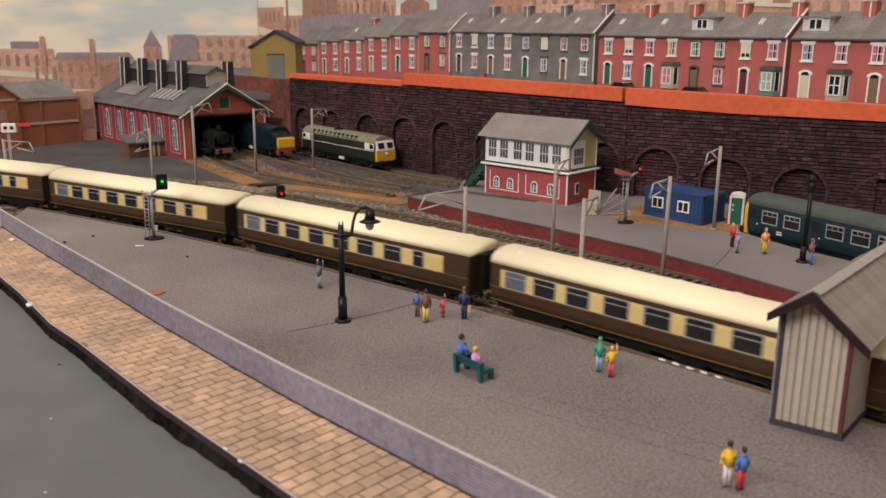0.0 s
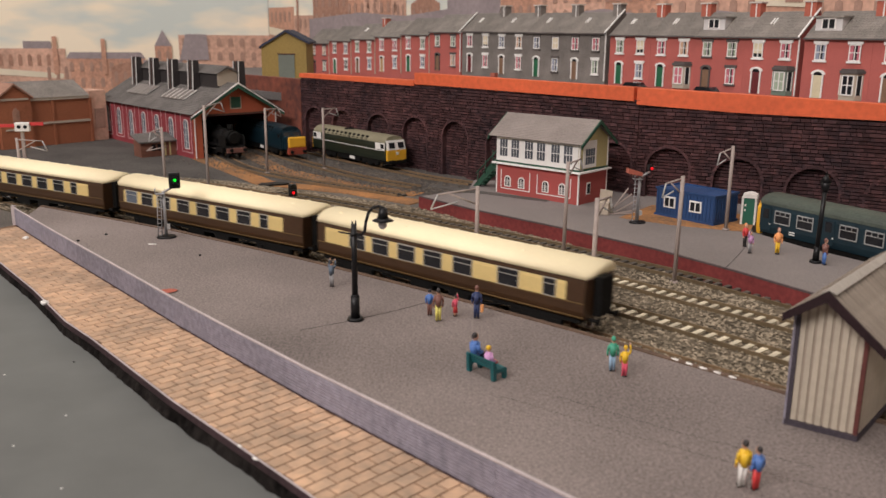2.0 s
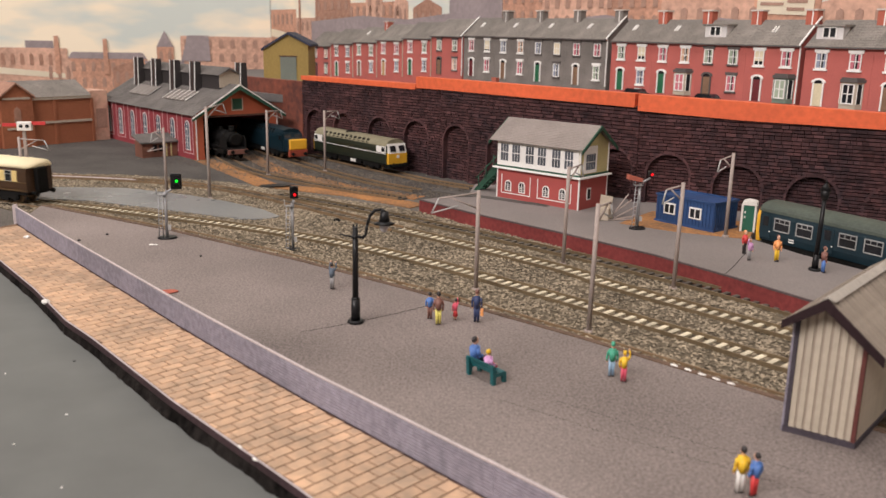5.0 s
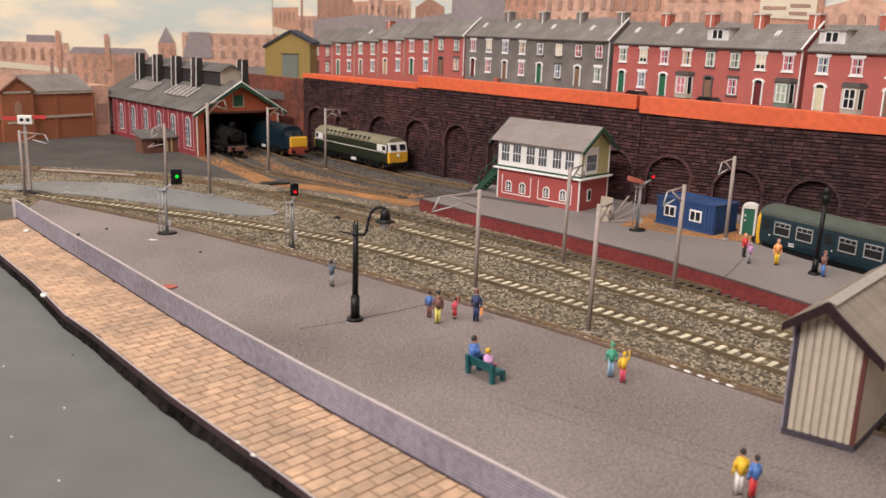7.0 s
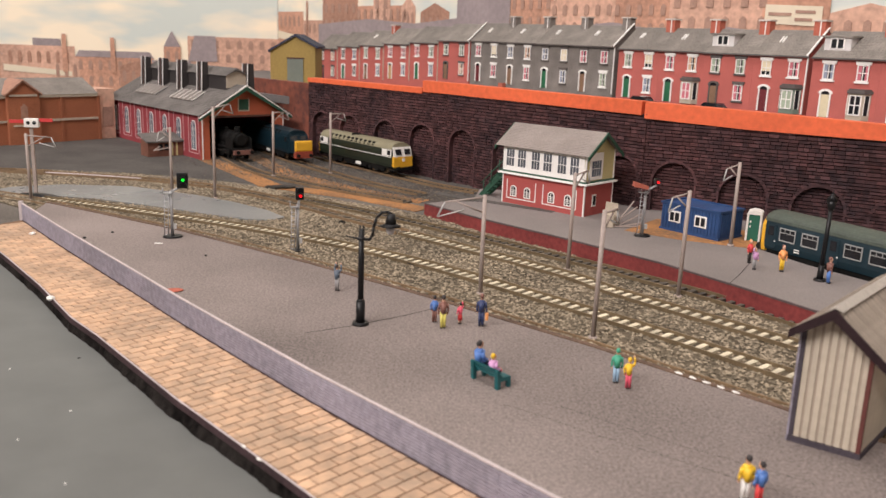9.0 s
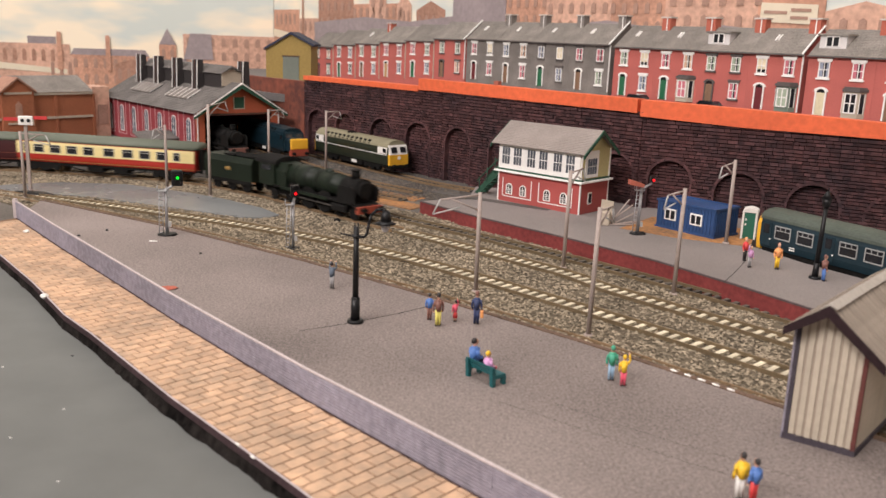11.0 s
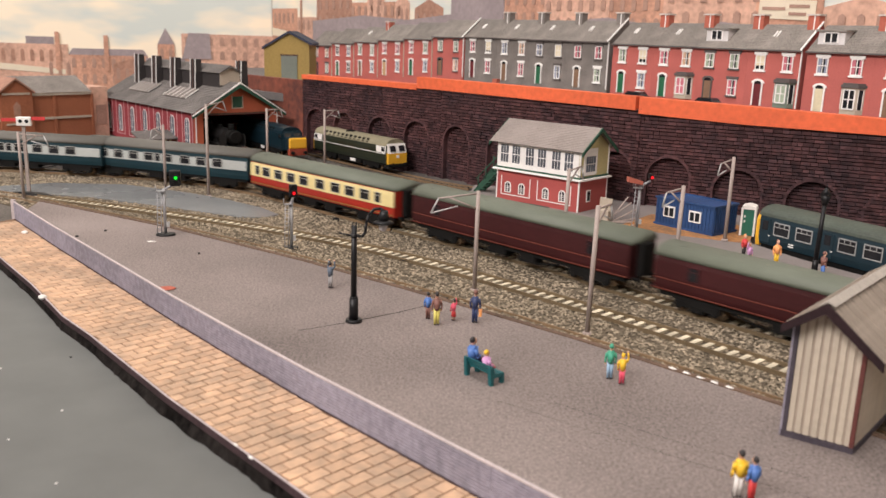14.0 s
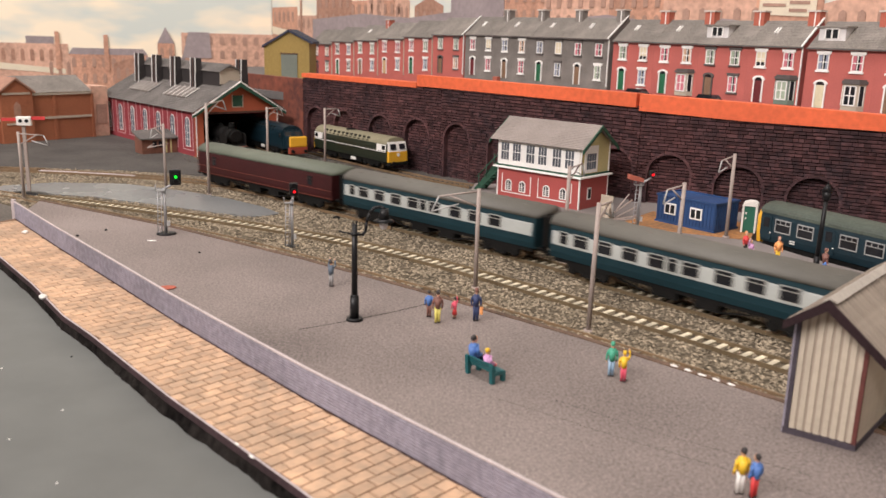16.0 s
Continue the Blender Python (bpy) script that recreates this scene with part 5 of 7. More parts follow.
def bogie(parent, x):
    bm = bm_new()
    for y in (-7.2, 7.2):
        box(bm, x - 11, x + 11, y - 0.7, y + 0.7, 2.8, 5.6)
        box(bm, x - 3, x + 3, y - 1.0, y + 1.0, 1.6, 3.4)
        for k in (-8.4, 8.4):
            box(bm, x + k - 1.6, x + k + 1.6, y - 1.1, y + 1.1, 1.8, 5.0)
    box(bm, x - 9, x + 9, -6.5, 6.5, 4.2, 5.4)
    b = part("bogie", bm, SOOT, parent)
    for k in (-8.4, 8.4):
        bm = bm_new()
        for y in (-4.4, 4.4):
            rod(bm, (x + k, y - 0.7, 3.1), (x + k, y + 0.7, 3.1), 3.1, seg=16)
        rod(bm, (x + k, -5, 3.1), (x + k, 5, 3.1), 0.6)
        part("wheelset", bm, RAIL_SIDE, b)


def coach(name, label, group, base, band, roof, windows, band_span, band_z, lining=None, window_size=(7.6, 5.2), pale=(), small=(), ends=None, frames=None):
    """One coach: x along, its middle at the origin, rail tops at z 0. windows: centres as fractions of the length."""
    t = thing(name, 0, 0, 0, 0, label, "railway coach", group)
    h = COACH_L / 2
    bm = bm_new()
    prof = [(-8.7, 7.4), (8.7, 7.4), (9.3, 10), (9.5, 14), (9.3, 19.5), (9.0, 21.7), (-9.0, 21.7), (-9.3, 19.5), (-9.5, 14), (-9.3, 10)]
    prism(bm, prof, -h, h)
    body = part("body", bm, base, t)
    bm = bm_new()
    prism(bm, arc_roof(9.35, 21.5, 26.4, 14), -h - 0.3, h + 0.3)
    for f in bm.faces:
        f.smooth = abs(f.normal.x) < 0.5
    r = part("roof", bm, roof, t)
    for i in range(7):
        bm = bm_new()
        x = -h + COACH_L * (i + 0.5) / 7
        for y in (-4.5, 4.5):
            rod(bm, (x, y, 24.6), (x, y, 26.1), 0.9, 0.7, seg=8)
        part("roof_vent", bm, roof, r)
    for sgn in (-1, 1):
        if band:
            bm = bm_new()
            x0, x1 = -h + COACH_L * band_span[0], -h + COACH_L * band_span[1]
            z0, z1 = band_z
            lo = 9.5 - (0.2 if z0 > 14 else 0.0)
            prism(bm, [(sgn * (lo + 0.12), z0), (sgn * (9.47 if z0 < 17 else 9.4), min(19.3, (z0 + z1) / 2 + 2)), (sgn * 9.2, z1), (sgn * 8.7, z1), (sgn * 8.7, z0)], x0, x1)
            part("window_band", bm, band, body)
        if lining:
            bm = bm_new()
            for z in lining[1]:
                y = 9.5 if z < 15 else 9.3
                box(bm, -h, h, sgn * (y + 0.12) - 0.15, sgn * (y + 0.12) + 0.15, z - 0.18, z + 0.18)
            part("lining", bm, lining[0], body)
        for u in list(windows) + list(small) + list(pale):
            x, (ww, wh) = -h + COACH_L * (u if sgn < 0 else 1 - u), window_size
            if u in small:
                ww *= 0.55
            zc = 16.7
            bm = bm_new()
            box(bm, x - ww / 2, x + ww / 2, sgn * 9.5 - 0.2, sgn * 9.5 + 0.2, zc - wh / 2, zc + wh / 2)
            w = part("window", bm, GLASS_BLUE if u in pale else GLASS_DARK, body)
            bm = bm_new()
            y0, y1 = sgn * 9.5 - 0.3, sgn * 9.5 + 0.3
            for a, b, c, d in ((-ww / 2 - 0.3, ww / 2 + 0.3, wh / 2, wh / 2 + 0.3), (-ww / 2 - 0.3, ww / 2 + 0.3, -wh / 2 - 0.3, -wh / 2), (-ww / 2 - 0.3, -ww / 2, -wh / 2, wh / 2), (ww / 2, ww / 2 + 0.3, -wh / 2, wh / 2), (-ww / 2, ww / 2, 1.0, 1.25)):
                box(bm, x + a, x + b, y0, y1, zc + c, zc + d)
            part("window_frame", bm, frames or WINDOW_ALLOY, w)
    for e in (-1, 1):
        bm = bm_new()
        box(bm, min(e * h, e * (h + 3.0)), max(e * h, e * (h + 3.0)), -3.6, 3.6, 8, 21.5)
        part("gangway", bm, ends or SOOT, t)
        bm = bm_new()
        for y in (-6, 6):
            rod(bm, (e * h, y, 7.2), (e * (h + 3.4), y, 7.2), 0.7)
            rod(bm, (e * (h + 3.4), y, 7.2), (e * (h + 3.8), y, 7.2), 1.5)
        part("buffer", bm, SOOT, t)
    bm = bm_new()
    box(bm, -h + 2, h - 2, -8.0, 8.0, 5.6, 7.6)
    box(bm, -14, -2, -7.8, 7.8, 2.6, 5.8)
    box(bm, 6, 16, -7.8, -2, 2.4, 5.8)
    box(bm, 3, 13, 2, 7.8, 2.6, 5.8)
    rod(bm, (-30, -7.4, 5.2), (-16, -7.4, 2.6), 0.4)
    rod(bm, (30, -7.4, 5.2), (16, -7.4, 2.6), 0.4)
    part("underframe", bm, SOOT, t)
    for x in (-46, 46):
        bogie(t, x)
    return t


UMBER = material("umber_brown_paint", (0.06, 0.03, 0.014), 0.35, vary=0.15)
CREAM = material("cream_paint", (0.70, 0.53, 0.22), 0.4, vary=0.06)
IVORY = material("ivory_roof_paint", (0.98, 0.85, 0.56), 0.5, vary=0.04, spec=0.4)
MAROON = material("maroon_paint", (0.043, 0.0085, 0.0095), 0.5, vary=0.25, spec=0.3)
CRIMSON = material("crimson_paint", (0.36, 0.026, 0.016), 0.35, vary=0.1)
PALE_CREAM = material("pale_cream_paint", (0.74, 0.62, 0.30), 0.4, vary=0.06)
ROOF_GREEN = material("grey_green_roof", (0.125, 0.142, 0.108), 0.65, vary=0.12)
ROOF_GREY = material("dark_grey_roof", (0.12, 0.115, 0.10), 0.65, vary=0.12)
RAIL_BLUE = material("dark_teal_blue_paint", (0.009, 0.032, 0.042), 0.45, vary=0.15, spec=0.3)
PALE_GREY = material("pale_grey_paint", (0.42, 0.44, 0.42), 0.4, vary=0.06)
LOCO_GREEN = material("dark_green_paint", (0.0085, 0.0145, 0.0085), 0.5, vary=0.25, spec=0.25)
DULL_ROD = material("oily_rod_steel", (0.05, 0.045, 0.04), 0.5, metal=0.3, vary=0.3, spec=0.3)
DULL_RED = material("dull_red_lining", (0.15, 0.035, 0.022), 0.5, vary=0.1)
GOLD = material("gold_lining", (0.30, 0.18, 0.05), 0.5, vary=0.1)
DULL_GOLD = material("dull_gold_lining", (0.14, 0.085, 0.03), 0.5, vary=0.1)
WINDOW_ALLOY = material("window_alloy", (0.45, 0.44, 0.40), 0.4, metal=0.3, vary=0.1)

pullman_set = dict(group="brown and cream train", base=UMBER, band=CREAM, roof=IVORY, band_z=(13.5, 20.1), lining=(DULL_GOLD, (13.2, 8.4)), window_size=(8.8, 5.8))
LBL_P = "umber and cream parlour coach with an ivory roof"
PULLMANS = [coach("pullman_coach", "umber and cream parlour coach at the tail of the train", windows=(0.185, 0.286, 0.393, 0.496, 0.607, 0.764), small=(0.896,), band_span=(0.037, 0.946), **pullman_set)]
p0 = coach("pullman_coach", LBL_P, windows=(0.182, 0.284, 0.395, 0.505, 0.61, 0.72), small=(0.82,), pale=(0.086,), band_span=(0.035, 0.91), **pullman_set)
PULLMANS += [p0] + [copy_thing(p0, Matrix()) for _ in range(3)]
MK = (0.13, 0.225, 0.32, 0.415, 0.53, 0.635, 0.73, 0.825)
red_cream = dict(group="mixed passenger train", base=CRIMSON, band=PALE_CREAM, roof=ROOF_GREEN, windows=MK, small=(0.06, 0.905), band_span=(0, 1), band_z=(12.8, 21.0), lining=(GOLD, (8.6,)), window_size=(7.4, 5.0))
blue_grey = dict(group="mixed passenger train", base=RAIL_BLUE, band=PALE_GREY, roof=ROOF_GREY, windows=MK, small=(0.06, 0.47), band_span=(0.01, 0.99), band_z=(13.2, 19.6), window_size=(7.2, 5.0))
van = dict(group="mixed passenger train", base=MAROON, band=None, roof=ROOF_GREEN, windows=(), small=(0.14, 0.86), band_span=(0, 1), band_z=(0, 0), lining=(DULL_RED, (12.6, 8.2)), frames=MAROON)
c1 = coach("passenger_coach", "crimson and cream passenger coach with a green-grey roof", **red_cream)
c2 = coach("parcels_van", "plain maroon bogie parcels van with a green-grey roof", **van)
c5 = coach("passenger_coach", "blue and pale grey passenger coach with a dark roof", **blue_grey)
short_van = enlarge(coach("parcels_van", "shorter plain maroon bogie parcels van with a green-grey roof", **van), 0.925)
MIXED = [c1, short_van, c2, copy_thing(c1, Matrix()), c5, copy_thing(c5, Matrix()), copy_thing(c2, Matrix())]
LAG = [7.5, 4.5, 0, 0, 0, 0, 0]


# ---- lineside equipment ----
def mast(x, y, z, top, arm, label, lean=0.0):
    """A round catenary mast with a bracket arm; arm: the end of the bracket, seen from the top, as (dx, dy, dz)."""
    t = thing("catenary_mast", x, y, z, 0, label, "catenary mast", "catenary masts")
    h = top - z
    bm = bm_new()
    rod(bm, (0, 0, 0), (lean, 0, h), 0.95, 0.85, seg=10)
    part("post", bm, MAST, t)
    bm = bm_new()
    rod(bm, (0, 0, 0), (0, 0, 0.9), 1.9, 1.6, seg=10)
    part("foot", bm, MAST, t)
    if arm:
        a = Vector(arm)
        p, q = Vector((lean, 0, h - 1)), Vector((lean * 0.8, 0, h - 7.5))
        e1, e2 = p + a, q + a * 1.05
        bm = bm_new()
        rod(bm, p, e1, 0.42, seg=6)
        part("bracket_arm", bm, MAST, t)
        bm = bm_new()
        rod(bm, q, e1.lerp(p, 0.25), 0.38, seg=6)
        part("bracket_stay", bm, MAST, t)
        bm = bm_new()
        rod(bm, e1, e1 + Vector((a.x * 0.18, a.y * 0.18, -6)), 0.38, seg=6)
        rod(bm, e1 + Vector((a.x * 0.18, a.y * 0.18, -6)), e1 + Vector((-a.x * 0.5, -a.y * 0.5, -3.2)), 0.35, seg=6)
        part("registration_arm", bm, GREYP, t)
    return t


M = "slim grey-brown catenary mast with a bracket arm, "
mast(14, 341, -2, 40, (-16, -3, -2), M + "in ballast")
mast(53, 291, -2, 45, (6, 8, 0), M + "by the platform", 0.6)
mast(98, 348, -2, 43.7, (-7, -1, -2), M + "by red wall", 0.4)
mast(56, 385, -2, 43.9, (7, 8, 1), M + "between two tracks", 0.4)
mast(141, 417, 5.5, 47.5, (-6, 0, -2.5), M + "on the far platform", 0.0)
mast(-251, 502, -2, 38, (14, 2, -1), M + "by the curve", -0.3)
mast(-181, 548, -2, 40, (-6, -4, -2), M + "on the hardstanding")
mast(-148, 530, -2, 55.5, (8, 10, 2), M + "at the hardstanding")
mast(-131, 627, -2, 45.6, (8, 10, 0), M + "in the yard")
mast(-92, 649, -2, 44.3, (9, 8, 0), M + "by a diesel")

GREEN_LIGHT = glow("green_signal_light", (0.004, 0.85, 0.03), 1.1)
RED_LIGHT = glow("red_signal_light", (0.9, 0.006, 0.012), 1.1)
STEEL = material("silver_grey_steel", (0.38, 0.38, 0.39), 0.45, metal=0.4, vary=0.12)


def colour_signal(x, y, z, h, light, aspect_label, head=(4.5, 3, 3), rz=0, base_r=4.6, big=1.0):
    """A colour light signal on a ladder post, with a black oval base."""
    t = thing("colour_light_signal", x, y, z, rz, aspect_label, "railway signal")
    bm = bm_new()
    rod(bm, (0, 0, 0), (0, 0, 0.9), base_r, base_r * 0.92, seg=18)
    for v in bm.verts:
        v.co.y *= 0.8
    part("base", bm, BLACK, t)
    bm = bm_new()
    rod(bm, (0, 0, 0.8), (0, 0, h), 0.75, seg=8)
    part("post", bm, STEEL, t)
    bm = bm_new()
    for s in (-1.1, 1.1):
        rod(bm, (-2.6 + s * 0.8, -1.2, 0.8), (-1.9 + s * 0.8, -1.2, h - 1), 0.22, seg=5)
    for i in range(10):
        zz = 1.5 + i * (h - 3) / 10
        rod(bm, (-3.4, -1.2, zz), (-1.6, -1.2, zz), 0.18, seg=5)
    part("ladder", bm, STEEL, t)
    bm = bm_new()
    box(bm, -3.6, 0.8, -2.0, 0.6, h - 1.2, h - 0.8)
    for p in ((-3.6, -2), (-3.6, 0.6), (0.8, -2)):
        rod(bm, (*p, h - 1), (*p, h + 1.6), 0.16, seg=5)
    part("platform_step", bm, STEEL, t)
    bm = bm_new()
    rod(bm, (0, 0, h - 0.5), (head[0], head[1] * 0.3, h + head[2] * 0.5), 0.6, seg=6)
    part("bracket", bm, STEEL, t)
    bm = bm_new()
    c = Vector((head[0], head[1] * 0.3, h + head[2]))
    soft_box(bm, c.x - 2.5 * big, c.x + 2.5 * big, c.y - 1.2, c.y + 1.6, c.z - 3.6 * big, c.z + 3.8 * big, 0.5 * big)
    hd = part("signal_head", bm, BLACK, t)
    bm = bm_new()
    zl = c.z + (0.4 if light is GREEN_LIGHT else -1.2) * big
    rod(bm, (c.x + 0.4, c.y - 1.1, zl), (c.x + 0.4, c.y - 1.55, zl), 0.72, seg=14)
    part("lit_lens", bm, light, hd)
    for zz in (zl, zl + 2.6 if light is RED_LIGHT else zl - 2.6)[:2 if big > 0.5 else 0]:
        bm = bm_new()
        rim = [(c.x + 0.4 + r * math.cos(q), zz + r * math.sin(q)) for r, q in [(1.7, math.pi * i / 8) for i in range(9)] + [(1.25, math.pi * (8 - i) / 8) for i in range(9)]]
        prism(bm, rim, c.y - 2.5, c.y - 1.1, "y")
        part("lens_hood", bm, BLACK, hd)
    bm = bm_new()
    box(bm, 0.6, 2.0, -0.8, 0.6, 4, 6.4)
    part("relay_box", bm, GREYP, t)
    return t


colour_signal(-130, 391, 5.5, 22, GREEN_LIGHT, "colour light signal showing green on the platform", (5.2, 2, 4.8), 12)
colour_signal(-73, 403, -2, 23, RED_LIGHT, "colour light signal showing red between the tracks", (0.9, -2, 5.4), 12, 3.4, 0.8)
s3 = colour_signal(100, 432, 5.5, 24, RED_LIGHT, "colour light signal with an orange step platform on the far platform", (5.6, 3, 4.6), 10, 4.4, 0.36)
bm = bm_new()
prism(bm, [(-7, 26), (0.5, 24.6), (0.5, 26.4), (-7, 28.6)], -2.2, 1.6, "y")
part("orange_step", bm, POT, s3)

t = thing("repeater_signal", -258, 523, -2, 8, "white boxed signal head with red arms on a grey post", "railway signal")
bm = bm_new()
box(bm, -0.9, 0.9, -0.9, 0.9, 0, 41)
part("post", bm, MAST, t)
bm = bm_new()
soft_box(bm, -3.4, 5.2, -2.6, 0.5, 41.5, 47, 0.5)
hd = part("white_head", bm, WHITE, t)
for x in (-0.8, 2.8):
    bm = bm_new()
    rod(bm, (x, -2.5, 44.4), (x, -2.9, 44.4), 1.1, seg=12)
    part("dark_lens", bm, GLASS_DARK, hd)
bm = bm_new()
box(bm, -12, -3.2, -1.2, -0.4, 44, 46)
box(bm, 5, 13, -1.2, -0.4, 45, 47)
part("red_arm", bm, material("red_plastic", (0.55, 0.04, 0.04), 0.5), t)


def swan_neck_lamp():
    t = thing("platform_lamp", -29, 275, 5.5, 0, "black swan-neck platform lamp on a flanged base", "lamp post")
    bm = bm_new()
    rod(bm, (0, 0, 0), (0, 0, 1.0), 2.9, 2.6, seg=20)
    part("base_flange", bm, BLACK, t)
    bm = bm_new()
    rod(bm, (0, 0, 1), (0, 0, 8.4), 1.55, 1.5, seg=16)
    rod(bm, (0, 0, 8.4), (0, 0, 9.0), 1.5, 1.1, seg=16)
    part("pedestal", bm, BLACK, t)
    bm = bm_new()
    rod(bm, (0, 0, 8.8), (0, 0, 33.2), 1.05, 0.95, seg=14)
    rod(bm, (0, 0, 29.5), (0, 0, 30.3), 1.4, seg=14)
    rod(bm, (-0.5, 0, 33), (-0.5, 0, 34.2), 0.25, seg=6)
    rod(bm, (0.6, 0, 33), (0.6, 0, 34.4), 0.25, seg=6)
    part("post", bm, BLACK, t)
    bm = bm_new()
    rod(bm, (-5.2, 0, 30.6), (0, 0, 29.6), 0.3, 0.4, seg=6)
    part("ladder_bar", bm, BLACK, t)
    bm = bm_new()
    tube(bm, [(0.6, 0, 29.8), (2.6, 0, 29.6), (3.6, 0, 31), (4.0, 0, 34), (4.9, 0, 37), (6.5, 0, 38.9), (8.6, 0, 39.2), (10.0, 0, 38.4)], 0.5, 8)
    part("swan_neck", bm, BLACK, t)
    bm = bm_new()
    rod(bm, (9.6, 0, 35.2), (9.8, 0, 38.6), 1.9, 1.3, seg=14)
    rod(bm, (9.6, 0, 34.4), (9.6, 0, 35.3), 3.6, 1.9, seg=18)
    hd = part("lamp_hood", bm, BLACK, t)
    bm = bm_new()
    ball(bm, (9.5, 0, 33.4), 1.5, 1.5, 1.9, 12, 8)
    part("lamp_globe", bm, material("frosted_lamp_glass", (0.42, 0.40, 0.40), 0.15, vary=0.1), hd)


swan_neck_lamp()


def lantern_lamp():
    t = thing("platform_lamp", 160, 355.5, 5.5, 0, "tall black lantern lamp post on the far platform", "lamp post")
    bm = bm_new()
    rod(bm, (0, 0, 0), (0, 0, 1), 2.6, 2.4, seg=16)
    rod(bm, (0, 0, 1), (0, 0, 7), 1.4, 1.2, seg=12)
    part("pedestal", bm, BLACK, t)
    bm = bm_new()
    rod(bm, (0, 0, 7), (0.5, 0, 31), 1.0, 0.9, seg=12)
    part("post", bm, BLACK, t)
    bm = bm_new()
    rod(bm, (0.5, 0, 31), (0.5, 0, 35), 1.3, 2.2, seg=6)
    rod(bm, (0.5, 0, 35), (0.5, 0, 38), 2.5, 0.5, seg=6)
    rod(bm, (0.5, 0, 38), (0.5, 0, 39.5), 0.4, 0.2, seg=6)
    part("lantern", bm, BLACK, t)


lantern_lamp()


# ---- figures: plain painted shapes, one mesh each ----
def paint(name, c):
    return material("paint_" + name, c, 0.55, vary=0.08, fine=900, coarse=200)


PAINTS = {n: paint(n, c) for n, c in dict(skin=(0.62, 0.36, 0.25), dark=(0.03, 0.025, 0.025), navy=(0.03, 0.045, 0.12), blue=(0.08, 0.18, 0.46), lightblue=(0.30, 0.45, 0.60), red=(0.62, 0.05, 0.05), pinkred=(0.72, 0.10, 0.16), yellow=(0.80, 0.50, 0.03), paleyellow=(0.72, 0.64, 0.16), white=(0.74, 0.72, 0.68), green=(0.06, 0.34, 0.22), brown=(0.20, 0.09, 0.07), lilac=(0.60, 0.32, 0.56), pink=(0.78, 0.40, 0.42), orange=(0.80, 0.34, 0.12), grey=(0.30, 0.29, 0.29), slate=(0.10, 0.13, 0.17)).items()}


def figure(x, y, z, rz, h, legs, top, hair, label, seated=False, raised=0, skirt=False, bag=None):
    """A painted miniature: h tall; raised: how many arms are up."""
    k = h / 12.0
    bm, mats = bm_new(), []

    def add(mat, build):
        if mat not in mats:
            mats.append(mat)
        n = len(bm.faces)
        build()
        bm.faces.ensure_lookup_table()
        for f in bm.faces[n:]:
            f.material_index = mats.index(mat)
    z0 = -2.9 * k if seated else 0
    if seated:
        for s in (-0.8, 0.8):
            add(legs, lambda: rod(bm, (s * k, 0, 3.1 * k), (s * k, -2.7 * k, 3.2 * k), 0.85 * k, 0.7 * k))
            add(legs, lambda: rod(bm, (s * k, -2.7 * k, 3.3 * k), (s * k, -2.8 * k, 0.5 * k), 0.68 * k, 0.55 * k))
    else:
        for s in (-0.75, 0.75):
            if skirt:
                add("skin", lambda: rod(bm, (s * k, 0, 0.5 * k), (s * k * 0.8, 0, 3 * k), 0.5 * k, 0.6 * k))
            else:
                add(legs, lambda: rod(bm, (s * k, 0.1 * s, 0.5 * k), (s * 0.85 * k, 0, 6 * k), 0.62 * k, 0.95 * k))
            add("dark", lambda: ball(bm, (s * k, -0.35 * k, 0.45 * k), 0.62 * k, 1.05 * k, 0.45 * k, 8, 5))
        if skirt:
            add(legs, lambda: rod(bm, (0, 0, 2.4 * k), (0, 0, 6.2 * k), 1.9 * k, 1.2 * k, seg=12))
    add(top, lambda: rod(bm, (0, 0, 5.6 * k + z0), (0, 0.1 * k, 9.2 * k + z0), 1.35 * k, 1.75 * k, seg=12))
    add(top, lambda: ball(bm, (0, 0.1 * k, 9.1 * k + z0), 1.85 * k, 1.2 * k, 0.9 * k))
    for i, s in enumerate((-1, 1)):
        sh = (s * 1.8 * k, 0, 9.0 * k + z0)
        if i < raised:
            el, hd = (s * 2.5 * k, -0.9 * k, 10.0 * k + z0), (s * 1.9 * k, -1.2 * k, 12.4 * k + z0)
        elif seated:
            el, hd = (s * 2.2 * k, -0.4 * k, 6.9 * k + z0), (s * 1.5 * k, -2.2 * k, 6.4 * k + z0)
        else:
            el, hd = (s * 2.35 * k, 0.2 * k, 7.2 * k), (s * 2.2 * k, -0.6 * k, 5.3 * k)
        add(top, lambda: rod(bm, sh, el, 0.62 * k, 0.52 * k))
        add(top, lambda: rod(bm, el, hd, 0.52 * k, 0.42 * k))
        add("skin", lambda: ball(bm, hd, 0.5 * k, seg=7, rings=5))
    add("skin", lambda: rod(bm, (0, 0, 9.6 * k + z0), (0, 0, 10.4 * k + z0), 0.55 * k))
    add("skin", lambda: ball(bm, (0, -0.1 * k, 11.0 * k + z0), 0.95 * k, 1.0 * k, 1.15 * k))
    add(hair, lambda: ball(bm, (0, 0.22 * k, 11.35 * k + z0), 1.05 * k, 1.0 * k, 0.95 * k))
    if bag:
        add(bag, lambda: soft_box(bm, -3.4 * k, -2.0 * k, -0.9 * k, 0.9 * k, 2.6 * k, 5.2 * k, 0.2 * k))
    for q in bm.verts:
        q.co.x, q.co.y = q.co.x * 0.72, q.co.y * (1.0 if seated else 0.85)
    finish(bm)
    me = bpy.data.meshes.new("figurine")
    bm.to_mesh(me)
    bm.free()
    for m in mats:
        me.materials.append(PAINTS[m])
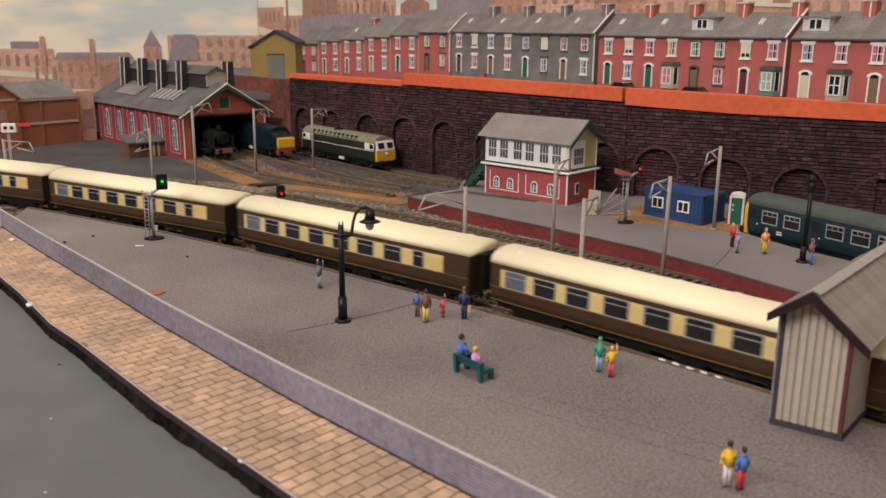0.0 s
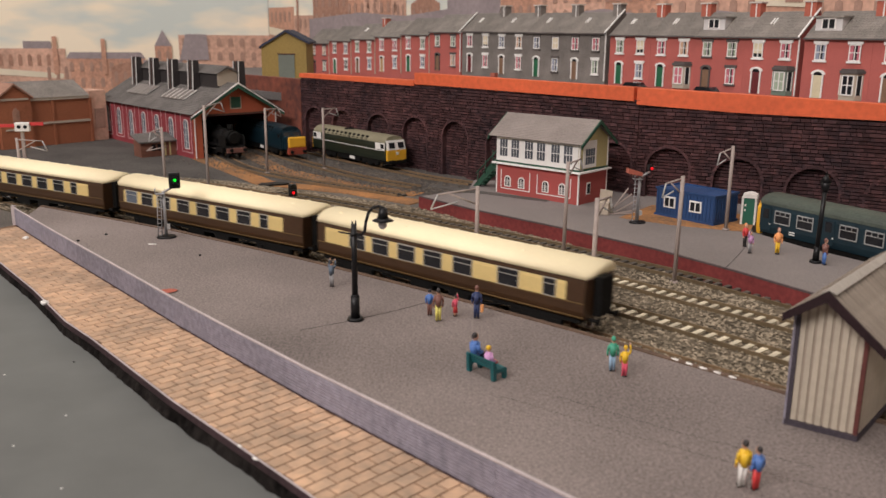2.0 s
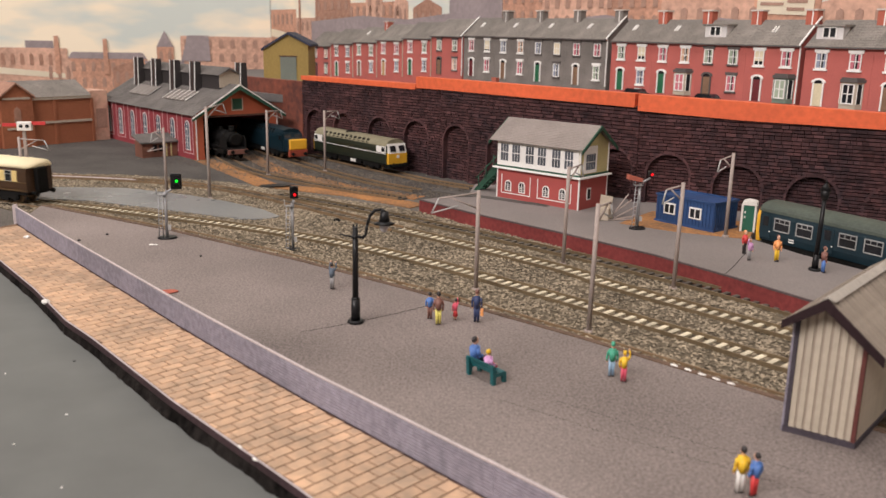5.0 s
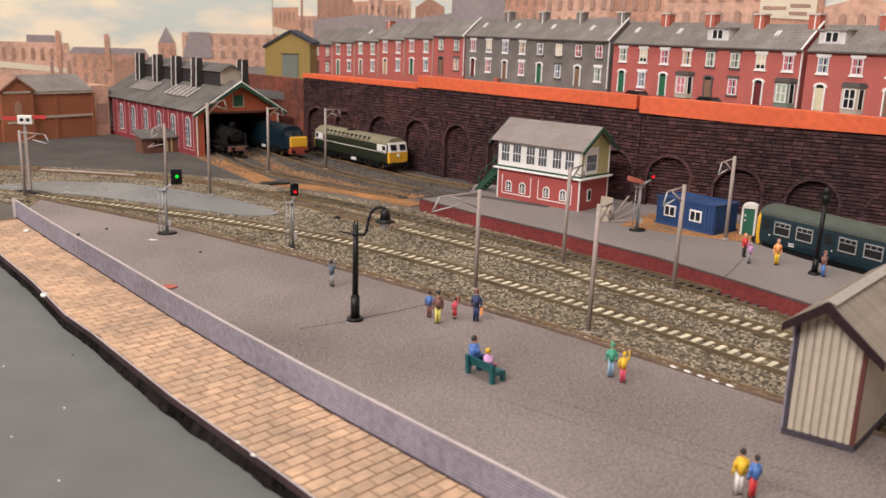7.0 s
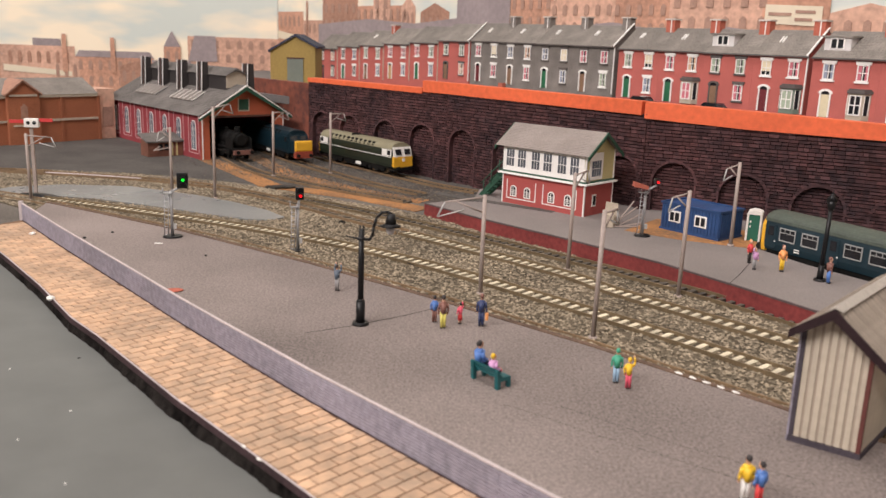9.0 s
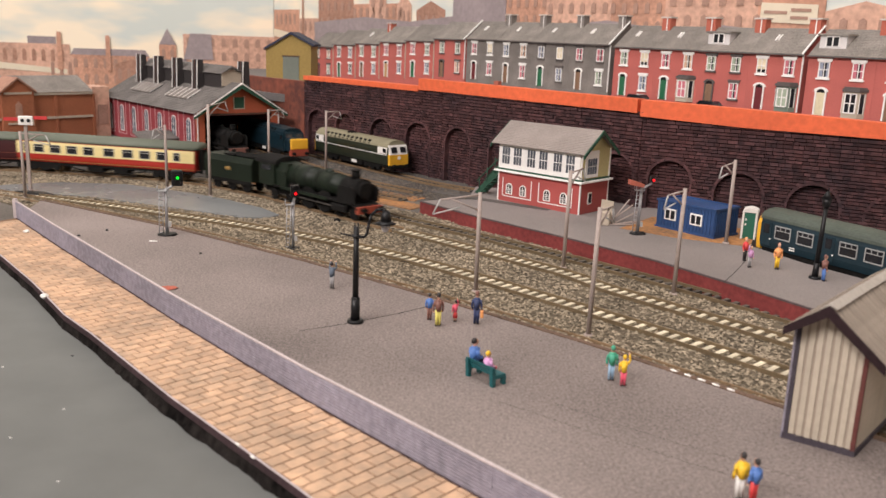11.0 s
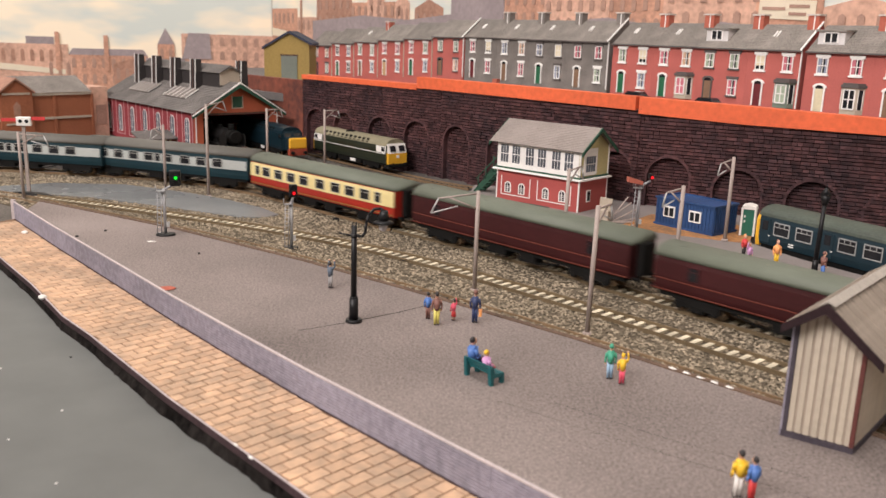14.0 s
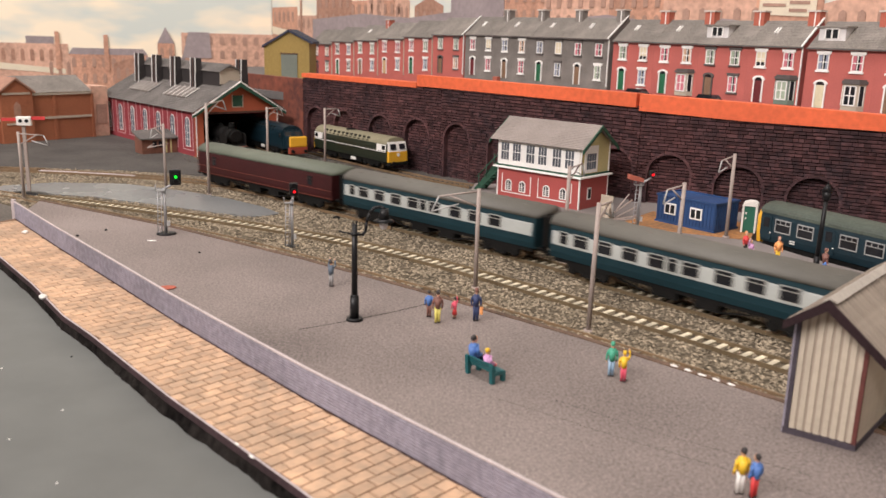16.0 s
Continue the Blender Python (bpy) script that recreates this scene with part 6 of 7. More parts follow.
    ob = tagged(new("figurine", me), label, "figurine", "platform figurines")
    ob.matrix_basis = pose(x / 1000, y / 1000, z / 1000, 0, 0, rz)


figure(-42, 313, 5.5, 150, 10.4, "grey", "slate", "dark", "grey painted miniature figure raising its arms", raised=2)
figure(-4, 280, 5.5, 170, 9.6, "brown", "blue", "dark", "small blue painted miniature figure in a group")
figure(-1, 274, 5.5, 190, 11.6, "paleyellow", "brown", "dark", "miniature figure in brown with yellow trousers")
figure(4.8, 279.5, 5.5, 200, 7.6, "red", "pinkred", "dark", "little red painted miniature child figure", raised=1, skirt=True)
figure(12, 277.5, 5.5, 170, 11.6, "navy", "navy", "brown", "miniature figure in a navy suit with a tan bag", bag="orange")
figure(10.0, 232.4, 6.9, 128, 12.6, "navy", "blue", "dark", "blue seated miniature figure on a green bench", seated=True)
figure(13.8, 228.0, 6.6, 128, 10.2, "pinkred", "lilac", "yellow", "lilac seated miniature child figure with yellow hair", seated=True)
figure(49.6, 231.5, 5.5, 175, 10.6, "lightblue", "green", "green", "miniature figure in green with light blue trousers")
figure(52.3, 227.5, 5.5, 160, 9.4, "pinkred", "yellow", "yellow", "yellow and pink miniature figure with a raised arm", raised=1)
figure(65.4, 167, 5.5, 185, 11.0, "white", "yellow", "dark", "miniature figure in yellow with white trousers")
figure(68.0, 165.8, 5.5, 200, 10.2, "red", "blue", "dark", "miniature figure in blue with red trousers")
figure(138.6, 382.5, 5.5, 30, 11, "dark", "red", "orange", "miniature figure in red on the far platform")
figure(136.8, 370.5, 5.5, 10, 10, "grey", "lilac", "dark", "stooping lilac miniature figure on the far platform", raised=1)
figure(148.5, 369, 5.5, 0, 12, "yellow", "orange", "brown", "orange and yellow miniature figure on the far platform")
figure(161.8, 351.5, 5.5, 90, 11.4, "blue", "brown", "brown", "brown and blue miniature figure leaning by a lamp")


def bench():
    t = thing("platform_bench", 8.0, 232.0, 5.5, -49, "teal green slatted platform bench with two figures on it", "bench")
    teal = material("teal_green_plastic", (0.01, 0.105, 0.115), 0.5, vary=0.15)
    for x in (0.4, 10.4):
        bm = bm_new()
        prism(bm, [(-0.8, 0), (0.3, 0), (0.4, 2.2), (3.2, 2.2), (3.4, 0), (4.4, 0), (4.3, 3.0), (0.2, 3.2), (-0.5, 5.6), (-1.2, 5.6)], x, x + 1.2)
        part("side_frame", bm, teal, t)
    for i in range(3):
        bm = bm_new()
        box(bm, 0.5, 11.5, 0.2 + i * 1.35, 1.3 + i * 1.35, 2.9, 3.3)
        part("seat_slat", bm, teal, t)
    for i in range(2):
        bm = bm_new()
        prism(bm, [(-0.1 - i * 0.4, 3.6 + i * 1.2), (0.3 - i * 0.4, 3.6 + i * 1.2), (-0.1 - i * 0.4, 4.6 + i * 1.2), (-0.5 - i * 0.4, 4.6 + i * 1.2)], 0.3, 11.7)
        part("back_slat", bm, teal, t)


bench()


def fence():
    t = tagged(new("corrugated_fence"), "lilac-grey corrugated sheet fence with a pale top rail", "fence")
    line = resample(FENCE_LINE[:8], 38)
    for a, b in zip(line, line[1:]):
        a, b = Vector(a), Vector(b)
        L = (b - a).length
        bm = bm_new()
        n = 20
        prof = []
        for i in range(n + 1):
            prof += [(-0.15 + (0.1 if i % 2 else -0.1), 0.1 + i * 8.6 / n)]
        prism(bm, prof + [(y + 0.5, z) for y, z in prof[::-1]], 0.05, L - 0.05)
        p = part("fence_panel", bm, FENCE, t)
        p.matrix_basis = pose(a.x / 1000, a.y / 1000, 0.005, 0, 0, math.degrees(math.atan2(b.y - a.y, b.x - a.x)))
        bm = bm_new()
        box(bm, 0, L, -0.3, 0.45, 8.7, 9.1)
        part("top_rail", bm, FENCE_TOP, p)
        bm = bm_new()
        box(bm, 0, L, -0.5, 0.2, 0.1, 0.35)
        part("foot_strip", bm, KERB, p)
    bm = bm_new()
    a = line[0]
    box(bm, a[0] - 0.9, a[0] + 0.9, a[1] - 0.9, a[1] + 0.9, 5, 14.8)
    part("end_post", bm, FENCE_TOP, t)


fence()

# ---- loose bits ----
def scrap(name, x, y, z, sx, sy, sz, mat, label, cat, rz=0):
    bm = bm_new()
    other = bmesh.new()
    bmesh.ops.create_icosphere(other, subdivisions=2, radius=1)
    rng = random.Random(int(abs(x * 7 + y)))
    for v in other.verts:
        v.co *= rng.uniform(0.75, 1.15)
    merge(bm, other, Matrix.Diagonal((sx, sy, sz, 1)))
    ob = tagged(part(name, bm, mat), label, cat)
    ob.matrix_basis = pose(x / 1000, y / 1000, z / 1000, 0, 0, rz)


scrap("white_pebble", -194, 386, 5.9, 1.5, 1.2, 0.9, WHITE, "small white plastic scrap on the pavement", "scrap")
scrap("white_pebble", -141.5, 290.5, 5.6, 1.5, 1.2, 1.0, WHITE, "white plastic scrap at the pavement edge", "scrap")
scrap("orange_scrap", -102.4, 304.5, 5.9, 4.2, 2.2, 0.7, POT, "orange card scrap behind the fence", "scrap", 30)
for x, y, r in ((-168, 382, 0.8), (-160, 395, 0.7), (-105, 358, 0.6)):
    scrap("dark_crumb", x, y, 5.8, r, r, 0.5, BLACK, "dark crumb of dirt on the platform", "scrap")
scrap("pale_flake", -132, 377, 5.7, 2.0, 0.8, 0.3, WHITE, "pale flake lying on the platform", "scrap")
for i in range(5):
    scrap("white_chip", 70 + i * 3.2, 240 - i * 3.3, 6.0, 1.3, 0.5, 0.35, WHITE, "white chip on the worn platform edge", "scrap", -45)
scrap("track_debris", -116, 580, -1.6, 12, 7, 1.1, BLACK, "dark heap of ash beside the yard track", "debris", 20)
scrap("point_motor", -252, 514, -1.4, 15, 5, 1.6, BLACK, "black point motor cover by the curve", "point motor", -10)
scrap("black_strip", -15, 382, -1.0, 7, 1.2, 0.6, BLACK, "black strip of wire lying in the ballast", "debris", -35)
for i, (x, y) in enumerate(((51, 533), (53, 512), (60, 505), (-60, 470), (-40, 500), (-110, 540))):
    scrap("ash_lump", x, y, 5.9 if x > 0 else -1.6, 2.2, 1.6, 1.4, SOOT, "lump of dark ash or coal", "debris")


for x, y in ((-129, 236.2), (-99.1, 209.2), (-104.6, 191.9), (-84, 172)):
    scrap("white_speck", x, y, 0.7, 0.35, 0.3, 0.2, WHITE, "tiny white speck on the grey road", "scrap")
scrap("dark_crumb", -113, 246.9, 0.7, 0.45, 0.35, 0.2, BLACK, "dark speck of dirt on the road", "scrap")
for x, y in ((-46.6, 183.2), (-41.7, 177.2)):
    scrap("white_chip", x, y, 5.75, 1.0, 0.4, 0.3, WHITE, "white chip on the worn kerb", "scrap", -48)
for x, y in ((48.2, 504.5), (55.8, 505.9)):
    scrap("weed_clump", x, y, 7.0, 1.2, 1.2, 2.2, ASH, "dark clump of dead weed before the signal box", "weed")


def wire(name, pts, z, r, mat, label):
    bm = bm_new()
    tube(bm, [(x, y, z) for x, y in pts], r, 5)
    tagged(part(name, bm, mat), label, "wire")


wire("lamp_wire", [(-46, 264), (-38, 269), (-29, 275), (-15, 286), (-3, 297)], 5.5, 0.13, BLACK, "thin black lamp wire lying on the platform")
wire("platform_joint", [(16, 214), (40, 196), (75, 172), (110, 150)], 5.42, 0.12, SOOT, "dark joint line in the platform surface")
wire("platform_joint", [(31, 214), (60, 192), (85, 176)], 5.42, 0.12, SOOT, "thin dark joint line in the platform surface")
wire("platform_joint", [(118, 345), (128, 362), (140, 384)], 5.45, 0.17, SOOT, "dark joint across the far platform")

# a heap of planks and a dumped crate by the signal box
t = thing("timber_heap", 86.6, 452.5, 5.5, -12, "heap of pale planks round a dumped cream crate", "timber heap")
bm = bm_new()
prism(bm, [(-3.4, 0), (3.2, 0), (3.9, 12.6), (-2.6, 13.4)], 1.6, 2.6, "y")
soft_box(bm, -2.6, 2.4, -2.6, 2.0, 0, 7.2, 0.5)
part("crate", bm, BEIGE, t)
for a, b in (((1, 3, 0.4), (14, 13, 9.5)), ((4, 1, 0.4), (17, 9, 7)), ((3, 5, 0.6), (12, 16, 12)), ((5, 0, 0.5), (18, 4, 3)), ((2, -1, 0.5), (15, 2, 0.9))):
    bm = bm_new()
    rod(bm, a, b, 0.42, seg=4, smooth=False)
    part("plank", bm, MAST, t)


# ---- locomotives and railcar ----
def diesel(name, x, y, rz, label, side, roof_mat, nose, stripe, cab, length=104, red_skirt=None, front=None, bonnet=0):
    """A bogie diesel: x forward, rails at z 0; the front cab faces +x."""
    t = thing(name, x, y, 0, rz, label, "diesel locomotive")
    h = length / 2
    bm = bm_new()
    prism(bm, [(-8.8, 6.5), (8.8, 6.5), (9.2, 9), (9.2, 17), (8.6, 20), (-8.6, 20), (-9.2, 17), (-9.2, 9)], -h + 2, h - 2.4)
    body = part("body", bm, side, t)
    bm = bm_new()
    prism(bm, [(8.9, 19.6), (8.2, 21.4), (6.2, 23.6), (3, 24.6), (-3, 24.6), (-6.2, 23.6), (-8.2, 21.4), (-8.9, 19.6)], -h + 3, h - 3.4)
    rf = part("roof", bm, roof_mat, t)
    for i in range(11):
        bm = bm_new()
        xx = -h + 18 + i * 6
        for sgn in (-1, 1):
            prism(bm, [(sgn * 8.75, 20.2), (sgn * 7.2, 23.2), (sgn * 6.9, 23.0), (sgn * 8.4, 20.0)], xx, xx + 3.4)
        part("roof_grille", bm, SOOT, rf)
    bm = bm_new()
    rod(bm, (-10, 0, 24.2), (-10, 0, 25.2), 4.2, 3.8, seg=18)
    part("roof_fan", bm, SOOT, rf)
    if bonnet:
        for e in (1, -1):
            bm = bm_new()
            soft_box(bm, *sorted((e * (h - 4), e * (h + bonnet - 1.6))), -7.6, 7.6, 6.4, 17.2, 1.3)
            nb = part("bonnet", bm, side, t)
            bm = bm_new()
            soft_box(bm, *sorted((e * (h + bonnet - 2.6), e * (h + bonnet))), -7.7, 7.7, 8.6, 17.4, 1.2)
            part("nose_end", bm, nose, nb, "orange-yellow nose end")
            bm = bm_new()
            box(bm, *sorted((e * (h + bonnet - 4), e * (h + bonnet + 0.4))), -7.5, 7.5, 3.4, 8.7)
            part("buffer_beam", bm, BEAM, nb)
            bm = bm_new()
            for yy in (-5.4, 5.4):
                rod(bm, (e * (h + bonnet), yy, 5.6), (e * (h + bonnet + 2.4), yy, 5.6), 1.3, seg=10)
            part("buffers", bm, SOOT, nb)
    for e in (1, -1):
        x0, x1 = e * (h - 2.4), e * h
        bm = bm_new()
        prism(bm, [(min(x0, x1), 6.5), (max(x0, x1), 6.5), (x1 - e * 0.0, 14.5) if e > 0 else (x0, 14.5), (x0, 14.5) if e > 0 else (x1, 14.5)], -8.4, 8.4, "y")
        part("nose_panel", bm, side if bonnet else nose, t, "" if bonnet else "yellow warning panel")
        bm = bm_new()
        prism(bm, sorted([(x1, 14.4), (x0 - e * 0.4, 14.4)]) + sorted([(x0 - e * 1.6, 21.4), (x0 + e * 0.3, 21.4)], reverse=True), -8.0, 8.0, "y")
        c = part("cab_front", bm, front or cab, t)
        for k in (-4.1, 4.1):
            bm = bm_new()
            w = 2.5
            prism(bm, sorted([(x1 - e * 0.4, 16), (x1 + e * 0.05, 16)]) + sorted([(x1 - e * 1.2, 20), (x1 - e * 1.7, 20)], reverse=True), k - w, k + w, "y")
            part("windscreen", bm, GLASS_DARK, c)
        for sgn in (-1, 1):
            bm = bm_new()
            xa, xb = sorted((e * (h - 3), e * (h - 15)))
            box(bm, xa, xb, sgn * 9.0 - 0.35, sgn * 9.0 + 0.35, 14.6, 19.4)
            cs = part("cab_side", bm, cab, t)
            bm = bm_new()
            xa, xb = sorted((e * (h - 4), e * (h - 8)))
            box(bm, xa, xb, sgn * 9.15 - 0.35, sgn * 9.15 + 0.35, 15.6, 18.8)
            part("side_window", bm, GLASS_DARK, cs)
        if bonnet:
            continue
        bm = bm_new()
        rod(bm, (x1, 0, 12), (x1 + e * 0.5, 0, 12), 1.3, seg=12)
        part("headcode_disc", bm, WHITE, t)
        bm = bm_new()
        box(bm, *sorted((x1 - e * 3, x1 + e * 0.6)), -8, 8, 4.2, 6.6)
        part("buffer_beam", bm, red_skirt or SOOT, t)
        bm = bm_new()
        for yy in (-5.8, 5.8):
            rod(bm, (x1, yy, 6.2), (x1 + e * 2.6, yy, 6.2), 0.7)
            rod(bm, (x1 + e * 2.6, yy, 6.2), (x1 + e * 3, yy, 6.2), 1.5)
        part("buffers", bm, SOOT, t)
    if stripe:
        for sgn in (-1, 1):
            bm = bm_new()
            box(bm, -h + 3, h - 3, sgn * 9.2 - 0.25, sgn * 9.2 + 0.25, 13.8, 14.2)
            part("body_stripe", bm, stripe, body)
    bm = bm_new()
    box(bm, -16, 16, -7.8, 7.8, 2.4, 6.6)
    box(bm, -h + 4, h - 4, -8, 8, 5, 6.8)
    part("underframe", bm, SOOT, t)
    bm = bm_new()
    soft_box(bm, 2, 9, -8.6, -7.6, 3, 5.4, 0.3)
    part("white_tank", bm, WHITE, t)
    for xx in (-h + 24, h - 24):
        bogie(t, xx)
    return t


BEAM = material("rusty_red_beam", (0.28, 0.05, 0.025), 0.7, vary=0.25)
OLIVE_ROOF = material("olive_grey_roof", (0.23, 0.21, 0.135), 0.7, vary=0.15)
NOSE = material("warning_yellow", (0.75, 0.40, 0.03), 0.45, vary=0.06)
DIESEL_GREEN = material("bronze_green_paint", (0.018, 0.024, 0.015), 0.35, vary=0.15)
diesel("diesel_locomotive", -70, 680, -50.5, "bronze green diesel locomotive with white cab and yellow panel", DIESEL_GREEN, OLIVE_ROOF, NOSE, WHITE, WHITE, 108)
DIESEL_BLUE = material("rail_blue_paint", (0.0065, 0.02, 0.029), 0.45, vary=0.2, spec=0.25)
diesel("diesel_locomotive", -153, 740, -56, "dark blue diesel locomotive with yellow nose leaving the shed", DIESEL_BLUE, DIESEL_BLUE, NOSE, None, DIESEL_BLUE, 102, bonnet=10)


def steam_engine(name, label, x, y, rz, green, beam):
    """A large tender engine without its tender: x forward, 92 long, middle at the origin."""
    t = thing(name, x, y, 0, rz, label, "steam locomotive")
    bm = bm_new()
    rod(bm, (-20, 0, 16.2), (6, 0, 16.0), 6.9, 6.6, seg=24)
    rod(bm, (6, 0, 16.0), (28, 0, 15.6), 6.6, 5.9, seg=24)
    boiler = part("boiler", bm, green, t)
    for xx in (-12, -2, 8, 18):
        bm = bm_new()
        r = 6.95 - max(0, (xx + 6)) * 0.03
        rod(bm, (xx, 0, 16.05), (xx + 0.7, 0, 16.05), r, seg=24)
        part("boiler_band", bm, SOOT, boiler)
    bm = bm_new()
    rod(bm, (28, 0, 15.6), (41, 0, 15.6), 6.1, 6.1, seg=24)
    rod(bm, (41, 0, 15.6), (42.4, 0, 15.6), 5.4, 4.2, seg=24)
    sb = part("smokebox", bm, SOOT, t)
    bm = bm_new()
    rod(bm, (34, 0, 21), (34, 0, 25.4), 2.6, 2.2, seg=16)
    rod(bm, (34, 0, 25.2), (34, 0, 26), 2.5, 2.5, seg=16)
    part("chimney", bm, SOOT, sb)
    bm = bm_new()
    ball(bm, (12, 0, 21.6), 3.2, 2.4, 2.6)
    part("dome", bm, green, boiler)
    bm = bm_new()
    box(bm, -30, 40, -8.6, 8.6, 8.6, 9.4)
    prism(bm, [(40, 9.4), (40, 8.6), (45, 6.4), (45, 7.2)], -8.6, 8.6, "y")
    part("running_plate", bm, SOOT, t)
    for sgn in (-1, 1):
        bm = bm_new()
        box(bm, -22, 20, sgn * 8.5 - 0.2, sgn * 8.5 + 0.2, 8.0, 9.8)
        part("valance", bm, green, t)
        bm = bm_new()
        prism(bm, [(28, 9.4), (43, 9.4), (43, 15.5), (40.5, 18), (30, 18)], sgn * 8.2 - 0.25, sgn * 8.2 + 0.25, "y")
        part("smoke_deflector", bm, SOOT, t)
        bm = bm_new()
        soft_box(bm, 24, 36, min(sgn * 5.5, sgn * 9), max(sgn * 5.5, sgn * 9), 3.6, 7.6, 0.6)
        part("cylinder", bm, SOOT, t)
        bm = bm_new()
        rod(bm, (-14, sgn * 7.4, 5.6), (14, sgn * 7.4, 5.4), 0.55, seg=6)
        rod(bm, (0, sgn * 7.9, 5.5), (26, sgn * 7.9, 5.6), 0.45, seg=6)
        part("connecting_rod", bm, DULL_ROD, t)
        bm = bm_new()
        box(bm, -40, -31, sgn * 8.6 - 0.25, sgn * 8.6 + 0.25, 17.5, 20.5)
        part("cab_window", bm, GLASS_DARK, t)
    bm = bm_new()
    box(bm, -43, -28, -8.6, 8.6, 8.6, 21.6)
    cab = part("cab", bm, green, t)
    bm = bm_new()
    prism(bm, arc_roof(9.2, 21.4, 25.6, 10), -46, -26)
    part("cab_roof", bm, SOOT, cab)
    bm = bm_new()
    prism(bm, [(-7.2, 9), (7.2, 9), (7.4, 18), (5.4, 22.6), (-5.4, 22.6), (-7.4, 18)], -28, -18)
    part("firebox", bm, green, t)
    bm = bm_new()
    box(bm, 44, 46, -8.4, 8.4, 4.4, 8.0)
    b = part("buffer_beam", bm, beam, t)
    bm = bm_new()
    for yy in (-5.8, 5.8):
        rod(bm, (46, yy, 6.6), (48.4, yy, 6.6), 0.8)
        rod(bm, (48.4, yy, 6.6), (48.9, yy, 6.6), 1.7)
    part("buffers", bm, SOOT, b)
    for xx, r in ((-14, 6.2), (0, 6.2), (14, 6.2), (27, 3.2), (39, 3.2), (-32, 3.4)):
        bm = bm_new()
        for yy in (-5.0, 5.0):
            rod(bm, (xx, yy - 0.7, r), (xx, yy + 0.7, r), r, seg=20)
        rod(bm, (xx, -5, r), (xx, 5, r), 0.7)
        part("wheelset", bm, SOOT, t)
    bm = bm_new()
    box(bm, -44, 40, -3.6, 3.6, 4, 9)
    part("frame", bm, SOOT, t)
    return t


def tender():
    t = thing("tender", 0, 0, 0, 0, "dark green six-wheel tender with a small crest", "tender", "mixed passenger train")
    bm = bm_new()
    prism(bm, [(-8.6, 7.4), (8.6, 7.4), (8.9, 18), (7.2, 21.6), (-7.2, 21.6), (-8.9, 18)], -22, 21)
    b = part("body", bm, LOCO_GREEN, t)
    bm = bm_new()
    other = bmesh.new()
    bmesh.ops.create_grid(other, x_segments=14, y_segments=8, size=1)
    rng = random.Random(8)
    for v in other.verts:
        v.co.z = rng.uniform(0, 0.5)
    merge(bm, other, Matrix.Translation((6, 0, 21.7)) @ Matrix.Diagonal((13, 6.2, 2.6, 1)))
    part("coal", bm, SOOT, t)
    for sgn in (-1, 1):
        bm = bm_new()
        ball(bm, (0, sgn * 8.85, 14), 2.6, 0.25, 1.3)
        part("crest", bm, GOLD, b)
        bm = bm_new()
        box(bm, -21, 20, sgn * 8.0 - 0.3, sgn * 8.0 + 0.3, 5.2, 7.6)
        part("side_frame", bm, SOOT, t)
    for xx in (-14, 0, 13):
        bm = bm_new()
        for yy in (-5, 5):
            rod(bm, (xx, yy - 0.7, 3.6), (xx, yy + 0.7, 3.6), 3.6, seg=16)
        rod(bm, (xx, -5, 3.6), (xx, 5, 3.6), 0.6)
        part("wheelset", bm, SOOT, t)
    return t


EXPRESS = tagged(steam_engine("steam_locomotive", "dark green express steam locomotive with red buffer beam", 0, 0, 0, LOCO_GREEN, BEAM), group="mixed passenger train")
enlarge(EXPRESS, 1.085)
ENGINES = [(enlarge(tender(), 1.06), 31, 13), (EXPRESS, 108.5, 14)]
# black iron, darkened further to stand for the shade inside the shed
IRON = material("shaded_black_iron", (0.0085, 0.008, 0.008), 0.7, vary=0.4, spec=0.12)
steam_engine("steam_locomotive", "grimy black steam locomotive standing in the shed doorway, darkened for shade", -196, 725, -52, IRON, PAINTS["brown"])


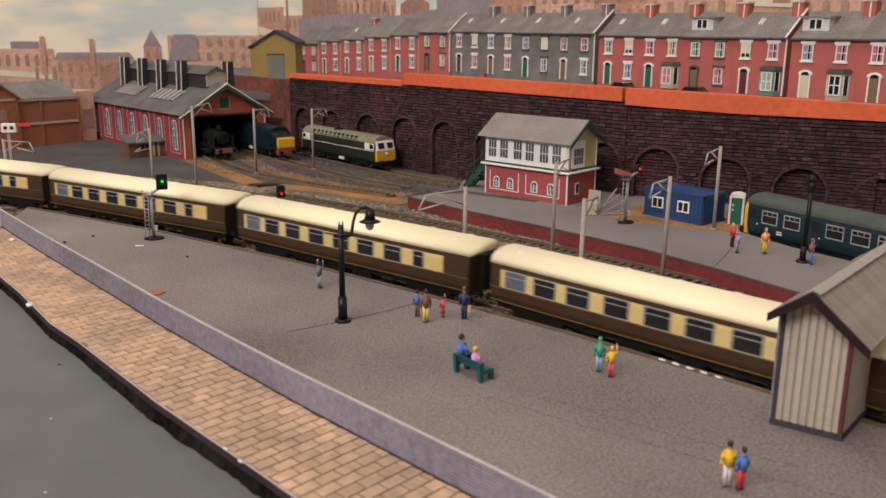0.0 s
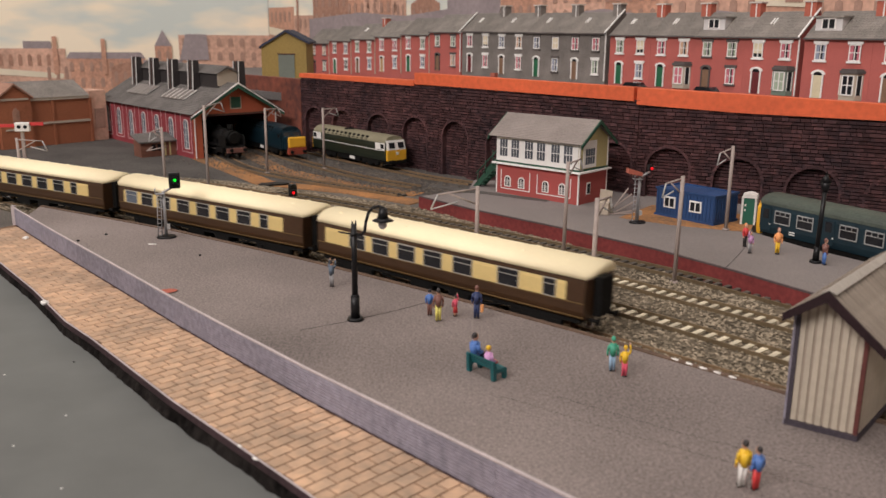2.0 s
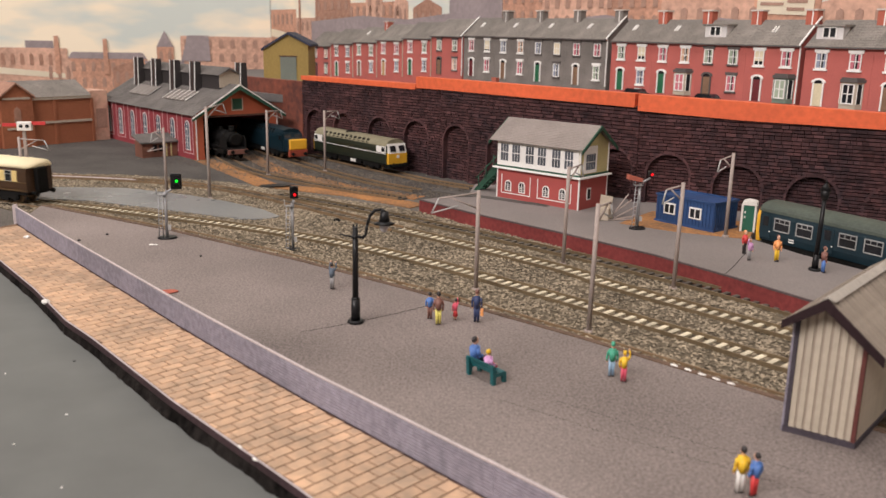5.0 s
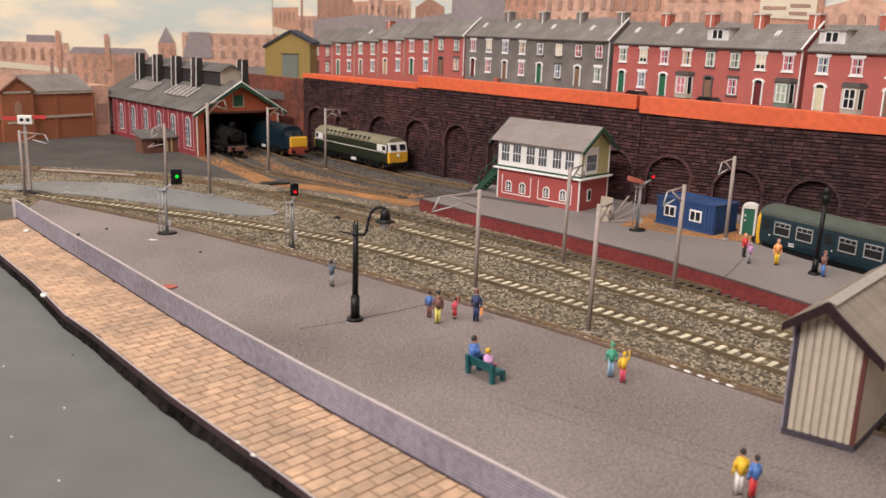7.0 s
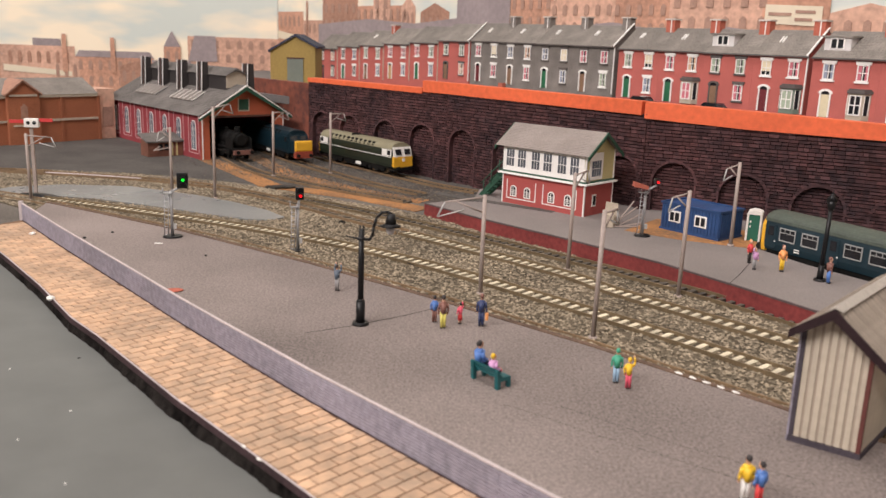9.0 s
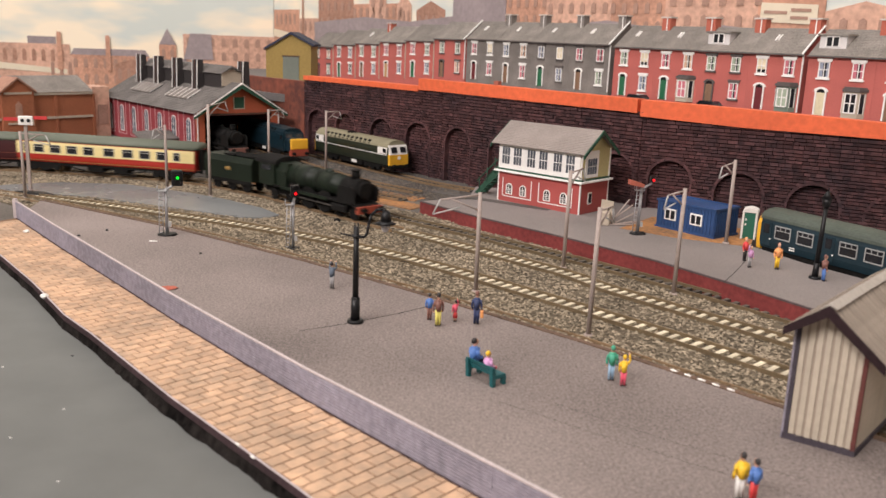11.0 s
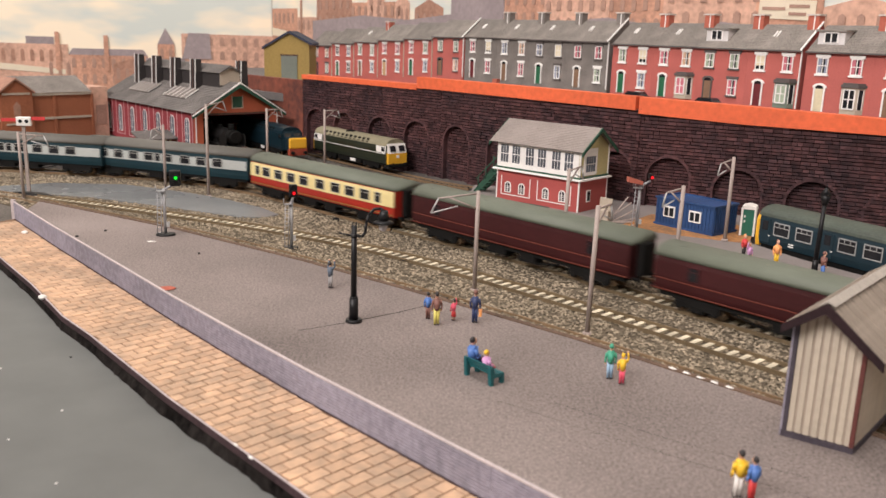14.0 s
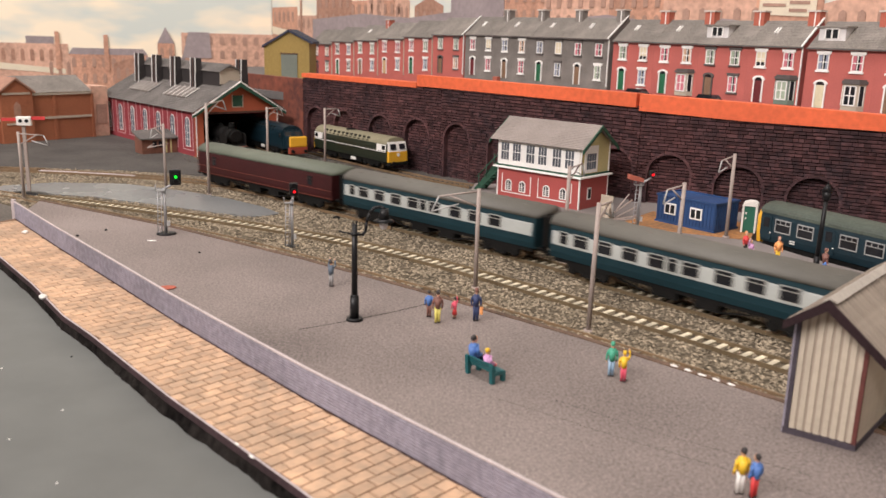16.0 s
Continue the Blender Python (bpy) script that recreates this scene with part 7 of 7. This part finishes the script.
def railcar():
    """A two-tone diesel railcar at the bay platform; its yellow end faces up the line."""
    t = thing("diesel_railcar", 0, 0, 0, 0, "blue-green diesel railcar with yellow end and grey-green roof", "railcar")
    blue = material("blue_green_paint", (0.0055, 0.023, 0.034), 0.5, vary=0.2)
    dull = material("dull_window_frame", (0.34, 0.34, 0.33), 0.5, vary=0.15)
    roof = material("dark_grey_green_roof", (0.062, 0.078, 0.062), 0.7, vary=0.25)
    h = 64
    bm = bm_new()
    prism(bm, [(-8.7, 6.8), (8.7, 6.8), (9.4, 10), (9.4, 18.5), (9.0, 20.8), (-9.0, 20.8), (-9.4, 18.5), (-9.4, 10)], -h + 2, h)
    b = part("body", bm, blue, t)
    bm = bm_new()
    prism(bm, arc_roof(9.3, 20.6, 25.2, 14), -h + 1.2, h)
    part("roof", bm, roof, t)
    bm = bm_new()
    prism(bm, [(-8.7, 5.6), (8.7, 5.6), (9.3, 10), (9.3, 18.5), (7.5, 22), (4, 23.8), (-4, 23.8), (-7.5, 22), (-9.3, 18.5), (-9.3, 10)], -h, -h + 2.2)
    f = part("yellow_end", bm, NOSE, t)
    for k in (-5.4, 0, 5.4):
        bm = bm_new()
        box(bm, -h - 0.3, -h + 0.3, k - 2, k + 2, 15, 20)
        part("windscreen", bm, GLASS_DARK, f)
    for sgn in (-1, 1):
        for i, x in enumerate((-49, -36.5, -14, -1.5, 11, 23.5, 36)):
            bm = bm_new()
            box(bm, x - 4.3, x + 4.3, sgn * 9.35 - 0.2, sgn * 9.35 + 0.2, 12.4, 18.6)
            w = part("window", bm, GLASS_DARK, b)
            bm = bm_new()
            y0, y1 = sgn * 9.4 - 0.35, sgn * 9.4 + 0.35
            for a, c, d, e in ((-4.4, 4.4, 18.2, 18.7), (-4.4, 4.4, 12.3, 12.8), (-4.5, -4.05, 12.5, 18.5), (4.05, 4.5, 12.5, 18.5), (-4.2, 4.2, 16.3, 16.6), (-1.6, -1.35, 16.4, 18.4), (1.35, 1.6, 16.4, 18.4)):
                box(bm, x + a, x + c, y0, y1, d, e)
            part("window_frame", bm, dull, w)
        for x in (-58.5, -24):
            bm = bm_new()
            box(bm, x - 3, x + 3, sgn * 9.35 - 0.2, sgn * 9.35 + 0.25, 8, 19.5)
            d = part("door", bm, blue, b)
            bm = bm_new()
            box(bm, x - 1.6, x + 1.6, sgn * 9.5 - 0.2, sgn * 9.5 + 0.25, 14, 18.5)
            part("door_window", bm, GLASS_DARK, d)
            bm = bm_new()
            box(bm, x + 2.3, x + 3.0, sgn * 9.55 - 0.2, sgn * 9.55 + 0.25, 11.2, 11.8)
            part("door_handle", bm, WHITE, d)
        bm = bm_new()
        box(bm, -44.5, -41.5, sgn * 9.4 - 0.2, sgn * 9.4 + 0.25, 8.4, 8.9)
        box(bm, -44.5, -41.5, sgn * 9.4 - 0.2, sgn * 9.4 + 0.25, 9.5, 10.0)
        part("white_emblem", bm, WHITE, b)
    bm = bm_new()
    box(bm, -h + 3, h - 2, -8, 8, 3.6, 7)
    part("underframe", bm, SOOT, t)
    for x in (-44, 44):
        bogie(t, x)
    a = math.atan2(-0.866, 0.5)
    cx, cy = 153.5 + 0.5 * h + 0.866 * 9.8, 411.5 - 0.866 * h + 0.5 * 9.8
    t.matrix_basis = pose(cx / 1000, cy / 1000, 0, 0, 0, math.degrees(a))


railcar()
# ---- paving bricks, last: the nearest stretch brick by brick ----
def paving():
    bed = bpy.data.objects["pavement"]
    lay = 46.4
    u, v = Vector((math.cos(radians(lay)), math.sin(radians(lay)))), Vector((math.sin(radians(lay)), -math.cos(radians(lay))))

    def across(line):
        q = sorted((Vector(p).dot(v), Vector(p).dot(u)) for p in resample(line, 3))
        return [a for a, _ in q], [b for _, b in q]
    kv, ku = across(KERB_LINE)
    fv, fu = across(FENCE_LINE)
    bl, bw, rng = 5.94, 3.82, random.Random(11)
    bm = bm_new()
    x1, y1, g = bl / 2 - 0.24, bw / 2 - 0.21, 0.1
    lo = [bm.verts.new((x, y, 0)) for x, y in ((-x1, -y1), (x1, -y1), (x1, y1), (-x1, y1))]
    mid = [bm.verts.new((x, y, 0.38)) for x, y in ((-x1, -y1), (x1, -y1), (x1, y1), (-x1, y1))]
    hi = [bm.verts.new((x, y, 0.5)) for x, y in ((-x1 + g, -y1 + g), (x1 - g, -y1 + g), (x1 - g, y1 - g), (-x1 + g, y1 - g))]
    bm.faces.new(hi)
    for i in range(4):
        j = (i + 1) % 4
        bm.faces.new((lo[i], lo[j], mid[j], mid[i]))
        bm.faces.new((mid[i], mid[j], hi[j], hi[i]))
    first = part("paving_brick", bm, PAVER, bed)
    rest, made, row = bm_new(), 0, 0
    rows = int((min(kv[-1], fv[-1]) - max(kv[0], fv[0])) / bw)
    top_v = min(kv[-1], fv[-1])
    for row in range(rows):
        vc = top_v - (row + 0.5) * bw
        u0, u1 = np.interp(vc, kv, ku) + 0.9, np.interp(vc, fv, fu) - 0.6
        s = math.floor(u0 / bl) * bl + (bl / 2 if row % 2 else 0) - bl - 0.6
        while s < u1:
            a, b = max(s, u0), min(s + bl, u1)
            if b - a > 0.7:
                c = u * ((a + b) / 2) + v * vc
                m = pose(c.x / 1000, c.y / 1000, (5.0 + rng.uniform(-0.28, -0.2)) / 1000, rng.uniform(-0.3, 0.3), rng.uniform(-0.3, 0.3), lay) @ Matrix.Diagonal(((b - a) / bl, 1, 1, 1))
                near = c.y < 268 and c.y > 140
                if near and made < 295:
                    o = first if made == 0 else same(first, "paving_brick", bed)
                    o.matrix_basis = m
                    made += 1
                else:
                    o = bmesh.new()
                    o.from_mesh(first.data)
                    mm = Matrix.Translation(m.translation * 1000) @ m.to_3x3().to_4x4()
                    bmesh.ops.scale(o, vec=(1000, 1000, 1000), verts=o.verts[:])
                    merge(rest, o, mm)
            s += bl
    tagged(part("paving_bricks_beyond", rest, PAVER, bed), "further buff paving bricks", kind="stuff")


paving()


# ---- what moves: both trains along their lines ----
def riding(line, s, half):
    """The pose of a vehicle whose middle is s along the line and whose bogies stand half either side; its front looks back along the line."""
    a, b = line.at(s - half), line.at(s + half)
    m = (a + b) / 2
    return pose(m[0] / 1000, m[1] / 1000, 0, 0, 0, math.degrees(math.atan2(a[1] - b[1], a[0] - b[0])))


def run_out(t):
    """How far the last coach's tail has gone along the near line at t, in millimetres; off the picture it slows to a stand."""
    s0 = T1.near(98.6, 230.7) + 4.0
    return s0 + 121.5 * (min(t, 7.0) - 1.5) + (121.5 * 2.0 * (1 - (1 - min(1, (t - 7.0) / 4.0)) ** 2) if t > 7 else 0)


def run_in(t):
    """Where the front of the first coach is along the far line; it waits off the picture and gathers speed."""
    s0 = T2.near(66, 357) - 4
    if t < 8.6:
        t = 8.6
    if t < 9.0:
        return s0 + 209.0 * (3.5 + 0.2 * (1 - ((t - 8.6) / 0.4) ** 2))
    return s0 - (209.0 if t < 12.5 else 215.0) * (t - 12.5) + 4.8 * max(0.0, t - 12.5) ** 2


def motions():
    times = [0.25 * i for i in range(65)]
    for i, c in enumerate(PULLMANS):
        walk(c, [(t, riding(T1, run_out(t) + COACH_L / 2 + 144.0 * i, 46)) for t in times])
    for i, c in enumerate(MIXED):
        walk(c, [(t, riding(T2, run_in(t) + COACH_L / 2 + 145.5 * i + LAG[i], 46)) for t in times])
    for c, middle, half in ENGINES:
        walk(c, [(t, riding(T2, run_in(t) - middle, half)) for t in times])


motions()
